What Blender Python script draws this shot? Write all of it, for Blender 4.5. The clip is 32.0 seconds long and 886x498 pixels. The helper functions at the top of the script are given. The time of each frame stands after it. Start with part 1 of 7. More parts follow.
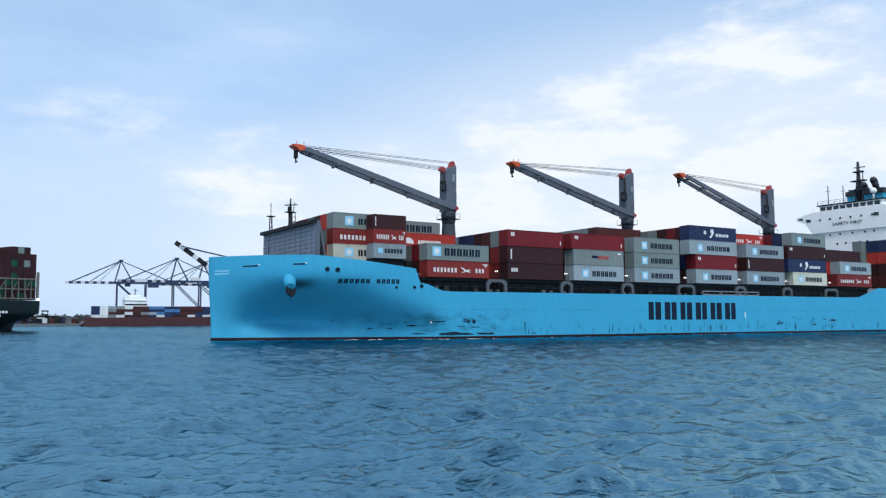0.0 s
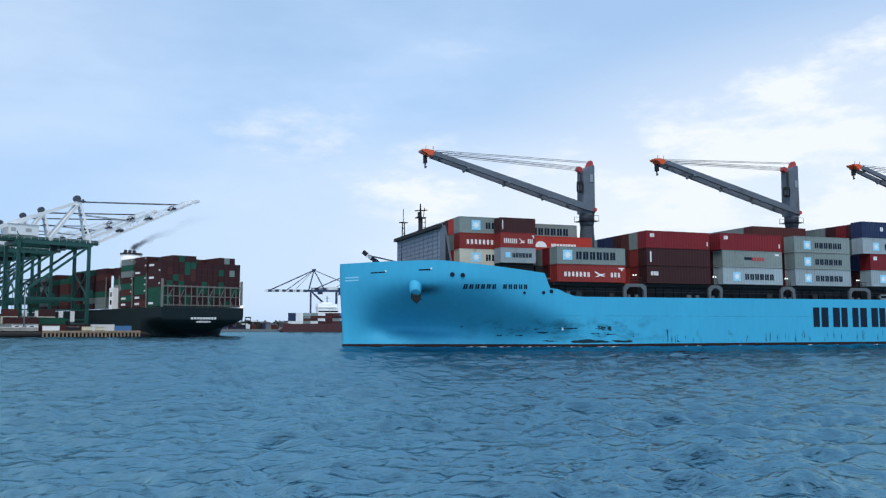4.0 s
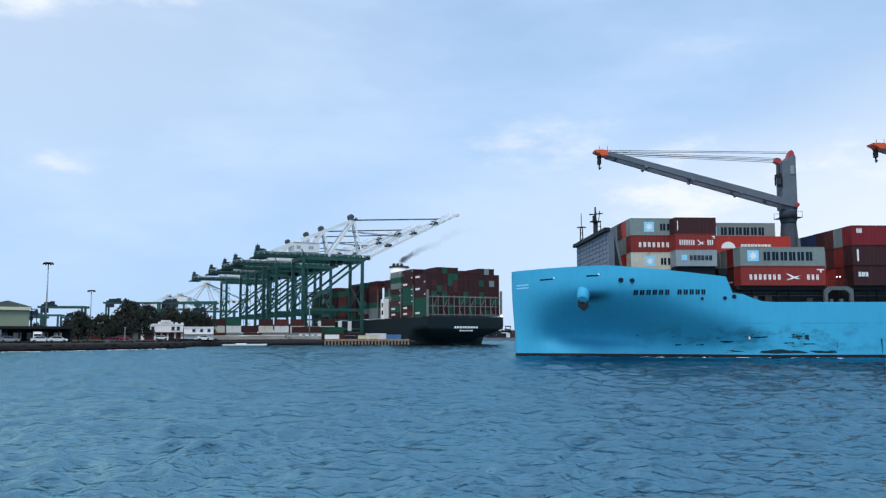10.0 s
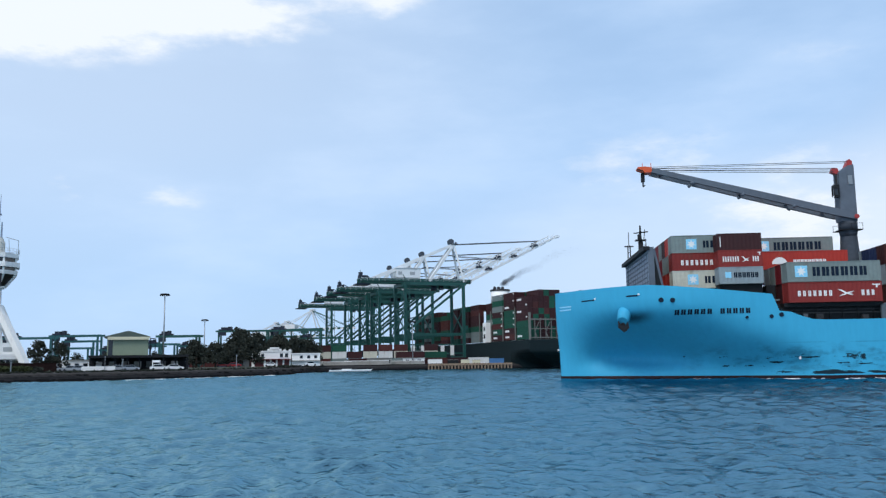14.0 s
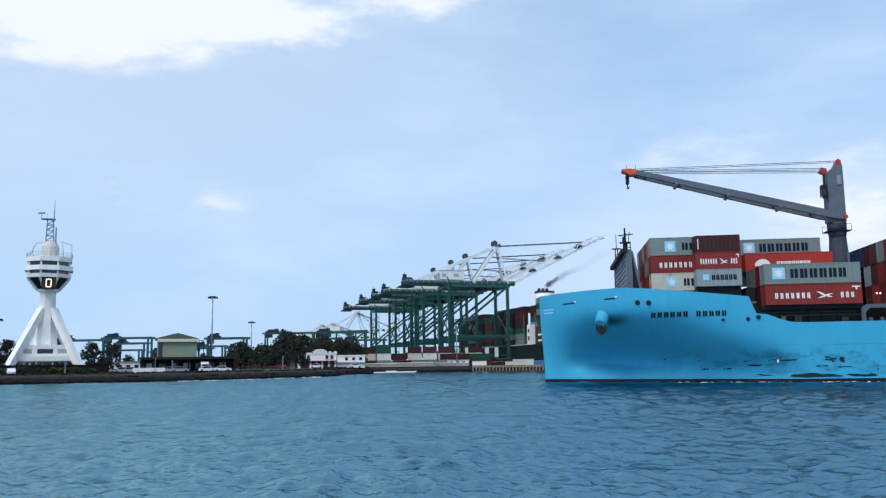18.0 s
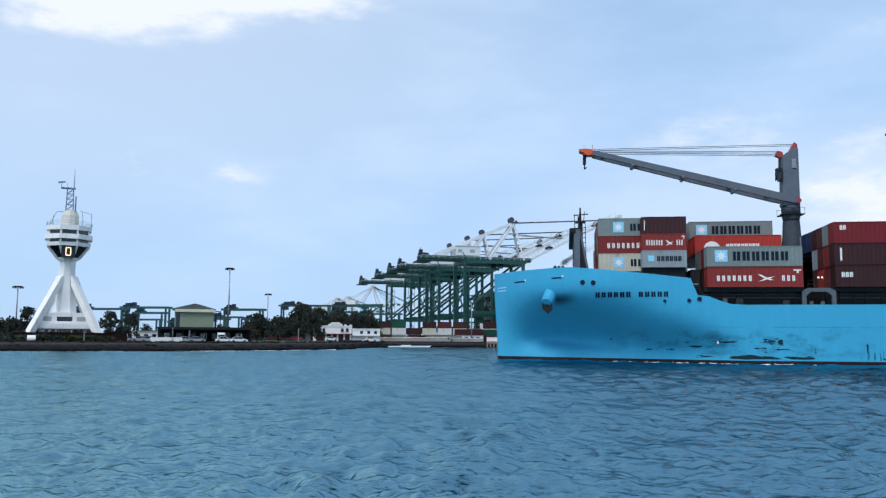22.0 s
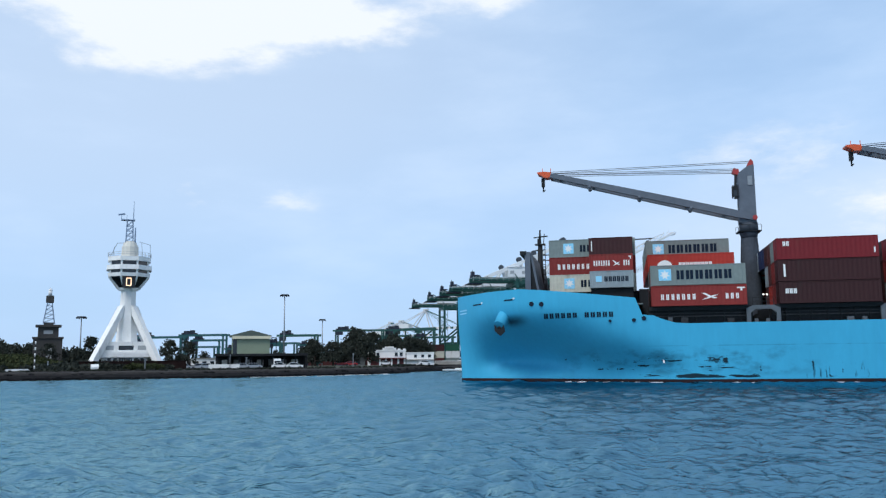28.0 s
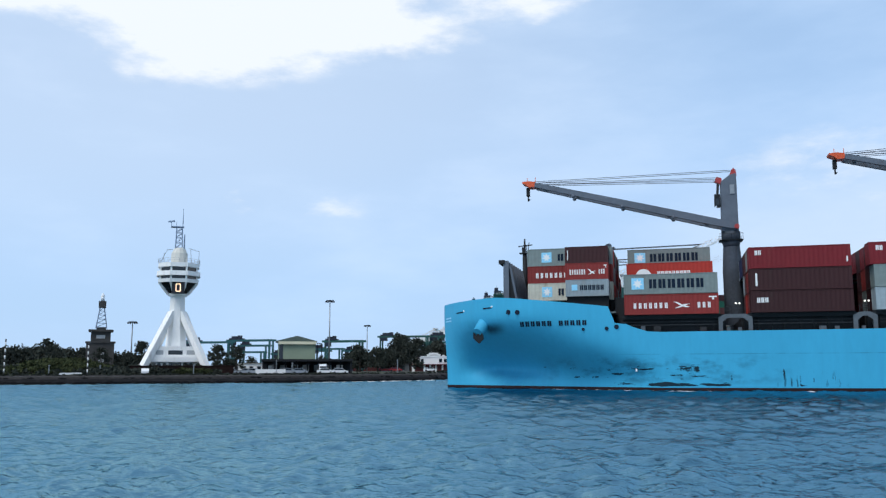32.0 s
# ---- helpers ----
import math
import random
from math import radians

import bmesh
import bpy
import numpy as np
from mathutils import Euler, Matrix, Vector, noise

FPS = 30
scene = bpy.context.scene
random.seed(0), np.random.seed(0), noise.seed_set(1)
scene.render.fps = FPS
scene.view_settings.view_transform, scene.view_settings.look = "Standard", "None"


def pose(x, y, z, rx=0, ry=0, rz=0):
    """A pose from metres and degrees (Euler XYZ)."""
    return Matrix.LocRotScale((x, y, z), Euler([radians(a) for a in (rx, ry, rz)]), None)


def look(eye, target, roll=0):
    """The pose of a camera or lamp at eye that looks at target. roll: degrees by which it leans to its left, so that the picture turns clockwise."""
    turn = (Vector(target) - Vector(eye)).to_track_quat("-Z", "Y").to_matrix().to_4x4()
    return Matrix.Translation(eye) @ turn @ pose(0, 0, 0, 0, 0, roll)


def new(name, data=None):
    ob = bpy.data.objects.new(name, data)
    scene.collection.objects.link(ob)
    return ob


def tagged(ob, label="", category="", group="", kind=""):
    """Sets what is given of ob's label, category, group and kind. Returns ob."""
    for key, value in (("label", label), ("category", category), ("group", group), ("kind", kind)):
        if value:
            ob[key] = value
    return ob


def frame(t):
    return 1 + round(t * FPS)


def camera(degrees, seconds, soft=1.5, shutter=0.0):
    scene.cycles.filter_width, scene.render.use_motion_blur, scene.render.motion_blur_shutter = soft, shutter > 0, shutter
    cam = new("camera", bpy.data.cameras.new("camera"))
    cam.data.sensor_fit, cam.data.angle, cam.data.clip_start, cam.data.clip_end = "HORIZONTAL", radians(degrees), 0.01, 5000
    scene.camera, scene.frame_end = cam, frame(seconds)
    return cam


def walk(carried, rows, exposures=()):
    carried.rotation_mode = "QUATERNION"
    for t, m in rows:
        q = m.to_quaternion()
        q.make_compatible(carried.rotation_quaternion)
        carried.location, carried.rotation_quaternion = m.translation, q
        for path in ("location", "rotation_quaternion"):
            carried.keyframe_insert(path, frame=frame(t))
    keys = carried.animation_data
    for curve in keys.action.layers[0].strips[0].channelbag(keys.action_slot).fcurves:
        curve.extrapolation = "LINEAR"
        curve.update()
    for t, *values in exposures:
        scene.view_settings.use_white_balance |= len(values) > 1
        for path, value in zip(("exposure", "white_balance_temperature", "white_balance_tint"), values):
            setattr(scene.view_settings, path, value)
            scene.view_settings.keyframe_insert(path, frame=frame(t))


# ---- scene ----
import functools

# ---- camera ----
EYE = 2.57
LEVEL = -0.23   # the water on the day
cam = camera(55.6, 32.0, soft=1.3)


def aim(yaw, pitch, roll):
    """A pose at the quay: degrees to the left of +y, up, and lean."""
    return pose(0, 0, EYE, 90 + pitch, 0, yaw) @ pose(0, 0, 0, 0, 0, roll)


walk(cam, [(t, aim(a, b, c)) for t, a, b, c in (
    (0, -32.38, 4.94, -0.27), (0.5, -31.13, 4.77, -0.17), (1, -28.98, 4.63, -0.11), (1.5, -27.79, 4.55, -0.33), (2, -27.03, 4.72, -0.33),
    (2.5, -24.87, 5.15, -0.28), (3, -23.48, 5.54, -0.30), (3.5, -21.96, 5.49, -0.12), (5.5, -13.93, 5.98, -0.55), (6, -12.09, 6.34, -0.51),
    (6.5, -10.62, 6.26, -0.36), (7, -9.57, 6.06, -0.10), (7.5, -8.23, 6.20, -0.23), (8, -6.92, 6.29, -0.26), (8.5, -5.70, 6.34, -0.17),
    (9, -4.69, 6.07, 0.00), (9.5, -3.43, 5.95, 0.05), (10, -2.68, 6.03, -0.07), (10.5, -2.49, 6.22, -0.10), (11, -1.53, 6.35, -0.19),
    (11.5, -0.82, 6.57, -0.20), (12, 0.39, 6.77, -0.14), (12.5, 2.09, 6.62, -0.25), (13, 3.03, 7.06, -0.40), (13.5, 3.57, 7.57, -0.67),
    (14, 4.17, 7.68, -0.83), (14.5, 4.34, 7.75, -0.72), (16.5, 4.67, 7.97, -0.62), (17, 5.73, 8.32, -0.51), (17.5, 6.51, 7.59, -0.80),
    (18, 7.17, 7.85, -0.77), (18.5, 7.27, 7.24, -0.62), (19, 7.42, 7.36, -0.65), (19.5, 7.49, 6.86, 0.38), (20, 7.87, 6.48, 0.12),
    (20.5, 7.56, 6.90, -0.03), (21, 7.48, 6.84, 0.26), (21.5, 7.73, 6.71, 0.32), (22, 8.30, 6.19, 0.39), (22.5, 8.24, 5.89, 0.00),
    (23, 8.33, 6.07, -0.21), (23.5, 8.61, 6.33, -0.27), (24, 9.10, 6.04, -0.01), (24.5, 10.23, 6.19, 0.17), (25, 10.99, 6.48, -0.19),
    (25.5, 11.58, 6.44, -0.88), (27.5, 12.29, 7.58, -0.59), (28, 11.84, 7.73, -0.55), (28.5, 11.19, 7.97, -0.31), (29, 11.45, 8.08, 0.00),
    (29.5, 12.06, 8.40, -0.01), (30, 12.58, 8.52, 0.09), (30.5, 13.46, 8.48, 0.14), (31, 14.23, 8.23, 0.08), (31.5, 14.64, 7.89, -0.11),
    (32, 14.88, 8.18, -0.15),
)])

# ---- world, sun ----
world = bpy.data.worlds.new("world")
scene.world = world
world.use_nodes = True


def build_world(w):
    nt = w.node_tree
    nd, ln = nt.nodes, nt.links
    nd.clear()
    out = nd.new("ShaderNodeOutputWorld")
    bg = nd.new("ShaderNodeBackground")
    bg.inputs["Strength"].default_value = 0.1
    sky = nd.new("ShaderNodeTexSky")
    sky.sky_type = "NISHITA"
    sky.sun_disc = False
    sky.sun_elevation = radians(48)
    sky.sun_rotation = radians(231)
    sky.air_density = 1.0
    sky.dust_density = 0.8
    sky.ozone_density = 2.0
    tc = nd.new("ShaderNodeTexCoord")

    def math_node(op, a, b=None):
        n = nd.new("ShaderNodeMath")
        n.operation = op
        for k, v in enumerate((a, b)):
            if v is None:
                continue
            if isinstance(v, (int, float)):
                n.inputs[k].default_value = v
            else:
                ln.new(v, n.inputs[k])
        return n.outputs[0]

    def ramp(v, lo, hi, a=0.0, b=1.0):
        n = nd.new("ShaderNodeMapRange")
        n.interpolation_type = "SMOOTHSTEP"
        for k, x in zip((1, 2, 3, 4), (lo, hi, a, b)):
            n.inputs[k].default_value = x
        ln.new(v, n.inputs[0])
        return n.outputs[0]

    def cloud_noise(scale, squash, detail, rough):
        m = nd.new("ShaderNodeMapping")
        m.inputs["Scale"].default_value = (scale, scale, scale * squash)
        ln.new(tc.outputs["Generated"], m.inputs["Vector"])
        n = nd.new("ShaderNodeTexNoise")
        n.inputs["Scale"].default_value = 1.0
        n.inputs["Detail"].default_value = detail
        n.inputs["Roughness"].default_value = rough
        ln.new(m.outputs[0], n.inputs["Vector"])
        return n.outputs["Fac"]

    def bank(yaw, elev, wide, tall, lo=0.0, hi=1.0):
        """Softly bounded cloud mass about one direction of the sky."""
        a, e = radians(yaw), radians(elev)
        d = (-math.sin(a) * math.cos(e), math.cos(a) * math.cos(e), math.sin(e))
        side = (math.cos(a), math.sin(a), 0)
        up = (math.sin(a) * math.sin(e), -math.cos(a) * math.sin(e), math.cos(e))
        s = []
        for axis, size in ((side, wide), (up, tall)):
            v = nd.new("ShaderNodeVectorMath")
            v.operation = "DOT_PRODUCT"
            v.inputs[1].default_value = axis
            ln.new(tc.outputs["Generated"], v.inputs[0])
            q = math_node("DIVIDE", v.outputs["Value"], math.sin(radians(size)))
            s.append(math_node("MULTIPLY", q, q))
        v = nd.new("ShaderNodeVectorMath")
        v.operation = "DOT_PRODUCT"
        v.inputs[1].default_value = d
        ln.new(tc.outputs["Generated"], v.inputs[0])
        front = math_node("GREATER_THAN", v.outputs["Value"], 0.2)
        r = math_node("ADD", s[0], s[1])
        return math_node("MULTIPLY", ramp(r, 0.0, 1.6, 1.0, 0.0), front)

    sep = nd.new("ShaderNodeSeparateXYZ")
    ln.new(tc.outputs["Generated"], sep.inputs[0])
    up = sep.outputs["Z"]
    soft = cloud_noise(2.2, 3.0, 7.0, 0.55)
    puff = cloud_noise(5.5, 2.6, 9.0, 0.6)
    # thin veil everywhere, thicker towards the horizon
    haze = math_node("ADD", math_node("MULTIPLY", ramp(up, 0.0, 0.5, 0.86, 0.70), ramp(up, 0.42, 0.85, 1.0, 0.55)), ramp(soft, 0.40, 0.72, -0.04, 0.10))
    veil = math_node("ADD", ramp(soft, 0.45, 0.80, 0.0, 0.25), math_node("ADD", math_node("MULTIPLY", bank(-52, 8, 32, 11), 0.66), math_node("ADD", math_node("MULTIPLY", bank(-18, 6, 22, 7), 0.33), math_node("ADD", math_node("MULTIPLY", bank(38, 22, 34, 15), 0.28), math_node("MULTIPLY", bank(34, 50, 40, 22), 0.12)))))
    masses = None
    for args, amount in (
        ((-50, 13.5, 14, 8), 0.62), ((-36, 11, 13, 6), 0.42), ((-12, 11, 10, 5), 0.28), ((-20, 9, 12, 5), 0.4),
        ((23.5, 24.2, 11, 3.6), 1.0), ((12, 25.2, 7, 2.6), 0.85), ((31, 25, 8, 4.5), 0.85),
        ((25.6, 10.7, 5.0, 2.2), 0.5), ((33, 23.8, 12, 5.0), 1.0), ((42, 27, 14, 7), 1.0), ((0.5, 15.8, 3.2, 1.6), 0.15),
        ((-20, 17.5, 6, 3), 0.16), ((-150, 35, 40, 18), 0.7), ((95, 30, 30, 14), 0.7), ((-80, 28, 24, 12), 0.8),
    ):
        b = math_node("MULTIPLY", bank(*args), amount)
        masses = b if masses is None else math_node("MAXIMUM", masses, b)
    edge = math_node("ADD", masses, math_node("MULTIPLY", math_node("SUBTRACT", puff, 0.5), 3.1))
    body = math_node("MULTIPLY", ramp(edge, 0.25, 1.15), ramp(masses, 0.02, 0.3))
    cover = math_node("MINIMUM", math_node("ADD", veil, math_node("MULTIPLY", body, 0.95)), 1.0)
    mix = nd.new("ShaderNodeMix")
    mix.data_type = "RGBA"
    ln.new(cover, mix.inputs[0])
    tint = nd.new("ShaderNodeMix")
    tint.data_type = "RGBA"
    tint.inputs[7].default_value = (4.75, 7.0, 10.3, 1)
    ln.new(haze, tint.inputs[0])
    ln.new(sky.outputs[0], tint.inputs[6])
    ln.new(tint.outputs[2], mix.inputs[6])
    mix.inputs[7].default_value = (8.6, 9.2, 10.0, 1)
    ln.new(mix.outputs[2], bg.inputs["Color"])
    ln.new(bg.outputs[0], out.inputs["Surface"])


build_world(world)
sun = new("sun", bpy.data.lights.new("sun", "SUN"))
sun.data.energy, sun.data.angle, sun.data.color = 2.2, radians(25), (1.0, 0.98, 0.95)
sun.matrix_world = look((-65, -138, 205), (0, 0, 0))
scene.view_settings.exposure = 0.07


# ---- materials ----
def material(name, color, rough=0.6, metal=0.0, vary=0.12, scale=1.0, bump=0.0, second=None, streak=0.0, spec=0.5, dirt=None, random_amt=0.0):
    """A painted or natural surface: broad stains, fine grain, streaks down the sides and relief."""
    m = bpy.data.materials.new(name)
    m.use_nodes = True
    nd, ln = m.node_tree.nodes, m.node_tree.links
    b = nd["Principled BSDF"]
    b.inputs["Roughness"].default_value, b.inputs["Metallic"].default_value = rough, metal
    b.inputs["Specular IOR Level"].default_value = spec
    tc = nd.new("ShaderNodeTexCoord")
    big, fine = nd.new("ShaderNodeTexNoise"), nd.new("ShaderNodeTexNoise")
    mp = nd.new("ShaderNodeMapping")
    mp.inputs["Scale"].default_value = (1, 1, 0.25 if streak else 1)
    ln.new(tc.outputs["Object"], mp.inputs[0])
    for n, s, d in ((big, 0.22 * scale, 4), (fine, 2.6 * scale, 6)):
        n.inputs["Scale"].default_value, n.inputs["Detail"].default_value = s, d
        n.inputs["Roughness"].default_value = 0.62
        ln.new(mp.outputs[0], n.inputs["Vector"])
    add = nd.new("ShaderNodeMath")
    add.operation = "ADD"
    ln.new(big.outputs["Fac"], add.inputs[0])
    ln.new(fine.outputs["Fac"], add.inputs[1])
    rp = nd.new("ShaderNodeMapRange")
    for k, v in zip((1, 2, 3, 4), (0.7, 1.3, 0.0, 1.0)):
        rp.inputs[k].default_value = v
    ln.new(add.outputs[0], rp.inputs[0])
    mx = nd.new("ShaderNodeMix")
    mx.data_type = "RGBA"
    lo = tuple(c * (1 - vary) for c in color)
    hi = second or tuple(min(1, c * (1 + vary)) for c in color)
    mx.inputs[6].default_value, mx.inputs[7].default_value = (*lo, 1), (*hi, 1)
    ln.new(rp.outputs[0], mx.inputs[0])
    col = mx.outputs[2]
    if dirt:
        dn = nd.new("ShaderNodeTexNoise")
        dn.inputs["Scale"].default_value, dn.inputs["Detail"].default_value = 0.9 * scale, 8
        dn.inputs["Roughness"].default_value = 0.7
        m2 = nd.new("ShaderNodeMapping")
        m2.inputs["Scale"].default_value = (1.0, 1.0, 0.18)
        ln.new(tc.outputs["Object"], m2.inputs[0])
        ln.new(m2.outputs[0], dn.inputs["Vector"])
        dr = nd.new("ShaderNodeMapRange")
        for k, v in zip((1, 2, 3, 4), (0.55, 0.72, 0.0, 0.75)):
            dr.inputs[k].default_value = v
        ln.new(dn.outputs["Fac"], dr.inputs[0])
        dm = nd.new("ShaderNodeMix")
        dm.data_type = "RGBA"
        dm.inputs[7].default_value = (*dirt, 1)
        ln.new(col, dm.inputs[6])
        ln.new(dr.outputs[0], dm.inputs[0])
        col = dm.outputs[2]
    if random_amt:
        oi = nd.new("ShaderNodeObjectInfo")
        hv = nd.new("ShaderNodeHueSaturation")
        vr = nd.new("ShaderNodeMapRange")
        for k, v in zip((1, 2, 3, 4), (0, 1, 1 - random_amt, 1 + random_amt)):
            vr.inputs[k].default_value = v
        ln.new(oi.outputs["Random"], vr.inputs[0])
        ln.new(vr.outputs[0], hv.inputs["Value"])
        ln.new(col, hv.inputs["Color"])
        col = hv.outputs[0]
    ln.new(col, b.inputs["Base Color"])
    if bump:
        bp = nd.new("ShaderNodeBump")
        bp.inputs["Strength"].default_value, bp.inputs["Distance"].default_value = bump, 0.05
        ln.new(fine.outputs["Fac"], bp.inputs["Height"])
        ln.new(bp.outputs[0], b.inputs["Normal"])
    return m


def hull_material(name, color):
    """Ship's side paint: plate seams, faint runs, and black scrapes with a rust edge low on the side."""
    m = material(name, color, rough=0.55, vary=0.06, scale=0.5, streak=1, spec=0.15)
    nd, ln = m.node_tree.nodes, m.node_tree.links
    b = nd["Principled BSDF"]
    col = b.inputs["Base Color"].links[0].from_socket
    tc = nd.new("ShaderNodeTexCoord")
    sep = nd.new("ShaderNodeSeparateXYZ")
    ln.new(tc.outputs["Object"], sep.inputs[0])

    def noise_at(scale, sx, sz, detail=5):
        mp = nd.new("ShaderNodeMapping")
        mp.inputs["Scale"].default_value = (sx, 0.15, sz)
        ln.new(tc.outputs["Object"], mp.inputs[0])
        n = nd.new("ShaderNodeTexNoise")
        n.inputs["Scale"].default_value, n.inputs["Detail"].default_value = scale, detail
        n.inputs["Roughness"].default_value = 0.65
        ln.new(mp.outputs[0], n.inputs["Vector"])
        return n.outputs["Fac"]

    def rng(v, lo, hi, a=0.0, c=1.0):
        r = nd.new("ShaderNodeMapRange")
        r.interpolation_type = "SMOOTHSTEP"
        for k, x in zip((1, 2, 3, 4), (lo, hi, a, c)):
            r.inputs[k].default_value = x
        ln.new(v, r.inputs[0])
        return r.outputs[0]

    def mul(*vs):
        o = vs[0]
        for v in vs[1:]:
            n = nd.new("ShaderNodeMath")
            n.operation = "MULTIPLY"
            ln.new(o, n.inputs[0])
            if isinstance(v, float):
                n.inputs[1].default_value = v
            else:
                ln.new(v, n.inputs[1])
            o = n.outputs[0]
        return o

    def broken(v, mask, lo, hi):
        """Noise cut off at a level that rises towards the rim of the mask, so that the marks keep hard, ragged edges."""
        n = nd.new("ShaderNodeMath")
        n.operation = "MULTIPLY_ADD"
        ln.new(mask, n.inputs[0])
        n.inputs[1].default_value = 0.35
        ln.new(v, n.inputs[2])
        return rng(n.outputs[0], lo + 0.35, hi + 0.35)

    x, z = sep.outputs["X"], sep.outputs["Z"]
    low = mul(rng(z, 0.8, 1.3), rng(z, 2.9, 4.2, 1.0, 0.0))
    lowest = mul(rng(z, 0.2, 0.5), rng(z, 0.6, 1.25, 1.0, 0.0))
    fore = mul(rng(x, 19.0, 25.0), rng(x, 38.0, 46.0, 1.0, 0.0))
    aft = mul(rng(x, 46.0, 50.0), rng(x, 175.0, 200.0, 1.0, 0.0))
    scrape = broken(noise_at(0.62, 0.5, 3.4, 8), mul(low, fore), 0.56, 0.585)
    # thin rubbed grime round the scrapes
    grime = mul(rng(noise_at(0.35, 0.8, 1.5, 7), 0.46, 0.66), mul(rng(z, 0.4, 1.2), rng(z, 3.2, 5.2, 1.0, 0.0)), mul(rng(x, 14.0, 24.0), rng(x, 38.0, 54.0, 1.0, 0.0)), 0.45)
    band = broken(noise_at(0.5, 0.5, 3.0, 7), mul(lowest, mul(rng(x, 22.0, 30.0), rng(x, 40.0, 46.0, 1.0, 0.0))), 0.42, 0.45)
    runs = mul(rng(noise_at(0.8, 2.6, 0.35, 4), 0.57, 0.64), mul(rng(z, 0.2, 0.5), rng(z, 1.0, 2.6, 1.0, 0.0)), aft)
    streaks = mul(rng(noise_at(0.4, 0.5, 2.4, 6), 0.58, 0.62), mul(rng(z, 1.0, 1.6), rng(z, 2.6, 3.6, 1.0, 0.0)), rng(x, 104.0, 116.0))
    # the anchor bolster's shadow, painted as a dark smear aft of the hawse pipe
    anchor_shade = mul(rng(x, 8.7, 9.5), rng(x, 10.0, 12.8, 1.0, 0.0), rng(z, 7.3, 8.3), rng(z, 8.5, 9.5, 1.0, 0.0))
    anchor_shade = mul(anchor_shade, rng(noise_at(0.9, 0.7, 1.6, 5), 0.25, 0.6, 0.45, 0.8))
    # the deepest scars, one by one: along, up
    scars = None
    for x0, x1, z0, z1 in ((35.4, 38.4, 2.1, 3.1), (33.8, 36.3, 1.6, 1.95), (41.85, 42.2, 1.0, 2.1), (48.1, 48.5, 1.1, 2.7), (50.0, 50.35, 0.3, 1.8), (49.8, 51.3, 0.25, 0.7), (51.6, 51.8, 0.8, 1.6),
                           (16.5, 17.4, 2.6, 3.1), (20.6, 22.3, 2.5, 3.0), (20.8, 23.4, 1.35, 1.65), (23.8, 24.6, 1.2, 1.75)):
        ex, ez = min(0.5, (x1 - x0) * 0.45), min(0.25, (z1 - z0) * 0.45)
        m1 = mul(rng(x, x0 - 0.1, x0 + ex), rng(x, x1 - ex, x1 + 0.1, 1.0, 0.0), rng(z, z0 - 0.1, z0 + ez), rng(z, z1 - ez, z1 + 0.1, 1.0, 0.0))
        if scars is None:
            scars = m1
        else:
            n = nd.new("ShaderNodeMath")
            n.operation = "MAXIMUM"
            ln.new(scars, n.inputs[0])
            ln.new(m1, n.inputs[1])
            scars = n.outputs[0]
    scars = broken(noise_at(1.3, 0.8, 2.6, 8), scars, 0.45, 0.50)
    # a weld seam along the side
    seam = mul(rng(z, 4.44, 4.48), rng(z, 4.54, 4.58, 1.0, 0.0), rng(x, 26.0, 34.0), rng(noise_at(0.3, 1.0, 0.1, 3), 0.35, 0.6), 0.35)
    tot = None
    for v in (scrape, band, runs, streaks, anchor_shade, grime, scars, seam):
        if tot is None:
            tot = v
        else:
            n = nd.new("ShaderNodeMath")
            n.operation = "MAXIMUM"
            ln.new(tot, n.inputs[0])
            ln.new(v, n.inputs[1])
            tot = n.outputs[0]
    mx = nd.new("ShaderNodeMix")
    mx.data_type = "RGBA"
    mx.inputs[7].default_value = (0.006, 0.011, 0.015, 1)
    ln.new(mul(tot, 0.96), mx.inputs[0])
    ln.new(col, mx.inputs[6])
    ln.new(mx.outputs[2], b.inputs["Base Color"])
    bp = nd.new("ShaderNodeBump")
    bp.inputs["Strength"].default_value, bp.inputs["Distance"].default_value = 0.25, 0.06
    ln.new(noise_at(0.5, 0.5, 0.5, 3), bp.inputs["Height"])
    ln.new(bp.outputs[0], b.inputs["Normal"])
    return m


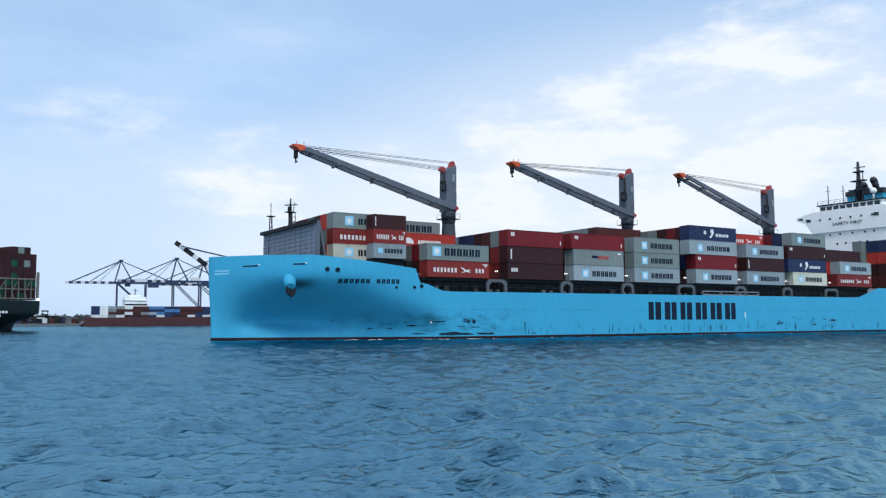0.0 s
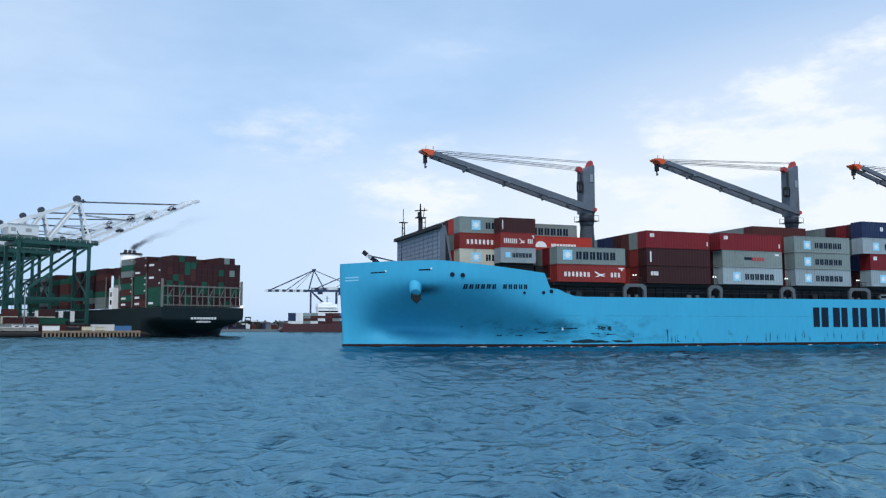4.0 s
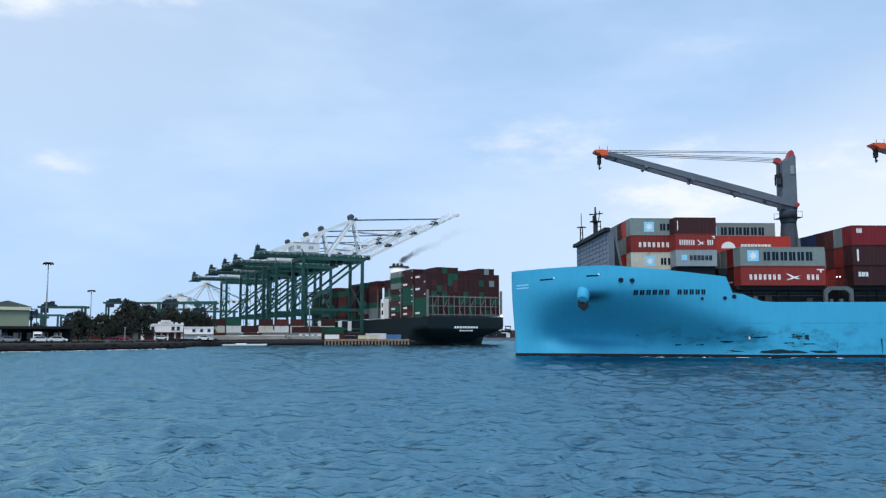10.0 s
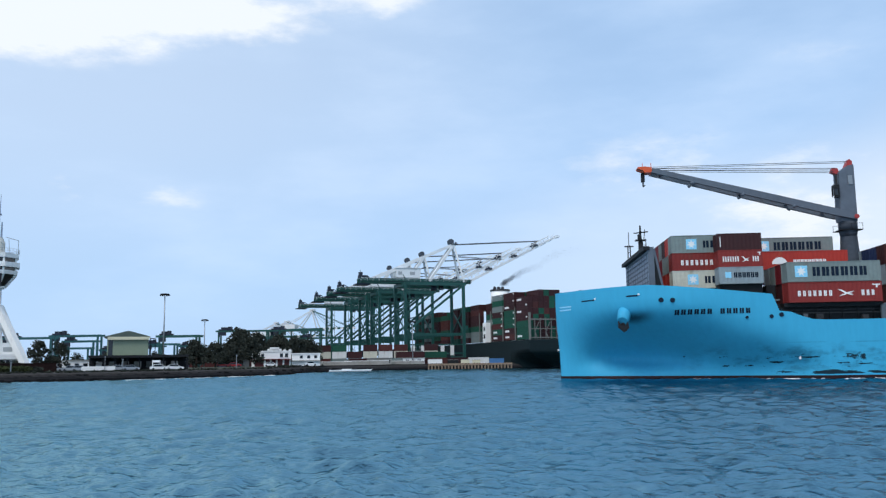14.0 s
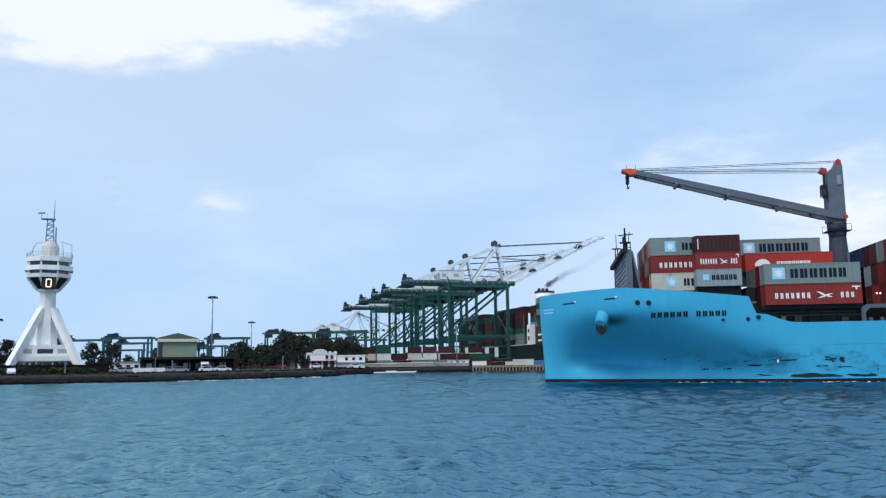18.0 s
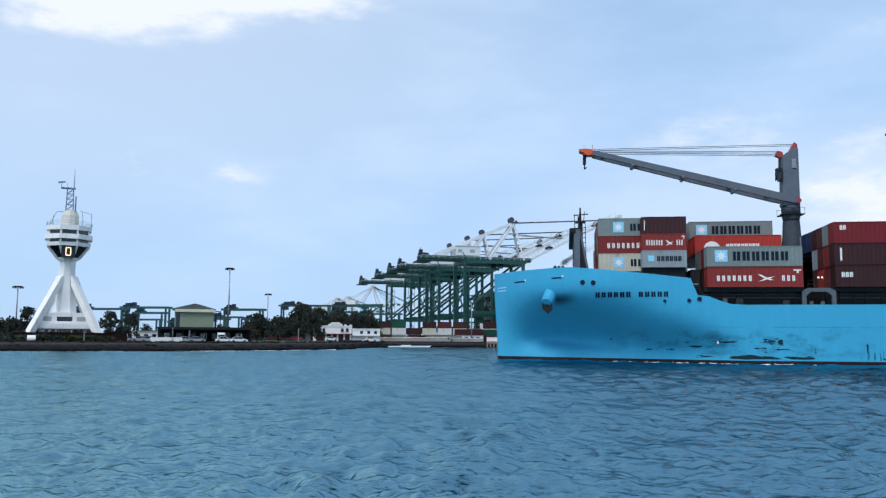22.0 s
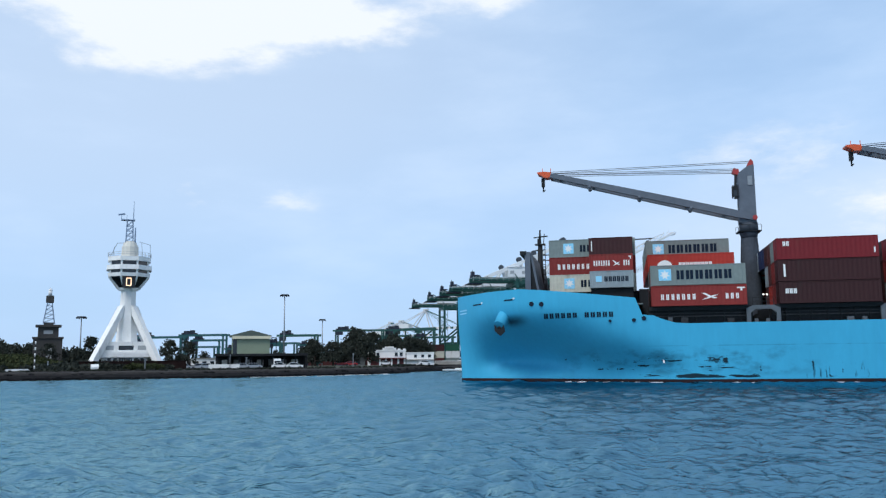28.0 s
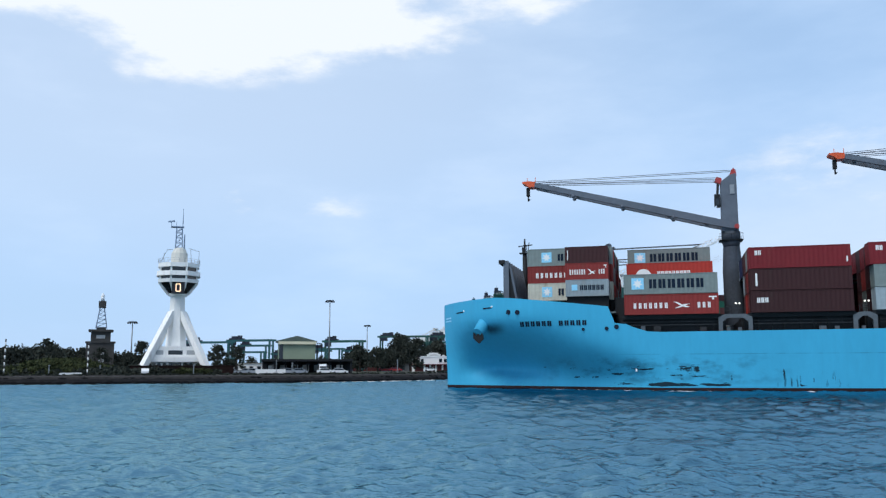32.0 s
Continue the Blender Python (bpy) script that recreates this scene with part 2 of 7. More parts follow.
def water_material():
    """Silty harbour water: a blue-green body under a bluish surface reflection, with fine ripples."""
    m = bpy.data.materials.new("harbour_water")
    m.use_nodes = True
    nd, ln = m.node_tree.nodes, m.node_tree.links
    nd.remove(nd["Principled BSDF"])
    tc = nd.new("ShaderNodeTexCoord")
    prev = None
    for scale, sx, sy, strength, dist in ((0.45, 0.5, 1.0, 0.4, 0.24), (1.1, 0.6, 1.0, 0.5, 0.13), (2.4, 0.6, 1.0, 0.6, 0.11), (5.0, 0.6, 1.0, 0.6, 0.06)):
        mp = nd.new("ShaderNodeMapping")
        mp.inputs["Scale"].default_value = (sx, sy, 1)
        mp.inputs["Rotation"].default_value = (0, 0, radians(12))
        ln.new(tc.outputs["Object"], mp.inputs[0])
        n = nd.new("ShaderNodeTexNoise")
        n.inputs["Scale"].default_value, n.inputs["Detail"].default_value = scale, 4
        n.inputs["Roughness"].default_value = 0.55
        ln.new(mp.outputs[0], n.inputs["Vector"])
        bp = nd.new("ShaderNodeBump")
        bp.inputs["Strength"].default_value, bp.inputs["Distance"].default_value = strength, dist
        ln.new(n.outputs["Fac"], bp.inputs["Height"])
        if prev:
            ln.new(prev.outputs[0], bp.inputs["Normal"])
        prev = bp
    # silt in drifting patches
    n = nd.new("ShaderNodeTexNoise")
    n.inputs["Scale"].default_value, n.inputs["Detail"].default_value = 0.06, 5
    ln.new(tc.outputs["Object"], n.inputs["Vector"])
    mx = nd.new("ShaderNodeMix")
    mx.data_type = "RGBA"
    mx.inputs[6].default_value, mx.inputs[7].default_value = (0.002, 0.013, 0.018, 1), (0.005, 0.020, 0.024, 1)
    ln.new(n.outputs["Fac"], mx.inputs[0])
    body, gloss, both, fr = nd.new("ShaderNodeBsdfDiffuse"), nd.new("ShaderNodeBsdfGlossy"), nd.new("ShaderNodeMixShader"), nd.new("ShaderNodeFresnel")
    ln.new(mx.outputs[2], body.inputs["Color"])
    gloss.inputs["Color"].default_value = (0.225, 0.405, 0.475, 1)
    gloss.inputs["Roughness"].default_value = 0.14
    fr.inputs["IOR"].default_value = 1.36
    for node in (body, gloss, fr):
        ln.new(prev.outputs[0], node.inputs["Normal"])
    ln.new(fr.outputs[0], both.inputs[0])
    ln.new(body.outputs[0], both.inputs[1])
    ln.new(gloss.outputs[0], both.inputs[2])
    ln.new(both.outputs[0], nd["Material Output"].inputs["Surface"])
    return m


HULL_BLUE = hull_material("hull_paint", (0.046, 0.345, 0.545))
BOOT = material("boot_topping", (0.011, 0.006, 0.007), 0.6, vary=0.4, second=(0.03, 0.008, 0.008), spec=0.2)
DECK = material("deck_paint", (0.10, 0.12, 0.12), 0.7, vary=0.25)
DARKSTEEL = material("dark_steel", (0.012, 0.014, 0.017), 0.7, vary=0.3, spec=0.25)
ARCH = material("mid_grey_deck_steel", (0.095, 0.11, 0.125), 0.7, vary=0.2, spec=0.2)
LASH = material("lashing_bridge_steel", (0.028, 0.029, 0.032), 0.7, vary=0.4, dirt=(0.03, 0.016, 0.012), spec=0.25)
PLATE_GREY = material("blue_grey_plating", (0.19, 0.23, 0.29), 0.6, vary=0.15, scale=0.8)
PEDESTAL = material("dark_grey_pedestal_paint", (0.062, 0.074, 0.092), 0.85, vary=0.2, spec=0.1, dirt=(0.04, 0.036, 0.034))
CRANE_GREY = material("crane_grey_paint", (0.105, 0.125, 0.155), 0.7, spec=0.2, vary=0.15, scale=0.6, dirt=(0.06, 0.05, 0.045))
ORANGE = material("orange_paint", (0.62, 0.085, 0.02), 0.45, vary=0.1)
REDTOP = material("red_beacon_paint", (0.36, 0.03, 0.028), 0.5, vary=0.15)
WHITE = material("white_ship_paint", (0.88, 0.88, 0.86), 0.45, vary=0.04, scale=0.5)
BLACK = material("black_paint", (0.012, 0.012, 0.016), 0.5, vary=0.2)
NAVYTXT = material("dark_navy_lettering", (0.006, 0.014, 0.03), 0.6, vary=0.1, spec=0.15)
WHITETXT = material("white_lettering", (0.75, 0.75, 0.74), 0.5, vary=0.05)
LOGO_BLUE = material("light_blue_emblem", (0.25, 0.58, 0.78), 0.5, vary=0.05)
CABLE = material("steel_cable", (0.06, 0.06, 0.07), 0.5, metal=0.3, vary=0.1)
GLASS = material("dark_glass", (0.012, 0.016, 0.02), 0.08, vary=0.1, spec=0.6)
CONTAINER = {
    n: material(n + "_container_paint", c, 0.6, vary=0.12, scale=0.7, bump=0.1, spec=0.3, dirt=d, random_amt=0.12)
    for n, c, d in (
        ("grey", (0.165, 0.20, 0.194), (0.15, 0.14, 0.13)), ("pale", (0.25, 0.30, 0.325), (0.22, 0.21, 0.20)),
        ("cream", (0.50, 0.49, 0.41), (0.28, 0.24, 0.18)), ("red", (0.155, 0.009, 0.014), (0.15, 0.02, 0.02)),
        ("brick", (0.19, 0.020, 0.017), (0.14, 0.03, 0.022)), ("orange", (0.36, 0.03, 0.02), (0.35, 0.06, 0.03)),
        ("maroon", (0.035, 0.0080, 0.0090), (0.032, 0.013, 0.012)), ("navy", (0.014, 0.027, 0.078), (0.03, 0.04, 0.08)),
        ("brown", (0.065, 0.016, 0.014), (0.08, 0.03, 0.024)), ("green", (0.007, 0.066, 0.040), (0.02, 0.06, 0.045)),
        ("white", (0.66, 0.67, 0.66), (0.4, 0.36, 0.3)), ("blue", (0.06, 0.17, 0.36), (0.05, 0.1, 0.18)),
    )
}
DARK_HULL = material("black_green_hull_paint", (0.006, 0.014, 0.016), 0.6, vary=0.2, spec=0.2)
STS_GREEN = material("green_crane_paint", (0.009, 0.074, 0.064), 0.5, vary=0.2, dirt=(0.02, 0.035, 0.03))
STS_WHITE = material("white_crane_paint", (0.72, 0.74, 0.75), 0.5, vary=0.08)
FAR_BLUE = material("blue_crane_paint", (0.016, 0.032, 0.085), 0.5, vary=0.15)
FAR_RED = material("red_hull_paint", (0.055, 0.011, 0.012), 0.5, vary=0.2)
TOWER_WHITE = material("white_tower_render", (0.80, 0.80, 0.78), 0.7, vary=0.05, scale=1.2, dirt=(0.5, 0.48, 0.44))
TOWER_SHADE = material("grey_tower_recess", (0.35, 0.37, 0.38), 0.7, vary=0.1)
STONE = material("dark_old_stone", (0.05, 0.048, 0.046), 0.85, vary=0.35, scale=2, bump=0.5)
CONCRETE = material("quay_concrete", (0.30, 0.29, 0.27), 0.85, vary=0.2, scale=1.5, bump=0.3, dirt=(0.12, 0.11, 0.1))
ROCK = material("dark_wet_rock", (0.012, 0.012, 0.013), 0.9, vary=0.5, scale=3, bump=0.6, spec=0.08)
LEDGE = material("weathered_dark_ledge", (0.034, 0.032, 0.031), 0.9, vary=0.5, scale=4, bump=0.6, spec=0.1)
DARK_SOIL = material("dark_bank_soil", (0.016, 0.014, 0.011), 0.95, vary=0.5, scale=3, bump=0.6, spec=0.1, second=(0.02, 0.024, 0.012))
MAST_DARK = material("dark_blue_grey_steel", (0.05, 0.065, 0.085), 0.6, vary=0.2)
MAST_BLUE = material("weathered_blue_grey_steel", (0.19, 0.25, 0.35), 0.55, vary=0.2)
TEAL = material("teal_gantry_paint", (0.012, 0.085, 0.095), 0.5, vary=0.2, dirt=(0.03, 0.05, 0.05))
TROLLEY = material("blue_black_machinery_paint", (0.006, 0.012, 0.028), 0.55, vary=0.3)
SOIL = material("soil_and_grass", (0.045, 0.04, 0.028), 0.9, vary=0.4, scale=1.5, second=(0.035, 0.05, 0.022), bump=0.4)
LEAF = material("dark_green_leaves", (0.030, 0.038, 0.033), 0.9, vary=0.4, scale=3, second=(0.050, 0.058, 0.046), spec=0.15)
BUSH = material("olive_bush_leaves", (0.032, 0.045, 0.018), 0.85, vary=0.4, scale=2, second=(0.06, 0.072, 0.028), spec=0.2)
BARK = material("bark", (0.06, 0.045, 0.035), 0.9, vary=0.3, scale=4, bump=0.5)
GREEN_WALL = material("green_clad_wall", (0.22, 0.27, 0.19), 0.7, vary=0.08, scale=1.0)
GREEN_ROOF = material("green_sheet_roof", (0.07, 0.095, 0.08), 0.6, vary=0.15)
TIMBER = material("weathered_tan_timber", (0.26, 0.18, 0.125), 0.85, vary=0.35, scale=3, bump=0.4, dirt=(0.06, 0.045, 0.035))
CREAM_TRIM = material("cream_trim", (0.62, 0.58, 0.42), 0.6, vary=0.08)
HOUSE_WHITE = material("white_house_render", (0.80, 0.80, 0.79), 0.7, vary=0.05, scale=1.5)
RED_BAND = material("dark_red_paint", (0.10, 0.016, 0.016), 0.6, vary=0.2)
GALV = material("galvanised_steel", (0.25, 0.27, 0.29), 0.45, metal=0.4, vary=0.15)
# pale bluish base colour stands in for haze over the distant hill
FAR_HILL = material("haze_tinted_hill", (0.20, 0.25, 0.27), 0.95, vary=0.25, scale=0.05)
FAR_GREY = material("far_concrete", (0.12, 0.13, 0.14), 0.9, vary=0.25, scale=0.3)
TAN_STEEL = material("tan_steel_frame", (0.15, 0.145, 0.13), 0.6, vary=0.2)
FOAM = material("white_foam", (0.7, 0.74, 0.76), 0.7, vary=0.15, scale=6, bump=0.4)
WATER = water_material()


def glow_material(name, color, power):
    m = bpy.data.materials.new(name)
    m.use_nodes = True
    b = m.node_tree.nodes["Principled BSDF"]
    b.inputs["Base Color"].default_value = (*color, 1)
    b.inputs["Emission Color"].default_value, b.inputs["Emission Strength"].default_value = (*color, 1), power
    return m


DIGIT = glow_material("lit_amber_digit", (1.0, 0.66, 0.42), 1.3)
LAMP_WHITE = glow_material("lit_white_lamp", (1.0, 0.97, 0.9), 1.0)


# ---- mesh helpers ----
def empty(name, m=None):
    ob = new(name)
    if m is not None:
        ob.matrix_world = m
    return ob


def box(bm, x0, x1, y0, y1, z0, z1, m=None, mat=0):
    vs = [bm.verts.new((x, y, z)) for x in (x0, x1) for y in (y0, y1) for z in (z0, z1)]
    if m is not None:
        for v in vs:
            v.co = m @ v.co
    for q in ((0, 1, 3, 2), (4, 6, 7, 5), (0, 4, 5, 1), (2, 3, 7, 6), (0, 2, 6, 4), (1, 5, 7, 3)):
        fc = bm.faces.new([vs[i] for i in q])
        fc.material_index = mat
    return vs


def beam(bm, a, b, w, d=None, mat=0):
    """A square bar from a to b."""
    a, b = Vector(a), Vector(b)
    d = d or w
    ax = (b - a)
    n = ax.length
    if n < 1e-6:
        return
    q = ax.to_track_quat("Z", "Y").to_matrix().to_4x4()
    box(bm, -w / 2, w / 2, -d / 2, d / 2, 0, n, Matrix.Translation(a) @ q, mat)


def tube(bm, a, b, r0, r1=None, n=10, cap=True, mat=0):
    a, b = Vector(a), Vector(b)
    r1 = r0 if r1 is None else r1
    q = (b - a).to_track_quat("Z", "Y").to_matrix()
    r = []
    for p, rad in ((a, r0), (b, r1)):
        r.append([bm.verts.new(p + q @ Vector((rad * math.cos(2 * math.pi * i / n), rad * math.sin(2 * math.pi * i / n), 0))) for i in range(n)])
    for i in range(n):
        fc = bm.faces.new((r[0][i], r[0][(i + 1) % n], r[1][(i + 1) % n], r[1][i]))
        fc.smooth = n > 6
        fc.material_index = mat
    if cap:
        bm.faces.new(r[0][::-1]).material_index = mat
        bm.faces.new(r[1]).material_index = mat


def prism(bm, pts, y0, y1, axis="y", mat=0):
    """A flat outline pushed through from y0 to y1 (pts in x, z; or in x, y with axis z)."""
    def at(p, k):
        return (p[0], k, p[1]) if axis == "y" else ((p[0], p[1], k) if axis == "z" else (k, p[0], p[1]))
    a, b = [bm.verts.new(at(p, y0)) for p in pts], [bm.verts.new(at(p, y1)) for p in pts]
    n = len(pts)
    fs = [bm.faces.new(a), bm.faces.new(b[::-1])]
    fs += [bm.faces.new((a[i], b[i], b[(i + 1) % n], a[(i + 1) % n])) for i in range(n)]
    for fc in fs:
        fc.material_index = mat


def ball(bm, c, r, n=8, m=6, mat=0):
    c = Vector(c)
    rows = []
    for j in range(1, m):
        e = math.pi * j / m
        rows.append([bm.verts.new(c + Vector((r * math.sin(e) * math.cos(2 * math.pi * i / n), r * math.sin(e) * math.sin(2 * math.pi * i / n), r * math.cos(e)))) for i in range(n)])
    t, b = bm.verts.new(c + Vector((0, 0, r))), bm.verts.new(c - Vector((0, 0, r)))
    for i in range(n):
        k = (i + 1) % n
        fs = [bm.faces.new((t, rows[0][i], rows[0][k])), bm.faces.new((b, rows[-1][k], rows[-1][i]))]
        for u, v in zip(rows, rows[1:]):
            fs.append(bm.faces.new((u[i], v[i], v[k], u[k])))
        for fc in fs:
            fc.smooth, fc.material_index = True, mat


def mesh_of(bm, name, mats):
    bmesh.ops.recalc_face_normals(bm, faces=bm.faces)
    me = bpy.data.meshes.new(name)
    bm.to_mesh(me)
    bm.free()
    for m in mats if isinstance(mats, (list, tuple)) else (mats,):
        me.materials.append(m)
    return me


def part(name, bm, mats, parent=None, label="", m=None):
    """One mesh under a thing or under a part."""
    me = bm if isinstance(bm, bpy.types.Mesh) else mesh_of(bm, name, mats)
    ob = new(name, me)
    ob.parent = parent
    if m is not None:
        ob.matrix_basis = m
    if label:
        tagged(ob, label)
    return ob


def quick(name, mats, parent, boxes=(), beams=(), tubes=(), label="", m=None):
    bm = bmesh.new()
    for b in boxes:
        box(bm, *b)
    for b in beams:
        beam(bm, *b)
    for t in tubes:
        tube(bm, *t)
    return part(name, bm, mats, parent, label, m)


def lettering(name, text, size, mat, parent, m, label="", width=None):
    """Letters of the built-in font as a thin mesh; m carries them, x along the line, y up."""
    cu = bpy.data.curves.new(name, "FONT")
    cu.body, cu.size, cu.extrude = text, size, 0.02
    cu.align_x = "CENTER"
    tmp = bpy.data.objects.new(name, cu)
    me = bpy.data.meshes.new_from_object(tmp)
    bpy.data.objects.remove(tmp)
    me.materials.clear()
    me.materials.append(mat)
    if width:
        xs = [v.co.x for v in me.vertices]
        k = width / (max(xs) - min(xs))
        for v in me.vertices:
            v.co.x *= k
    return part(name, me, mat, parent, label, m)


def strokes(i):
    """Plain upright bars that stand for one character of a mark, in parts of its cell."""
    return ((0.0, 0.40, 0.0, 1.0), (0.50, 0.86, 0.0, 1.0)) if i % 2 else ((0.0, 0.36, 0.0, 1.0), (0.48, 0.88, 0.0, 1.0))


def bars(bm, x0, x1, z0, z1, n, y, depth=0.03, fill=0.88, mat=0):
    """A row of plain bars in place of a mark's characters, on a face looking to -y."""
    w = (x1 - x0) / n
    for i in range(n):
        a = x0 + w * (i + (1 - fill) / 2)
        for u0, u1, v0, v1 in strokes(i):
            box(bm, a + w * fill * u0, a + w * fill * u1, y - depth, y, z0 + (z1 - z0) * v0, z0 + (z1 - z0) * v1, None, mat)


# ---- water and land ----
def build_water():
    """One sheet to the horizon, ring by ring, with the harbour's short chop as real relief."""
    rng = np.random.default_rng(5)
    rad = np.concatenate([[0.0], np.geomspace(6.0, 170.0, 640), np.geomspace(170.9, 430.0, 330), np.geomspace(440, 4600, 40)])
    front = np.linspace(-66, 50, 620)
    back = np.linspace(55, 290, 24)
    ang = np.radians(np.concatenate([front, back]))
    rr, aa = np.meshgrid(rad[1:], ang, indexing="ij")
    x, y = -rr * np.sin(aa), rr * np.cos(aa)
    z = np.zeros_like(x)
    step = np.gradient(rad[1:])[:, None] * 1.0
    for k in range(165):
        lam = rng.uniform(0.0, 1.0) ** 2.0 * 1.5 + 0.22 if k < 125 else rng.uniform(1.6, 4.2)
        th = radians(74) + rng.normal(0, 0.85)
        amp = 0.0061 * lam ** 0.72
        ph = rng.uniform(0, 6.28)
        fade = np.clip((lam / (2.5 * step) - 0.5) / 0.6, 0, 1)
        arg = 2 * np.pi / lam * (x * np.cos(th) + y * np.sin(th)) + ph
        z += amp * fade * (np.sin(arg) - 0.16 * np.cos(2 * arg))
    # gusts: patches of steeper and of calmer water
    gust = np.zeros_like(x)
    for k in range(14):
        lam, th = rng.uniform(4, 16), rng.uniform(0, 3.14)
        gust += np.sin(2 * np.pi / lam * (0.5 * x * np.cos(th) + y * np.sin(th)) + rng.uniform(0, 6.28))
    z *= np.clip(1.0 + 0.16 * gust / 2.0, 0.5, 1.6)
    n, mcol = z.shape
    verts = np.stack([x, y, z], -1).reshape(-1, 3)
    verts = np.vstack([verts, [[0, 0, 0]]])
    i, j = np.meshgrid(np.arange(n - 1), np.arange(mcol), indexing="ij")
    k = (j + 1) % mcol
    faces = np.stack([i * mcol + j, i * mcol + k, (i + 1) * mcol + k, (i + 1) * mcol + j], -1).reshape(-1, 4)
    me = bpy.data.meshes.new("water")
    me.vertices.add(len(verts))
    me.vertices.foreach_set("co", verts.astype(np.float32).ravel())
    c = len(verts) - 1
    fan = [(c, (q + 1) % mcol, q) for q in range(mcol)]
    loops = np.concatenate([faces.ravel(), np.array(fan).ravel()])
    tot = np.concatenate([np.full(len(faces), 4), np.full(len(fan), 3)])
    me.loops.add(len(loops))
    me.loops.foreach_set("vertex_index", loops.astype(np.int32))
    me.polygons.add(len(tot))
    me.polygons.foreach_set("loop_start", np.concatenate([[0], np.cumsum(tot)[:-1]]).astype(np.int32))
    me.polygons.foreach_set("loop_total", tot.astype(np.int32))
    me.polygons.foreach_set("use_smooth", np.ones(len(tot), bool))
    me.update(calc_edges=True)
    me.materials.append(WATER)
    ob = new("water", me)
    return tagged(ob, "choppy blue-green harbour water with short wind waves", "water", kind="structure")


water = build_water()

# waterside line of the near shore, west to east, then out along the terminal
SHORE = [(-900, 60), (-260, 110), (-165, 128), (-122, 146), (-108, 158), (-95, 167), (-82, 176), (-70, 196), (-63, 222), (-61, 238),
         (-67, 262), (-66, 285), (-58, 304), (-47, 330), (-33, 349), (3, 355), (6, 359), (-24, 424), (-90, 580), (-240, 934)]


NEAR_Z = 1.6


def build_land():
    bm = bmesh.new()
    back = [(-1500, 1400), (-1500, 60)]
    top = [bm.verts.new((x - 2.6, y + 5.4, 2.0)) for x, y in SHORE] + [bm.verts.new((x, y, 2.0)) for x, y in back]
    bm.faces.new(top)
    for cut in (234, 252):
        bmesh.ops.bisect_plane(bm, geom=bm.verts[:] + bm.edges[:] + bm.faces[:], plane_co=(0, cut, 0), plane_no=(0, 1, 0))
    for v in bm.verts:
        if v.co.y < 234.5:
            v.co.z = NEAR_Z
    bmesh.ops.triangulate(bm, faces=bm.faces[:])
    part_land = tagged(new("ground", mesh_of(bm, "ground", SOIL)), "low harbour shore of soil, asphalt and grass", "ground", kind="structure")
    bm = bmesh.new()
    rows = []
    for dx, dy, z in ((0.6, -1.2, -2.0), (0.6, -1.2, 0.3), (0.1, -0.2, 0.78), (-0.5, 1.0, 0.95), (-0.7, 1.4, 1.3), (-2.5, 5.2, 1.55), (-2.8, 5.9, 2.03)):
        rows.append([bm.verts.new((x + dx, y + dy, z)) for x, y in SHORE])
    for v in rows[-1]:
        if v.co.y < 240:
            v.co.z = NEAR_Z + 0.02
    for r, (a, b) in enumerate(zip(rows, rows[1:])):
        for i in range(len(SHORE) - 1):
            bm.faces.new((a[i], a[i + 1], b[i + 1], b[i])).material_index = 1 if r > 2 else 0
    tagged(new("seawall", mesh_of(bm, "seawall", [ROCK, LEDGE])), "dark wet seawall along the waterside", "seawall", kind="structure")
    return part_land


land = build_land()


def shore_rocks():
    """Rough boulders along the foot of the seawall, and thin foam where the chop breaks on them."""
    rnd = random.Random(12)
    bm = bmesh.new()
    foam = bmesh.new()
    for (x0, y0), (x1, y1) in zip(SHORE[1:], SHORE[2:13]):
        d = math.hypot(x1 - x0, y1 - y0)
        for _ in range(int(d * 1.5)):
            s = rnd.random()
            x, y = x0 + (x1 - x0) * s, y0 + (y1 - y0) * s
            lift = rnd.random()
            c = Vector((x + 0.9 - 1.5 * lift, y - 1.8 + 3.0 * lift, LEVEL + 0.1 + 1.1 * lift))
            r = rnd.uniform(0.25, 0.7)
            vs = bmesh.ops.create_icosphere(bm, subdivisions=1, radius=r)["verts"]
            for v in vs:
                k = rnd.uniform(0.7, 1.15)
                v.co = c + Vector((v.co.x * k * 1.4, v.co.y * k, v.co.z * k * 0.7))
        for _ in range(int(d * (0.7 if -83 < x0 < -66 and y0 < 215 else 0.03))):
            s = rnd.random()
            x, y = x0 + (x1 - x0) * s + 1.3, y0 + (y1 - y0) * s - 2.6
            w = rnd.uniform(0.4, 1.8)
            box(foam, x - w, x + w, y - 0.25, y + 0.2, LEVEL - 0.02, LEVEL + rnd.uniform(0.05, 0.13))
    tagged(new("shore_boulders", mesh_of(bm, "shore_boulders", ROCK)), "dark wet boulders at the foot of the seawall", "rocks", kind="stuff")
    tagged(new("shore_foam", mesh_of(foam, "shore_foam", FOAM)), "thin white foam along the seawall", "foam", kind="stuff")


shore_rocks()


def far_land():
    bm = bmesh.new()
    pts = [(40, 1020), (900, 700), (2200, 600), (3600, 3000), (-400, 3600), (-300, 1250)]
    prism(bm, pts, -1, 2.5, "z")
    tagged(new("far_shore", mesh_of(bm, "far_shore", FAR_GREY)), "far grey terminal shore across the harbour", "shore", kind="structure")


far_land()

# ---- the passing container ship: x aft from the stem, y from its port side, z from the waterline ----
BEAM, MID, LENGTH = 36.0, 18.0, 214.0
ship = tagged(empty("container_ship"), "light blue geared container ship under way with loaded deck", "ship")


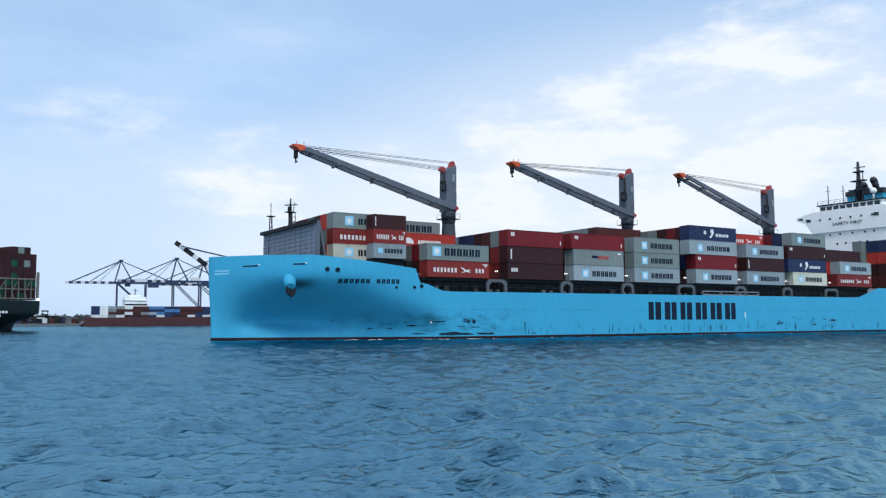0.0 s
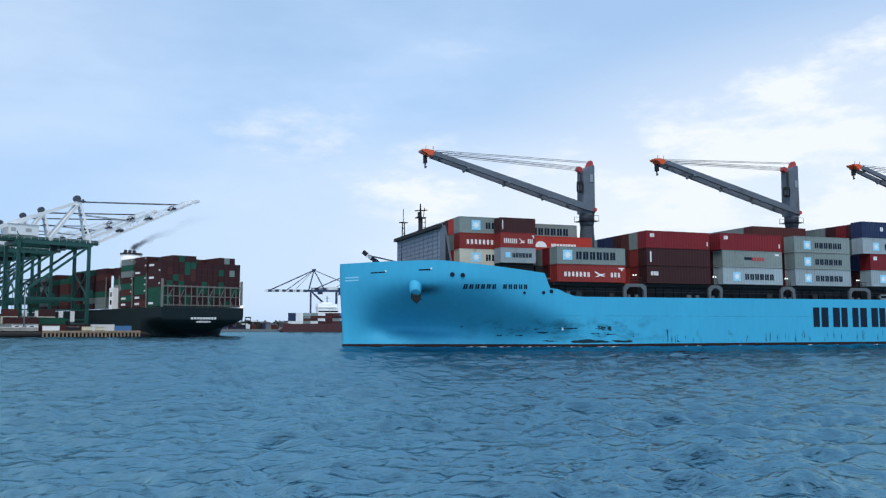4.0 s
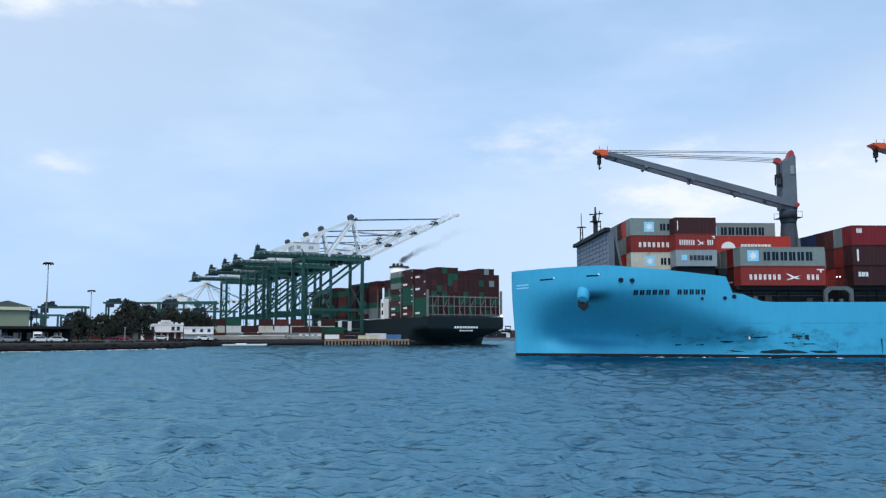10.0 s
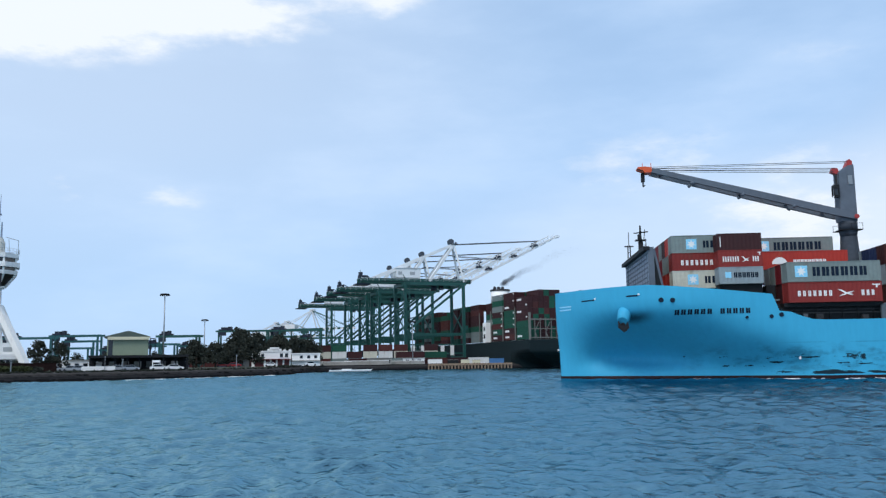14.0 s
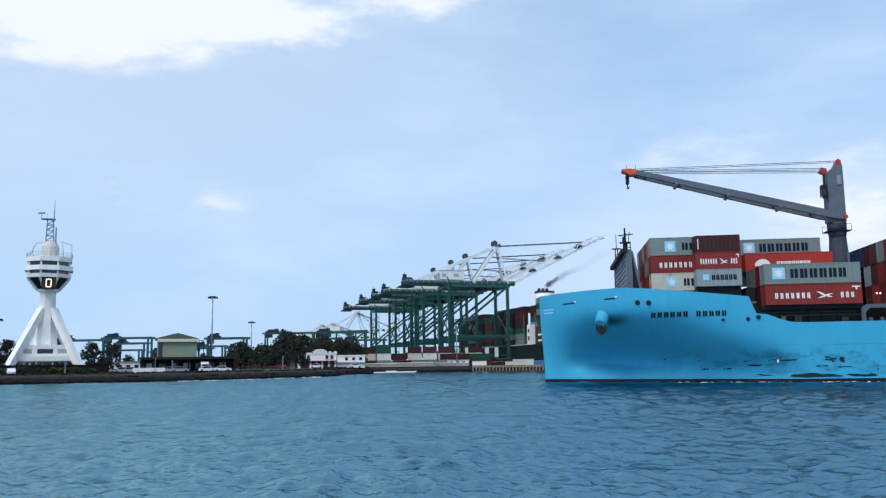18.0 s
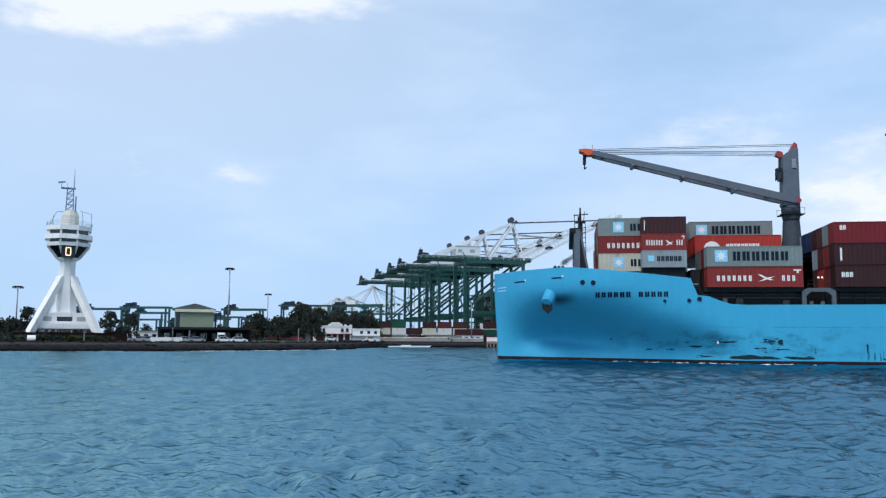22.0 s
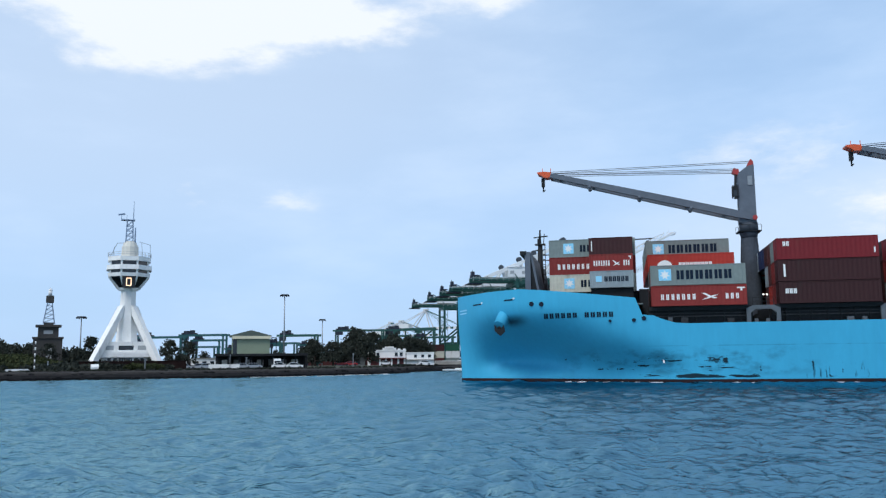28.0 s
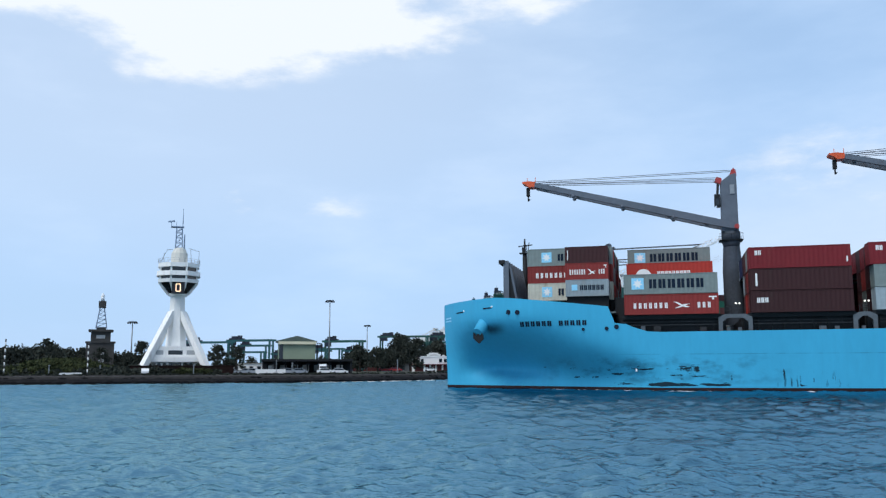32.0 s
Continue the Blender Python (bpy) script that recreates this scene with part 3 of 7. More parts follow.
def smooth(a, b, x):
    t = min(1, max(0, (x - a) / (b - a)))
    return t * t * (3 - 2 * t)


def side_y(x, z):
    """How far the port side stands in from the ship's greatest beam."""
    k = smooth(0.8, 10.6, z)
    # the bow is hollow above its low shoulder
    hollow = 4.0 * smooth(2.0, 10.0, x) * (1 - smooth(10.0, 24.0, x)) * smooth(0.2, 3.1, z) * (1 - smooth(3.1, 9.8, z))
    length = 33.5 + (28.0 - 33.5) * k
    p = 1.0 + (3.0 - 1.0) * k
    return min(MID, MID * min(1, max(0, 1 - x / length)) ** p + hollow)


def skin_y(x, z):
    """The port side's place at a given point of the ship's length, with the rake of the stem."""
    return side_y(x + 0.5 * smooth(0.8, 11, z), z)


def rail_z(x):
    """Height of the ship's side along its length."""
    pts = ((-1, 12.9), (11.5, 12.75), (15, 12.35), (20, 11.75), (27.3, 10.9), (28.1, 8.65), (29.5, 8.5), (30.8, 7.95), (32.2, 7.5), (34, 7.4), (145, 7.7), (147, 7.85), (155, 10.0), (220, 10.2))
    for (a, za), (b, zb) in zip(pts, pts[1:]):
        if x <= b:
            return za + (zb - za) * max(0, x - a) / (b - a)
    return pts[-1][1]


def build_hull():
    xs = [27.2 * (i / 40) ** 1.25 for i in range(40)] + [27.3, 28.1, 28.7, 29.5, 30.2, 30.8, 31.5, 32.2, 34] + list(range(37, 145, 4)) + [145, 147, 151, 155, 165, 180, 195, 206, 211, 214]
    zs = [-3.0, -0.8, 0.2, 0.9, 1.6, 1.8, 2.0, 2.2, 2.5, 2.9, 3.4, 4.0, 5.0, 6.0, 7.0, 8.0, 9.0, 10.0, 11.0, 12.0, 13.5]
    bm = bmesh.new()
    grid = {}
    for side in (0, 1):
        for i, x in enumerate(xs):
            for j, z in enumerate(zs):
                zz = min(z, rail_z(x))
                y = side_y(x, zz)
                sx = x - 0.5 * smooth(0.8, 11, zz)
                if x > 195:
                    y = min(MID, 14 * ((x - 195) / 19) ** 2 * (1.2 - 0.05 * zz))
                grid[side, i, j] = bm.verts.new((sx, BEAM - y if side else y, zz))
    for side in (0, 1):
        for i in range(len(xs) - 1):
            for j in range(len(zs) - 1):
                q = [grid[side, i, j], grid[side, i + 1, j], grid[side, i + 1, j + 1], grid[side, i, j + 1]]
                if zs[j] >= max(rail_z(xs[i]), rail_z(xs[i + 1])) - 1e-6:
                    continue
                fc = bm.faces.new(q)
                fc.smooth = True
                fc.material_index = 1 if zs[j + 1] <= 0.21 else 0
    n = len(xs) - 1
    for j in range(len(zs) - 1):
        if zs[j] < rail_z(xs[n]):
            bm.faces.new((grid[0, n, j], grid[1, n, j], grid[1, n, j + 1], grid[0, n, j + 1]))
    bmesh.ops.remove_doubles(bm, verts=bm.verts, dist=0.002)
    bmesh.ops.dissolve_degenerate(bm, edges=bm.edges, dist=0.001)
    hull = part("hull", bm, [HULL_BLUE, BOOT], ship, "light blue hull with black scrapes and dark boot topping")
    bm = bmesh.new()
    deck = [(x, side_y(x, 11) + 0.15) for x in (0.3, 1, 2, 4, 7, 11, 16, 22, 27.8)]
    prism(bm, deck + [(x, BEAM - y) for x, y in deck[::-1]], 11.0 - 1.0, 10.2, "z")
    part("forecastle_deck", bm, DECK, ship)
    bm = bmesh.new()
    prism(bm, [(28, 0.3), (205, 0.3), (205, BEAM - 0.3), (28, BEAM - 0.3)], 6.2, 6.6, "z")
    part("main_deck", bm, DECK, ship)
    # hatch covers and dark coaming below the stacks
    for (a, b), z in zip(BAYS, STACK_Z):
        quick("hatch_coaming", DARKSTEEL, ship, boxes=[(a - 0.8, b + 0.8, 1.6, BEAM - 1.6, 6.6, z - 0.55)])
        quick("hatch_cover", DARKSTEEL, ship, boxes=[(a - 0.3, b + 0.3, 0.9, BEAM - 0.9, z - 0.55, z - 0.03)])
    quick("hatch_cover", DARKSTEEL, ship, boxes=[(15.0, 27.4, 6.4, BEAM - 6.4, 10.2, 12.28)])
    quick("bay_bulkhead", DARKSTEEL, ship, boxes=[(27.5, 28.7, 4.5, BEAM - 4.5, 6.6, 12.4)])
    quick("stack_support", DARKSTEEL, ship, boxes=[(21.0, 26.7, 3.6, 6.35, 10.2, 12.57)])
    return hull


BAYS = ((28.9, 40.9), (44.8, 56.9), (59.4, 71.6), (74.4, 86.6), (91.2, 103.7), (106.7, 119.2), (122.2, 134.4), (139.0, 151.9))
STACK_Z = (9.7, 9.72, 9.82, 9.82, 9.95, 10.05, 10.2, 10.2)
hull = build_hull()


def container_mesh(color, length, height):
    """A corrugated steel box with corner posts and rails, its origin at the fore, port, lower corner."""
    bm = bmesh.new()
    w = 2.44

    def folds(run):
        """Stations and depths of the folded plate along one side, between flush corner posts."""
        n = max(3, int(run / 0.56))
        s = (run - 0.4) / n
        out = [(0.0, 0.0), (0.17, 0.0)]
        for k in range(n):
            a = 0.2 + k * s
            out += [(a, 0.05), (a + s * 0.22, 0.025), (a + s * 0.5, 0.025), (a + s * 0.72, 0.05)]
        return out + [(run - 0.17, 0.0)]

    plan = [((u, d), (u, 0)) for u, d in folds(length)]
    plan += [((length - d, u), (length, u)) for u, d in folds(w)]
    plan += [((length - u, w - d), (length - u, w)) for u, d in folds(length)]
    plan += [((d, w - u), (0, w - u)) for u, d in folds(w)]
    rings = []
    for z, k in ((0, 1), (0.15, 1), (0.17, 0), (height - 0.12, 0), (height - 0.10, 1), (height, 1)):
        rings.append([bm.verts.new((*p[k], z)) for p in plan])
    n = len(plan)
    for a, b in zip(rings, rings[1:]):
        for q in range(n):
            bm.faces.new((a[q], a[(q + 1) % n], b[(q + 1) % n], b[q]))
    bm.faces.new(rings[0][::-1])
    bm.faces.new(rings[-1])
    return mesh_of(bm, "container", CONTAINER[color])


@functools.cache
def container_for(color, length, height):
    return container_mesh(color, length, height)


@functools.cache
def mark_for(kind, length, height):
    """Marks on the port side of a container: emblem and plain blocks in place of its owner's name."""
    bm = bmesh.new()
    y = 0.03
    h = height
    if kind == "emblem":
        box(bm, 0.17 * length, 0.17 * length + 1.45, y - 0.02, y, h * 0.20, h * 0.20 + 1.45, None, 1)
        prism(bm, [(0.17 * length + 0.72 + 0.62 * (1 if i % 2 == 0 else 0.5) * math.sin(math.pi * i / 7), h * 0.20 + 0.72 + 0.62 * (1 if i % 2 == 0 else 0.5) * math.cos(math.pi * i / 7)) for i in range(14)], y - 0.035, y - 0.022, mat=0)
        bars(bm, 0.36 * length, 0.86 * length, h * 0.28, h * 0.28 + 0.98, 6, y, mat=2)
    elif kind == "broad":
        box(bm, 0.085 * length, 0.085 * length + 1.6, y - 0.02, y, h * 0.24, h * 0.24 + 1.5, None, 1)
        prism(bm, [(0.085 * length + 0.8 + 0.66 * (1 if i % 2 == 0 else 0.5) * math.sin(math.pi * i / 7), h * 0.24 + 0.75 + 0.66 * (1 if i % 2 == 0 else 0.5) * math.cos(math.pi * i / 7)) for i in range(14)], y - 0.035, y - 0.022, mat=0)
        bars(bm, 0.27 * length, 0.87 * length, h * 0.28, h * 0.28 + 1.2, 6, y, mat=2)
    elif kind == "small":
        box(bm, 0.14 * length, 0.14 * length + 0.8, y - 0.02, y, h * 0.35, h * 0.35 + 0.8, None, 1)
        bars(bm, 0.33 * length, 0.9 * length, h * 0.36, h * 0.36 + 0.7, 6, y, mat=2)
    elif kind == "south":
        bars(bm, 0.09 * length, 0.48 * length, h * 0.30, h * 0.30 + 0.72, 7, y, mat=0, fill=0.6)
        prism(bm, [(0.53 * length, h * 0.62), (0.57 * length, h * 0.60), (0.62 * length, h * 0.47), (0.70 * length, h * 0.35), (0.66 * length, h * 0.33), (0.60 * length, h * 0.42)], y - 0.02, y)
        prism(bm, [(0.53 * length, h * 0.27), (0.60 * length, h * 0.33), (0.71 * length, h * 0.52), (0.64 * length, h * 0.48), (0.58 * length, h * 0.37)], y - 0.025, y - 0.004)
        bars(bm, 0.77 * length, 0.93 * length, h * 0.30, h * 0.30 + 0.72, 3, y, mat=0, fill=0.6)
        box(bm, 0.90 * length, 0.985 * length, y - 0.02, y, h * 0.80, h * 0.86)
        box(bm, 0.935 * length, 0.955 * length, y - 0.02, y, h * 0.68, h * 0.8)
    elif kind == "name":
        bars(bm, 0.09 * length, 0.48 * length, h * 0.30, h * 0.30 + 0.72, 7, y, mat=0, fill=0.6)
    elif kind == "lines":
        prism(bm, [(0.20 * length + 1.1 * math.cos(a), h * 0.30 + 1.0 * math.sin(a)) for a in [math.pi * i / 8 for i in range(9)]], y - 0.02, y)
        bars(bm, 0.36 * length, 0.75 * length, h * 0.25, h * 0.25 + 0.75, 9, y, mat=0)
    elif kind == "script":
        bars(bm, 0.30 * length, 0.36 * length, h * 0.42, h * 0.68, 1, y, mat=0)
        prism(bm, [(0.42 * length, h * 0.2), (0.46 * length, h * 0.2), (0.52 * length, h * 0.55), (0.50 * length, h * 0.82), (0.45 * length, h * 0.8), (0.44 * length, h * 0.6), (0.47 * length, h * 0.5)], y - 0.02, y)
        bars(bm, 0.55 * length, 0.84 * length, h * 0.3, h * 0.5, 4, y, mat=0)
    elif kind == "corner":
        bars(bm, 0.06 * length, 0.13 * length, h * 0.62, h * 0.84, 2, y, mat=0)
        box(bm, 0.955 * length, 0.97 * length, y - 0.02, y, h * 0.2, h * 0.45)
    elif kind == "stripe":
        box(bm, 0.055 * length, 0.075 * length, y - 0.02, y, h * 0.2, h * 0.8)
    elif kind == "bar":
        box(bm, 0.55 * length, 0.92 * length, y - 0.02, y, h * 0.35, h * 0.68)
    elif kind == "pair":
        bars(bm, 0.06 * length, 0.18 * length, h * 0.45, h * 0.68, 3, y, mat=0)
    elif kind == "centre":
        box(bm, 0.36 * length, 0.5 * length, y - 0.02, y, h * 0.45, h * 0.62, None, 2)
        bars(bm, 0.48 * length, 0.7 * length, h * 0.40, h * 0.62, 5, y, mat=3)
        box(bm, 0.88 * length, 0.95 * length, y - 0.02, y, h * 0.75, h * 0.85)
    return mesh_of(bm, "lettering", [WHITETXT, LOGO_BLUE, NAVYTXT, REDTOP])


WORDS = {"grey": "grey steel shipping container", "pale": "pale grey steel shipping container", "cream": "cream steel shipping container", "red": "bright red steel shipping container",
         "brick": "brick red steel shipping container", "orange": "orange-red steel shipping container", "maroon": "dark maroon steel shipping container", "navy": "navy blue steel shipping container",
         "brown": "brown-red steel shipping container", "green": "green steel shipping container", "blue": "sky blue steel shipping container", "white": "white steel shipping container"}


def stow(x, y, z, color, mark="", length=12.19, height=2.88):
    ob = part("container", container_for(color, length, height), None, ship, WORDS[color], Matrix.Translation((x, y, z)))
    if mark:
        tagged(part("lettering", mark_for(mark, length, height), None, ob), kind="stuff")
    return ob


def load_ship():
    rnd = random.Random(11)
    colors = ["grey", "pale", "red", "brick", "maroon", "navy", "brown", "orange", "grey", "maroon"]
    # fore bay on the forecastle
    for k, (c, mk) in enumerate((("cream", "emblem"), ("brick", "name"), ("grey", "emblem"))):
        stow(15.2, 5.6, 12.3 + 2.49 * k, c, mk, 12.0, 2.48)
    for k, (c, mk) in enumerate((("pale", "small"), ("brick", "south"), ("maroon", "stripe"))):
        stow(20.9, 3.0, 12.6 + 2.31 * k, c, mk, 5.9, 2.30)
    for col in range(2, 10):
        for k in range(3 if col < 8 else 2):
            stow(15.2, 5.6 + 2.52 * (col - 1), 12.3 + 2.49 * k, rnd.choice(colors), "", 12.0, 2.48)
    # bays aft of it: outer port stack from below (paint, mark, how far it starts fore of the bay), then how tall the rows behind are
    plan = (
        (28.95, 9.7, 2.69, 11.95, (("brick", "south", 0), ("grey", "broad", 0)), 4),
        (44.85, 9.72, 2.80, 12.1, (("maroon", "pair", 0), ("maroon", "stripe", 0), ("red", "corner", 0)), 3),
        (59.45, 9.82, 2.81, 12.2, (("pale", "emblem", 0), ("grey", "centre", 0), ("red", "corner", 0.4)), 3),
        (74.4, 9.82, 2.83, 12.2, (("pale", "emblem", 0), ("grey", "emblem", 0), ("grey", "emblem", 0)), 4),
        (91.25, 9.95, 2.87, 12.5, (("pale", "emblem", 0), ("red", "corner", 0), ("pale", "emblem", 1.6), ("navy", "script", 1.6)), 4),
        (106.75, 10.05, 2.80, 12.45, (("pale", "emblem", 0), ("maroon", "stripe", 0), ("pale", "emblem", 0)), 4),
        (122.2, 10.2, 2.86, 12.2, (("cream", "emblem", 0), ("navy", "script", 1.6), ("maroon", "corner", 1.6), ("grey", "emblem", 0)), 4),
        (138.4, 10.2, 2.86, 13.6, (("brick", "south", 0), ("pale", "emblem", -1.2)), 3),
    )
    for bay, (x, z, h, ln, outer, tall) in enumerate(plan):
        for k, (c, mk, fore) in enumerate(outer):
            stow(x - fore, 0.05, z + (h + 0.02) * k, c, mk, ln + fore, h - 0.05)
        for col in range(1, 14):
            y = 0.05 + 2.53 * col
            n = tall
            if bay == 0:
                n = 2 if col < 4 else 3 if col < 6 else 4
            elif bay in (3, 5):
                n = 3 if col < (4 if bay == 3 else 2) else 4
            elif bay == 7:
                n = 3
            for k in range(n):
                c, mk = rnd.choice(colors), ""
                if 3 < col < 13 and k < n - 1 and bay:
                    continue
                if bay == 0 and col >= 4:
                    if k < 2:
                        continue
                    c, mk = ("orange", "lines" if col == 4 else "") if k == 2 else ("grey", "broad" if col == 6 else "")
                if bay == 3 and k == 3:
                    c = "brown" if col == 4 else "grey"
                if bay == 5 and k == 3 and col == 2:
                    c, mk = "orange", "south"
                if bay == 7 and k == 2:
                    c = "maroon"
                stow(x, y, z + (h + 0.02) * k, c, mk, ln, h - 0.05)
    # stack abreast of the house, seen past the fore bays
    for k, c in enumerate(("brown", "maroon", "orange", "navy")):
        stow(159.4, 0.3, 10.4 + 2.88 * k, c, "south" if c == "orange" else "", 11.6, 2.83)
        stow(159.4, 2.9, 10.4 + 2.88 * k, c, "", 11.6, 2.83)
        stow(157.6, 5.5, 10.4 + 2.88 * k, "grey", "", 12.0, 2.83)


load_ship()


def deck_fittings():
    """Lashing posts, arched walkway frames and pipes between rail and stacks."""
    for a, b in BAYS:
        for x in (a - 0.9, b + 0.35):
            quick("lashing_post", DARKSTEEL, ship, boxes=[(x, x + 0.55, 2.4, 2.9, 6.6, 9.7)])
    for (a, b), (c, d) in zip(BAYS, BAYS[1:]):
        m0, m1 = b - 0.1, c + 0.15
        bm = bmesh.new()
        prism(bm, [(m0, 6.6), (m0 + 0.5, 6.6), (m0 + 0.5, 8.6), (m0 + 1.1, 9.1), (m1 - 1.1, 9.1), (m1 - 0.5, 8.6), (m1 - 0.5, 6.6), (m1, 6.6), (m1, 9.2), (m1 - 0.8, 9.6), (m0 + 0.8, 9.6), (m0, 9.2)], 0.45, 0.85)
        part("walkway_arch", bm, ARCH, ship)
        bm = bmesh.new()
        for z in (10.1, 10.6):
            beam(bm, (m0 + 0.8, 0.6, z), (m1 - 0.8, 0.6, z), 0.05)
        for i in range(4):
            x = m0 + 0.8 + (m1 - m0 - 1.6) * i / 3
            beam(bm, (x, 0.6, 9.6), (x, 0.6, 10.6), 0.05)
        part("guard_rail", bm, LASH, ship)
        for k in range(2):
            quick("mooring_bitt", ARCH, ship, boxes=[(m0 + 1.0 + 1.4 * k, m0 + 1.45 + 1.4 * k, 0.9, 1.3, 6.6, 7.9)])
        bm = bmesh.new()
        for dx in (0.2, 0.65):
            ball(bm, ((m0 + m1) / 2 + dx, 1.2, 11.0), 0.12)
        part("floodlight", bm, LAMP_WHITE, ship, "small lit white deck light")
    bm = bmesh.new()
    box(bm, 93.5, 111, 0.5, 0.9, 7.6, 7.85)
    box(bm, 93.5, 111, 0.5, 0.9, 8.3, 8.5)
    for x in (93.5, 99, 105, 110.8):
        box(bm, x, x + 0.25, 0.5, 0.9, 6.6, 8.5)
    part("gangway", bm, GALV, ship, "grey stowed gangway along the rail")
    # brackets, pipes and boxes along the dark coaming
    rnd = random.Random(4)
    bm = bmesh.new()
    for a, b in BAYS:
        n = 7
        for i in range(n):
            x = a + (b - a) * (i + 0.5) / n + rnd.uniform(-0.3, 0.3)
            box(bm, x - 0.14, x + 0.14, 1.4, 1.6, 6.6, 9.1)
    tagged(part("coaming_bracket", bm, DARKSTEEL, ship), kind="stuff")
    for a, b in BAYS:
        quick("deck_pipe", LASH, ship, beams=[((a - 0.5, 0.95, 8.35), (b + 0.5, 0.95, 8.35), 0.12)])
        quick("deck_pipe", LASH, ship, beams=[((a - 0.5, 1.0, 8.75), (b + 0.5, 1.0, 8.75), 0.09)])
        for i in range(rnd.choice((1, 2, 2, 3))):
            x, w = rnd.uniform(a, b - 1.5), rnd.uniform(0.3, 1.1)
            quick("deck_box", rnd.choice((ARCH, LASH, LASH)), ship, boxes=[(x, x + w, 0.9, 1.35, 6.6, rnd.uniform(7.9, 8.4))])


deck_fittings()


def deck_crane(x, c, hinge, top, tip, name="deck_crane"):
    """Pedestal crane lying on its jib rest: column, cab, twin-girder jib with hook block, luffing wires."""
    tx, tz = tip
    bm = bmesh.new()
    tube(bm, (x + 0.1, c, 9.0), (x + 0.1, c, hinge - 6.6), 1.42, 1.42, 20, cap=False)
    tube(bm, (x + 0.1, c, hinge - 6.6), (x + 0.1, c, hinge - 3.0), 1.42, 1.2, 20, cap=False)
    col = part(name, bm, PEDESTAL, ship, "grey pedestal deck crane with lowered jib and orange jib head")
    bm = bmesh.new()
    prism(bm, [(x - 1.2, hinge - 0.7), (x + 1.2, hinge - 0.7), (x + 1.2, top - 0.8), (x + 1.1, top - 0.5), (x + 0.3, top - 0.7), (x - 1.05, top - 1.7)], c - 1.1, c + 1.1)
    part("tower_column", bm, CRANE_GREY, col)
    bm = bmesh.new()
    tube(bm, (x + 0.1, c, hinge - 3.0), (x + 0.1, c, hinge - 2.0), 1.16, 1.36, 20)
    tube(bm, (x + 0.1, c, hinge - 2.0), (x + 0.1, c, hinge - 0.7), 1.36, 1.36, 20)
    part("slewing_ring", bm, PEDESTAL, col)
    quick("side_panel", GALV, col, boxes=[(x + 0.2, x + 0.85, c - 1.22, c - 1.1, hinge + 4.9, hinge + 6.3)])
    bm = bmesh.new()
    prism(bm, [(x + 0.1, top - 0.95), (x + 1.3, top - 0.85), (x + 1.22, top + 0.1), (x + 0.85, top + 0.45), (x + 0.6, top + 0.1)], c - 0.6, c + 0.6)
    part("head_sheave", bm, REDTOP, col, "dark red crane head")
    bm = bmesh.new()
    prism(bm, [(x - 1.9, top - 1.5), (x - 0.7, top - 2.1), (x - 0.9, top - 1.0), (x - 1.6, top - 0.8)], c - 0.5, c + 0.5)
    part("luffing_sheave", bm, REDTOP, col, "dark red luffing sheave block")
    bm = bmesh.new()
    box(bm, x - 1.75, x - 1.25, c - 1.3, c - 0.3, hinge + 3.0, hinge + 3.25)
    box(bm, x - 2.05, x - 1.25, c - 1.4, c - 0.4, hinge + 4.3, hinge + 4.9)
    for dx, dy in ((-2.0, -1.35), (-1.3, -1.35), (-2.0, -0.45)):
        beam(bm, (x + dx, c + dy, hinge + 3.1), (x + dx, c + dy, hinge + 4.4), 0.14)
    beam(bm, (x - 1.6, c - 1.2, hinge + 4.9), (x - 1.45, c - 0.9, top - 2), 0.28)
    cab = part("operator_cab", bm, DARKSTEEL, col)
    quick("cab_window", GLASS, cab, boxes=[(x - 1.98, x - 1.3, c - 1.3, c - 0.5, hinge + 3.3, hinge + 4.3)])
    bm = bmesh.new()
    hx, hz = x + 0.9, hinge - 0.1
    for dy in (-1.3, 1.3):
        a, b = Vector((hx, c + dy, hz)), Vector((tx + 1.6, c + dy * 0.85, tz - 0.35))
        d = (b - a).normalized()
        q = d.to_track_quat("Z", "Y").to_matrix().to_4x4()
        L = (b - a).length
        vs = []
        for s, wy, hh in ((0, 0.26, 0.4), (0.1, 0.3, 0.54), (0.5, 0.3, 0.5), (1.0, 0.26, 0.36)):
            p = a + d * L * s
            up = Vector((-d.z, 0, d.x)) * (1 if d.x > 0 else -1)
            vs.append([bm.verts.new(p + up * (hh * k1) + Vector((0, wy * k2, 0))) for k1, k2 in ((-1, -1), (1, -1), (1, 1), (-1, 1))])
        for u, v in zip(vs, vs[1:]):
            for i in range(4):
                bm.faces.new((u[i], u[(i + 1) % 4], v[(i + 1) % 4], v[i]))
        bm.faces.new(vs[0])
        bm.faces.new(vs[-1][::-1])
        for s in (0.3, 0.55, 0.8):
            p = a + d * L * s
            ball(bm, (p.x, p.y - 0.2, p.z - 0.6), 0.3)
    for s in (0.14, 0.32, 0.55, 0.78, 0.95):
        p = Vector((hx, c, hz)).lerp(Vector((tx + 1.6, c, tz - 0.35)), s)
        w = 1.3 - 0.2 * s
        beam(bm, (p.x, c - w, p.z), (p.x, c + w, p.z), 0.4)
    part("jib", bm, CRANE_GREY, col)
    quick("jib_hinge", REDTOP, col, tubes=[((x + 0.9, c - 1.7, hinge - 0.1), (x + 0.9, c + 1.7, hinge - 0.1), 0.36, 0.36, 12)])
    bm = bmesh.new()
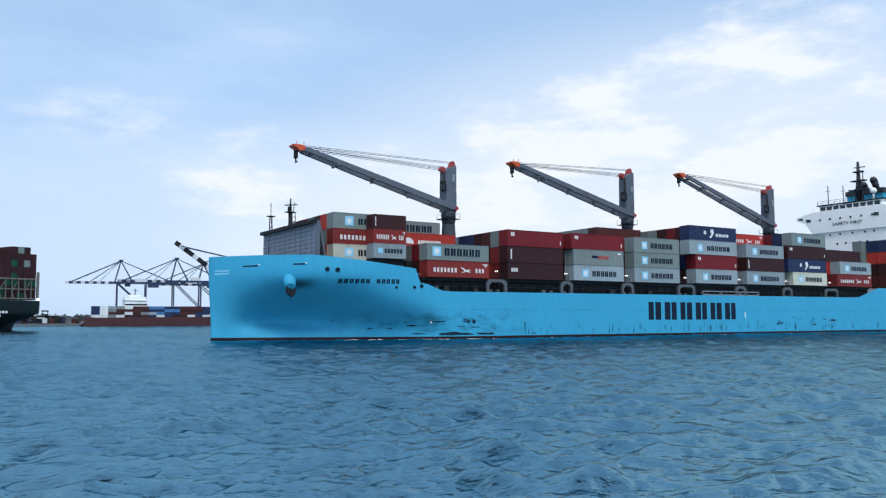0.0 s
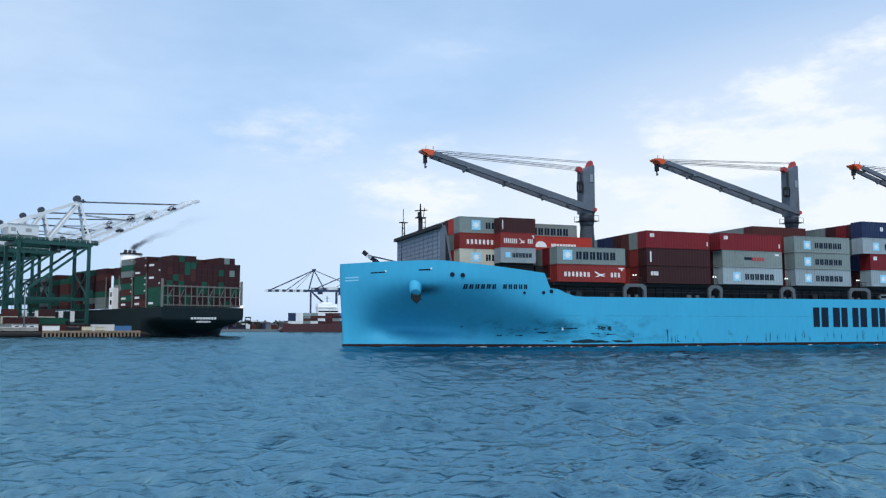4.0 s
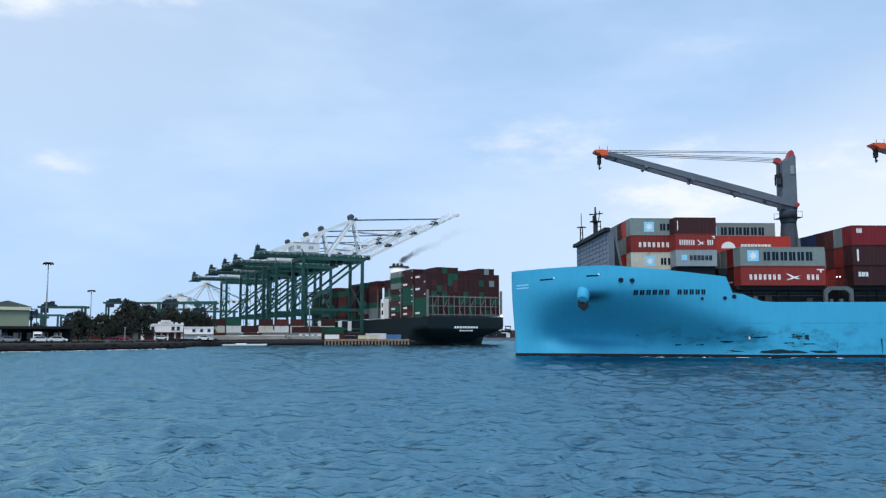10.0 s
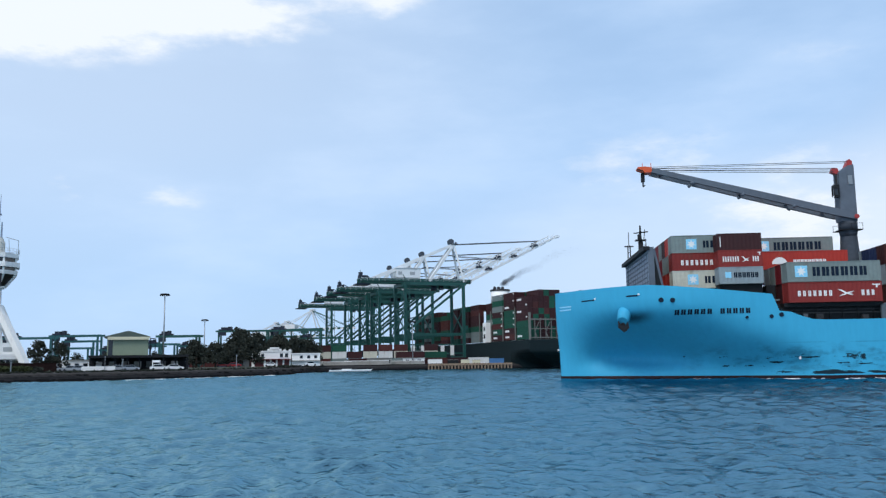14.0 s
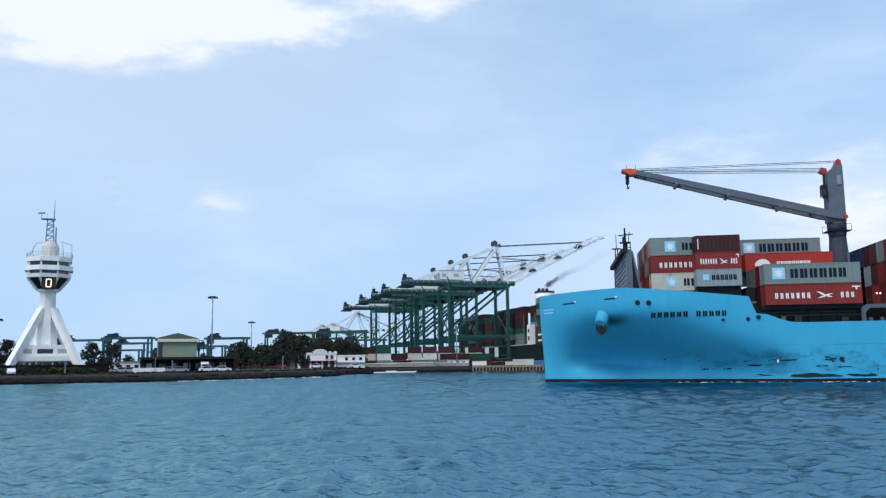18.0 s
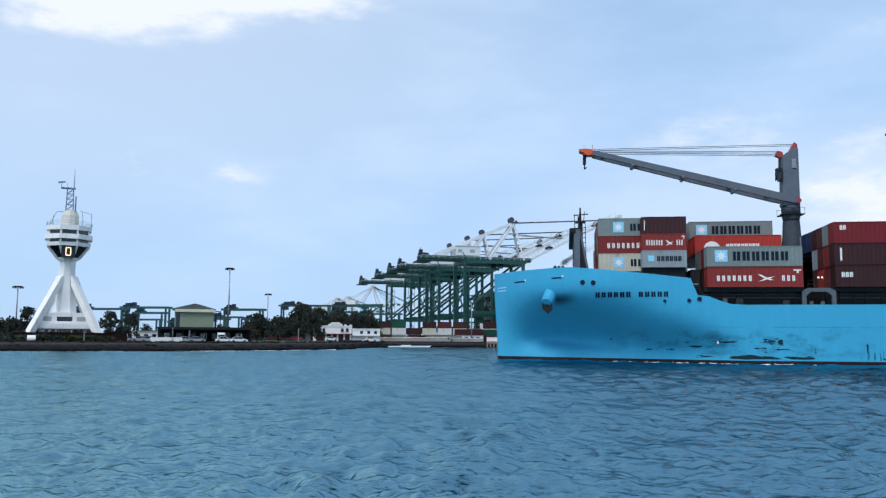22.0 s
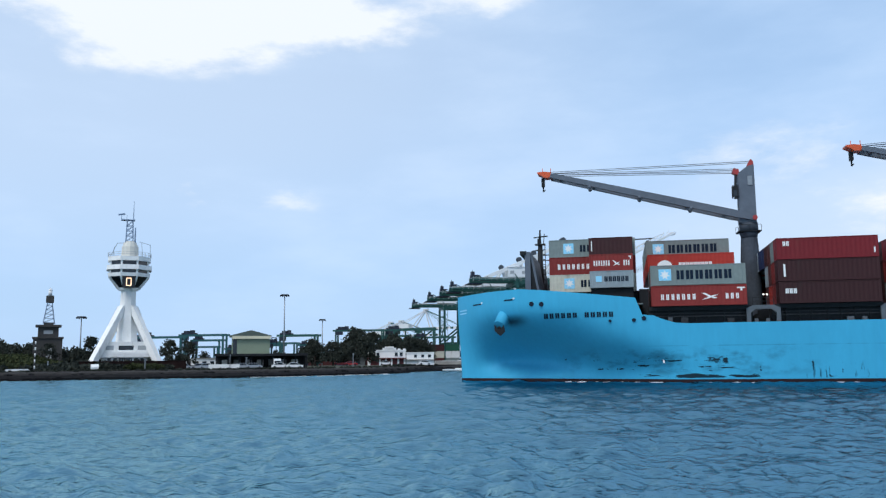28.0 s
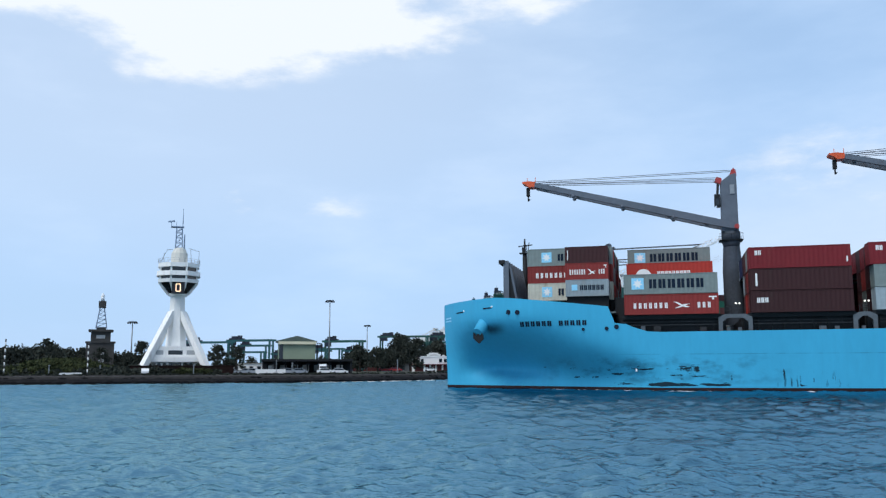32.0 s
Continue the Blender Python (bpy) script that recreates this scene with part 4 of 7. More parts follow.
    prism(bm, [(tx + 1.7, tz - 0.6), (tx + 1.6, tz + 0.2), (tx + 0.6, tz + 0.35), (tx - 0.5, tz + 0.3), (tx - 0.45, tz + 0.05), (tx + 0.2, tz - 0.25), (tx + 0.6, tz - 0.62)], c - 1.0, c + 1.0)
    for s in (0.3, 1.6):
        beam(bm, (tx + s, c - 0.5, tz + 0.2), (tx + s, c - 0.5, tz + 1.0), 0.08)
    part("jib_head", bm, ORANGE, col, "orange jib head")
    bm = bmesh.new()
    box(bm, tx + 0.1, tx + 0.6, c - 0.35, c + 0.35, tz - 1.9, tz - 0.55)
    beam(bm, (tx + 0.35, c, tz - 2.7), (tx + 0.35, c, tz - 1.9), 0.2)
    beam(bm, (tx + 0.35, c, tz - 2.7), (tx + 0.65, c, tz - 2.4), 0.16)
    part("hook_block", bm, DARKSTEEL, col)
    for k, (sx, sz) in enumerate(((x + 0.9, top + 0.1), (x - 1.3, top - 0.95), (x - 1.6, top - 1.4))):
        for dy in (-0.5, 0.5):
            quick("luffing_wire", CABLE, col, beams=[((tx + 1.4, c + dy, tz + 0.3 - 0.25 * k), (sx, c + dy, sz), 0.07)])
    bm = bmesh.new()
    box(bm, x - 1.6, x + 1.75, c - 1.5, c + 1.5, hinge - 2.1, hinge - 2.0)
    for y in (c - 1.45, c + 1.45):
        for dx in (-1.55, 0.1, 1.7):
            beam(bm, (x + dx, y, hinge - 2), (x + dx, y, hinge - 1.1), 0.05)
        beam(bm, (x - 1.55, y, hinge - 1.1), (x + 1.7, y, hinge - 1.1), 0.05)
    part("service_platform", bm, DARKSTEEL, col)


deck_crane(44.0, 17.3, 23.6, 32.15, (13.3, 31.95))
deck_crane(89.9, 17.3, 25.2, 35.05, (58.7, 33.5))
deck_crane(138.7, 18.0, 25.9, 35.55, (106.85, 35.75))


def forecastle():
    """Breakwater across the fore deck, mooring and signal masts, anchors, fairleads."""
    bm = bmesh.new()
    box(bm, 11.8, 11.98, 4.9, 26.9, 10.2, 18.15)
    part("breakwater", bm, PLATE_GREY, ship, "grey steel breakwater wall across the fore deck")
    bm = bmesh.new()
    for j in range(11):
        for i in range(24):
            y = 5.2 + 0.9 * i + (0.45 if j % 2 else 0)
            box(bm, 11.74, 11.8, y, y + 0.36, 10.6 + 0.66 * j, 10.82 + 0.66 * j)
    tagged(part("breakwater_stud", bm, CRANE_GREY, ship), kind="stuff")
    for y in (4.76, 26.9):
        quick("breakwater_end_plate", CRANE_GREY, ship, boxes=[(11.8, 12.6, y, y + 0.14, 10.2, 18.15)])
    for i in range(13):
        y = 5.1 + 21.6 * i / 12
        bm = bmesh.new()
        prism(bm, [(11.98, 10.2), (13.95, 10.2), (13.7, 12.2), (12.65, 17.9), (11.98, 18.1)], y - 0.06, y + 0.06)
        rib = part("breakwater_stiffener", bm, DARKSTEEL, ship)
        bm = bmesh.new()
        beam(bm, (13.95, y, 10.2), (13.7, y, 12.2), 0.16, 0.3)
        beam(bm, (13.7, y, 12.2), (12.65, y, 17.9), 0.16, 0.3)
        part("flange", bm, CRANE_GREY, rib)
    quick("breakwater_cap", DARKSTEEL, ship, boxes=[(11.15, 12.0, 4.6, 27.1, 17.7, 18.24)])
    for i in range(10):
        quick("breakwater_seam", CRANE_GREY, ship, boxes=[(11.76, 11.8, 6.0 + 2.2 * i, 6.1 + 2.2 * i, 10.2, 18.1)])
    bm = bmesh.new()
    tube(bm, (12.0, 17.5, 10.2), (12.0, 17.5, 21.0), 0.5, 0.36, 8)
    tube(bm, (12.0, 17.5, 21.0), (12.0, 17.5, 23.2), 0.2, 0.12, 8)
    for k in range(8):
        beam(bm, (12.45, 17.3, 14.5 + 0.8 * k), (12.85, 17.3, 14.5 + 0.8 * k), 0.1)
    beam(bm, (12.85, 17.3, 13.5), (12.75, 17.3, 21.0), 0.1)
    box(bm, 11.2, 12.8, 16.9, 18.1, 20.8, 20.95)
    beam(bm, (11.0, 17.5, 22.0), (13.2, 17.5, 22.2), 0.16)
    box(bm, 11.6, 12.1, 17.2, 17.8, 21.0, 21.8)
    beam(bm, (12.5, 17.5, 20.9), (12.7, 17.5, 22.6), 0.1)
    part("foremast", bm, DARKSTEEL, ship, m=Matrix.Translation((0.9, 0, 0)))
    bm = bmesh.new()
    for dx in (-0.4, 0.4):
        beam(bm, (11.2 + dx, 24.4, 10.2), (11.2 + dx * 0.4, 24.4, 21.0), 0.16)
    for k in range(6):
        beam(bm, (10.9, 24.4, 14.6 + k), (11.5, 24.4, 15.2 + k), 0.08)
    beam(bm, (11.2, 24.4, 20.9), (11.2, 24.4, 23.2), 0.1)
    box(bm, 10.5, 11.9, 24.0, 24.8, 20.8, 20.92)
    part("signal_mast", bm, DARKSTEEL, ship, m=Matrix.Translation((0.9, 0, 0)))
    # anchor housing and anchor, both bows
    for sg in (0, 1):
        def yy(v):
            return BEAM - v if sg else v
        bm = bmesh.new()
        y0 = skin_y(8.4, 9.2)
        tube(bm, (9.0, yy(y0 + 1.8), 10.2), (7.9, yy(y0 - 1.2), 7.75), 1.15, 0.8, 16)
        bol = part("anchor_bolster", bm, HULL_BLUE, ship, "light blue anchor bolster")
        bm = bmesh.new()
        tube(bm, (8.4, yy(y0), 8.3), (7.9, yy(y0 - 1.2), 7.2), 0.32, 0.32, 10)
        prism(bm, [(7.3, 7.0), (7.3, 7.9), (7.7, 7.35), (8.3, 7.3), (8.6, 7.9), (8.75, 6.9), (8.1, 6.3)], yy(y0 - 1.2) - 0.3, yy(y0 - 1.2) + 0.3)
        part("anchor", bm, DARKSTEEL, bol, "dark stockless anchor")
    for x, z, r in ((12.9, 10.55, 0.34), (14.3, 10.45, 0.34), (27.9, 8.15, 0.3), (26.6, 7.95, 0.26), (23.5, 7.9, 0.2)):
        bm = bmesh.new()
        y = skin_y(x, z)
        tube(bm, (x, y + 0.5, z), (x - 0.05, y - 0.1, z), r, r, 12)
        part("fairlead", bm, NAVYTXT, ship, "dark round fairlead opening")
    for x, z, w in ((3.0, 11.2, 1.6), (8.6, 11.35, 1.4)):
        bm = bmesh.new()
        y = skin_y(x, z) - 0.02
        y2 = skin_y(x + w, z) - 0.02
        vs = [bm.verts.new(p) for p in ((x, y - 0.05, z - 0.12), (x + w, y2 - 0.05, z - 0.1), (x + w, y2 - 0.05, z + 0.1), (x, y - 0.05, z + 0.08))]
        bm.faces.new(vs)
        slot = part("rail_opening", bm, NAVYTXT, ship)
        bm = bmesh.new()
        ball(bm, (x + w + 0.15, y2 - 0.1, z + 0.12), 0.16)
        part("deck_light", bm, WHITETXT, slot)
    bm = bmesh.new()
    for z in (10.15, 10.6):
        vs = []
        for x in (0.1, 0.5, 1.0, 1.6):
            y = skin_y(x, z) - 0.05
            vs.append((bm.verts.new((x, y, z - 0.1)), bm.verts.new((x, y, z + 0.1))))
        for p, q in zip(vs, vs[1:]):
            bm.faces.new((p[0], q[0], q[1], p[1]))
    part("stem_stripe", bm, LOGO_BLUE, ship, "pale worn stripe beside the stem")
    # painted name on the bow and the company mark amidships, as plain bars
    bm = bmesh.new()
    for i in range(12):
        if i == 6:
            continue
        for u0, u1, v0, v1 in strokes(i):
            x0, x1, z0, z1 = 14.55 + i * 0.80 + 0.62 * u0, 14.55 + i * 0.80 + 0.62 * u1, 8.45 + 0.68 * v0, 8.45 + 0.68 * v1
            vs = [bm.verts.new((x, skin_y(x, z) - 0.05, z)) for x, z in ((x0, z0), (x1, z0), (x1, z1), (x0, z1))]
            bm.faces.new(vs)
    tagged(part("bow_lettering", bm, NAVYTXT, ship, "dark blue name lettering as plain blocks"), kind="stuff")
    bm = bmesh.new()
    w = 26.0 / 6
    for i in range(6):
        for u0, u1, v0, v1 in strokes(i):
            box(bm, 77.8 + w * i + 3.75 * u0, 77.8 + w * i + 3.75 * u1, -0.03, 0.05, 2.75 + 3.35 * v0, 2.75 + 3.35 * v1)
    tagged(part("side_lettering", bm, NAVYTXT, ship, "large dark navy company mark as plain blocks"), kind="stuff")
    bm = bmesh.new()
    box(bm, 105.6, 105.85, -0.02, 0.05, 3.0, 4.3)
    part("draught_mark", bm, WHITETXT, ship)
    bm = bmesh.new()
    box(bm, 30.1, 30.3, side_y(30.2, 2.6) - 0.06, side_y(30.2, 2.6) + 0.1, 2.3, 3.05)
    part("draught_mark", bm, WHITETXT, ship)


forecastle()


def accommodation(m):
    """White house and bridge aft, seen over the stacks; m sets the whole of it on the hull."""
    before = set(ship.children)
    bm = bmesh.new()
    box(bm, 172, 186, 8, 28, 6.6, 31.0)
    body = part("deckhouse", bm, WHITE, ship, "white ship's house with portholes")
    bm = bmesh.new()
    prism(bm, [(0.5, 30.7), (0.5, 31.6), (8, 32.9), (28, 32.9), (33.2, 31.9), (33.2, 31.0), (30.6, 30.0), (28.6, 27.0), (7.4, 27.0), (5, 30.0)], 171.5, 183, "x")
    part("bridge_deck", bm, WHITE, ship)
    for y0, y1 in ((1.6, 7.9), (32.4, 28.1)):
        quick("wing_strut", WHITE, ship, beams=[((174, y0, 30.8), (174, y1, 25.2), 0.35), ((180, y0, 30.8), (180, y1, 25.2), 0.35)])
    for y0, y1 in ((0.7, 8.0), (28.0, 33.0)):
        bm = bmesh.new()
        for i in range(7):
            y = y0 + (y1 - y0) * i / 6
            z = 31.6 + 1.3 * min(1, (y - 0.5) / 7.5, (35.5 - y) / 7.5)
            beam(bm, (171.7, y, z), (171.7, y, z + 1.0), 0.07)
        part("wing_rail", bm, WHITE, ship)
    bm = bmesh.new()
    box(bm, 173, 182, 9, 27, 32.9, 34.6)
    part("wheelhouse", bm, WHITE, ship)
    for i in range(9):
        y = 9.6 + i * 1.95
        quick("bridge_window", GLASS, ship, boxes=[(172.93, 173.0, y, y + 1.5, 33.3, 34.3)])
    bm = bmesh.new()
    box(bm, 172.5, 183, 8.5, 27.5, 34.6, 34.9)
    for y in np.linspace(8.7, 27.3, 12):
        beam(bm, (172.6, y, 34.9), (172.6, y, 35.9), 0.07)
    for z in (35.4, 35.9):
        beam(bm, (172.6, 8.7, z), (172.6, 27.3, z), 0.07)
    part("bridge_roof", bm, DARKSTEEL, ship)
    for z, ys in ((30.6, (11, 14, 17, 20, 23, 26)), (26.3, (11, 13.5, 17, 20.5, 23.5, 26.5)), (23.7, (13, 15, 19, 21.5))):
        for y in ys:
            quick("porthole", GLASS, ship, tubes=[((171.4 if z > 29 else 171.95, y, z), (172.1, y, z), 0.3, 0.3, 10)])
    for wb in ((171.41, 171.47, 9.2, 10.6, 30.2, 31.1), (171.41, 171.47, 28.8, 30.2, 30.3, 31.1), (171.41, 171.47, 31.2, 32.6, 31.1, 31.6)):
        quick("house_window", GLASS, ship, boxes=[wb])
    face = Matrix(((0, 0, -1, 171.38), (-1, 0, 0, 18.0), (0, 1, 0, 28.7), (0, 0, 0, 1)))
    lettering("house_lettering", "SAFETY FIRST", 1.2, NAVYTXT, ship, face, "black SAFETY FIRST lettering", width=8.5)
    bm = bmesh.new()
    box(bm, 184, 196, 15, 25.5, 31, 38.0)
    fun = part("funnel", bm, HULL_BLUE, ship, "light blue funnel with black top")
    quick("funnel_top", BLACK, fun, boxes=[(183.7, 196.3, 14.7, 25.8, 38.0, 39.4)])
    bm = bmesh.new()
    for y, z in ((18.8, 42.0), (21.8, 41.0)):
        tube(bm, (188, y, 39.2), (186.5, y, z), 0.75, 0.95, 12)
        ball(bm, (186.2, y, z + 0.1), 1.0)
    part("exhaust_cowl", bm, BLACK, fun)
    bm = bmesh.new()
    tube(bm, (178.5, 18.5, 34.9), (178.5, 18.5, 46.5), 0.8, 0.35, 8)
    for dy in (-1.3, 1.3):
        beam(bm, (178.5, 18.5 + dy, 35), (178.5, 18.5 + dy * 0.4, 41), 0.3)
    for z, w in ((38.5, 2.6), (41.0, 2.0), (43.5, 1.2)):
        box(bm, 177.6, 179.4, 18.5 - w, 18.5 + w, z, z + 0.3)
    beam(bm, (178.4, 16.4, 44.8), (178.4, 19.5, 44.9), 0.25)
    beam(bm, (178.4, 17.2, 41), (178.4, 17.2, 44), 0.18)
    part("radar_mast", bm, BLACK, ship)
    for y, z in ((25.5, 40.5), (21.0, 40.0)):
        quick("whip_antenna", GALV, ship, beams=[((175, y, 34.9), (175, y, z), 0.2), ((175, y - 0.6, z - 1.6), (175, y + 0.6, z - 1.6), 0.15)])
    bm = bmesh.new()
    ball(bm, (176, 13.0, 37.5), 0.9)
    tube(bm, (176, 13.0, 34.9), (176, 13, 37), 0.25, 0.25, 8)
    part("satellite_dome", bm, WHITE, ship, "white satellite dome")
    for ob in set(ship.children) - before:
        ob.matrix_basis = m @ ob.matrix_basis


accommodation(Matrix.Translation((0.8, 0, -0.5)))


def bow_foam():
    """Broken white water where the side meets the sea."""
    rnd = random.Random(9)
    bm = bmesh.new()
    for q in range(70):
        x = rnd.uniform(17, 42) if q < 46 else rnd.uniform(42, 140)
        y = side_y(x, 0.0) - rnd.uniform(0.2, 2.6)
        w, d = rnd.uniform(0.2, 1.3), rnd.uniform(0.05, 0.25)
        n = 9
        c = Vector((x, y, LEVEL + 0.05))
        rim = [bm.verts.new(c + Vector((w * math.cos(2 * math.pi * i / n) * rnd.uniform(0.5, 1.3), d * math.sin(2 * math.pi * i / n) * rnd.uniform(0.5, 1.3), -0.1))) for i in range(n)]
        top = bm.verts.new(c + Vector((rnd.uniform(-0.2, 0.2) * w, 0, rnd.uniform(0.0, 0.04))))
        for i in range(n):
            bm.faces.new((rim[i], rim[(i + 1) % n], top)).smooth = True
    tagged(part("bow_foam", bm, FOAM, ship, "white foam along the waterline"), kind="stuff")


bow_foam()
# ---- near shore: signal tower ----
def facing(x, y, z=0.0):
    """A pose at a place on the shore whose -y side looks to the quay where the viewer stands."""
    return pose(x, y, z, 0, 0, math.degrees(math.atan2(-x, y)) * 1.0)


def ring(bm, n, r0, z0, r1, z1, turn=0.0, mat=0, cap=True):
    a = [bm.verts.new((r0 * math.cos(turn + 2 * math.pi * i / n), r0 * math.sin(turn + 2 * math.pi * i / n), z0)) for i in range(n)]
    b = [bm.verts.new((r1 * math.cos(turn + 2 * math.pi * i / n), r1 * math.sin(turn + 2 * math.pi * i / n), z1)) for i in range(n)]
    for i in range(n):
        bm.faces.new((a[i], a[(i + 1) % n], b[(i + 1) % n], b[i])).material_index = mat
    if cap:
        bm.faces.new(a[::-1]).material_index = mat
        bm.faces.new(b).material_index = mat


def signal_tower():
    t = tagged(empty("signal_tower", facing(-130.3, 205.0, 3.5) @ Matrix.Diagonal((0.957, 0.957, 0.957, 1))), "white concrete port signal tower on splayed legs, lit digit", "tower")
    oct_turn = math.pi / 8
    bm = bmesh.new()
    ring(bm, 8, 3.5, 2.0, 2.3, 14.0, oct_turn)
    ring(bm, 8, 2.3, 14.0, 2.16, 20.6, oct_turn)
    part("shaft", bm, TOWER_WHITE, t)
    for k in range(4):
        a = math.pi / 4 + k * math.pi / 2
        d, s = Vector((math.cos(a), math.sin(a), 0)), Vector((-math.sin(a), math.cos(a), 0))
        bm = bmesh.new()
        pr = [(13.3, -0.9), (11.3, -0.9), (2.4, 13.2), (2.1, 15.8), (2.6, 15.8)]
        hw = 1.25 if math.sin(a) > 0 else 0.85
        vs0 = [bm.verts.new(d * r + s * hw + Vector((0, 0, z))) for r, z in pr]
        vs1 = [bm.verts.new(d * r - s * hw + Vector((0, 0, z))) for r, z in pr]
        bm.faces.new(vs0)
        bm.faces.new(vs1[::-1])
        for i in range(5):
            bm.faces.new((vs0[i], vs1[i], vs1[(i + 1) % 5], vs0[(i + 1) % 5]))
        part("leg", bm, TOWER_WHITE, t)
    # two-storey base building between the legs
    bm = bmesh.new()
    box(bm, -5.9, 5.9, -5.4, 5.4, 2.6, 5.7)
    box(bm, -6.9, 6.9, -6.6, 6.6, 1.4, 2.8)
    box(bm, -6.2, 6.2, -5.2, 5.2, -1.2, 1.5)
    box(bm, -2.6, 2.6, -5.7, -5.4, 2.8, 3.3)
    base = part("base_building", bm, TOWER_WHITE, t)
    for x0, x1, mt in ((-5.2, -3.2, TOWER_SHADE), (-1.9, 1.9, GLASS), (3.0, 5.2, TOWER_SHADE)):
        quick("window", mt, base, boxes=[(x0, x1, -5.46, -5.38, 3.4, 4.6)])
    for x0, x1 in ((-5.0, -2.2), (-1.8, 1.8), (2.2, 5.0)):
        quick("doorway", GLASS, base, boxes=[(x0, x1, -5.27, -5.18, -1.0, 1.2)])
    for x in (-5.0, -3.5, -2.0, 2.0, 3.5, 5.0):
        quick("column", TOWER_WHITE, base, boxes=[(x - 0.28, x + 0.28, -5.75, -5.3, -1.2, 1.5)])
    for i in range(7):
        x = -1.8 + i * 0.6
        quick("mullion", TOWER_WHITE, base, boxes=[(x - 0.04, x + 0.04, -5.33, -5.2, -1.0, 1.2)])
    # head: flared underside with dark glazing and the digit board, then two galleries
    bm = bmesh.new()
    ring(bm, 8, 2.8, 20.2, 3.0, 20.9, oct_turn)
    ring(bm, 8, 5.9, 23.9, 6.1, 24.9, oct_turn)
    ring(bm, 8, 5.3, 24.9, 5.3, 25.8, oct_turn, 1)
    ring(bm, 8, 6.5, 25.8, 6.4, 27.1, oct_turn)
    ring(bm, 8, 5.3, 27.1, 5.3, 28.3, oct_turn, 1)
    ring(bm, 8, 6.1, 28.3, 6.1, 29.5, oct_turn)
    part("gallery", bm, [TOWER_WHITE, GLASS], t, "white stacked observation galleries with dark window bands")
    bm = bmesh.new()
    ring(bm, 8, 2.95, 20.9, 5.5, 23.9, oct_turn)
    part("flared_glazing", bm, GLASS, t, "dark glazed flare below the galleries")
    for k in range(8):
        a = oct_turn + k * math.pi / 4
        bm = bmesh.new()
        beam(bm, (3.0 * math.cos(a), 3.0 * math.sin(a), 20.7), (5.7 * math.cos(a), 5.7 * math.sin(a), 24.1), 0.5)
        beam(bm, (5.4 * math.cos(a), 5.4 * math.sin(a), 24.6), (5.4 * math.cos(a), 5.4 * math.sin(a), 28.6), 0.5)
        part("rib", bm, TOWER_WHITE, t)
    board = quick("digit_board", BLACK, t, boxes=[(-1.75, 1.75, -4.9, -3.0, 20.7, 23.9)], label="dark board with lit digit")
    quick("digit", DIGIT, board, boxes=[(-0.72, -0.46, -5.0, -4.9, 21.3, 23.3), (0.46, 0.72, -5.0, -4.9, 21.3, 23.3), (-0.56, 0.56, -5.0, -4.9, 23.2, 23.46), (-0.56, 0.56, -5.0, -4.9, 21.14, 21.4)], label="lit amber digit zero made of bars")
    bm = bmesh.new()
    n = 24
    for i in range(n):
        a0, a1 = 2 * math.pi * i / n, 2 * math.pi * (i + 1) / n
        p, q = (5.8 * math.cos(a0), 5.8 * math.sin(a0)), (5.8 * math.cos(a1), 5.8 * math.sin(a1))
        beam(bm, (*p, 29.5), (*p, 30.7), 0.07)
        for z in (30.1, 30.7):
            beam(bm, (*p, z), (*q, z), 0.06)
    part("railing", bm, GALV, t)
    for run in (((5.4, -2.0, 29.5), (5.4, -2.0, 33.2), (2.4, -1.8, 34.0)), ((-5.2, -2.0, 29.5), (-3.4, -2.0, 33.4), (-1.8, -1.6, 33.6)), ((3.4, -2.2, 29.5), (3.0, -2.2, 33.6)), ((-4.6, 1.0, 29.5), (-4.2, 1.0, 32.8))):
        bm = bmesh.new()
        for p, q in zip(run, run[1:]):
            beam(bm, p, q, 0.12)
        part("antenna_frame", bm, GALV, t)
    bm = bmesh.new()
    ring(bm, 12, 2.3, 29.5, 2.25, 32.6)
    ring(bm, 12, 2.25, 32.6, 1.5, 34.2)
    part("lantern_house", bm, material("pale_beige_render", (0.6, 0.58, 0.52), 0.7, vary=0.06), t)
    bm = bmesh.new()
    ox = -0.3
    for sx in (-0.95, 0.95):
        for sy in (-0.95, 0.95):
            beam(bm, (ox + sx, sy, 34.0), (ox + sx * 0.8, sy * 0.8, 40.4), 0.22)
    for k in range(4):
        z0 = 34.3 + 1.5 * k
        for sy in (-0.9, 0.9):
            beam(bm, (ox - 0.9, sy, z0), (ox + 0.9, sy, z0 + 1.45), 0.13)
            beam(bm, (ox - 0.9, sy, z0), (ox + 0.9, sy, z0), 0.13)
    box(bm, ox - 2.4, ox + 1.3, -1.0, 1.0, 40.3, 40.55)
    tube(bm, (ox + 0.9, 0, 40.4), (ox + 0.9, 0, 46.0), 0.14, 0.05, 6)
    beam(bm, (ox - 2.3, 0, 40.5), (ox - 2.3, 0, 42.2), 0.16)
    beam(bm, (ox - 3.2, 0, 41.9), (ox - 1.4, 0, 42.2), 0.4)
    beam(bm, (ox - 0.9, 0, 40.5), (ox - 0.9, 0, 42.0), 0.1)
    tube(bm, (ox + 1.5, -0.8, 33.5), (ox + 1.5, -0.8, 38.2), 0.24, 0.16, 6)
    part("lattice_mast", bm, MAST_BLUE, t, "blue-grey lattice antenna mast with radar")


signal_tower()


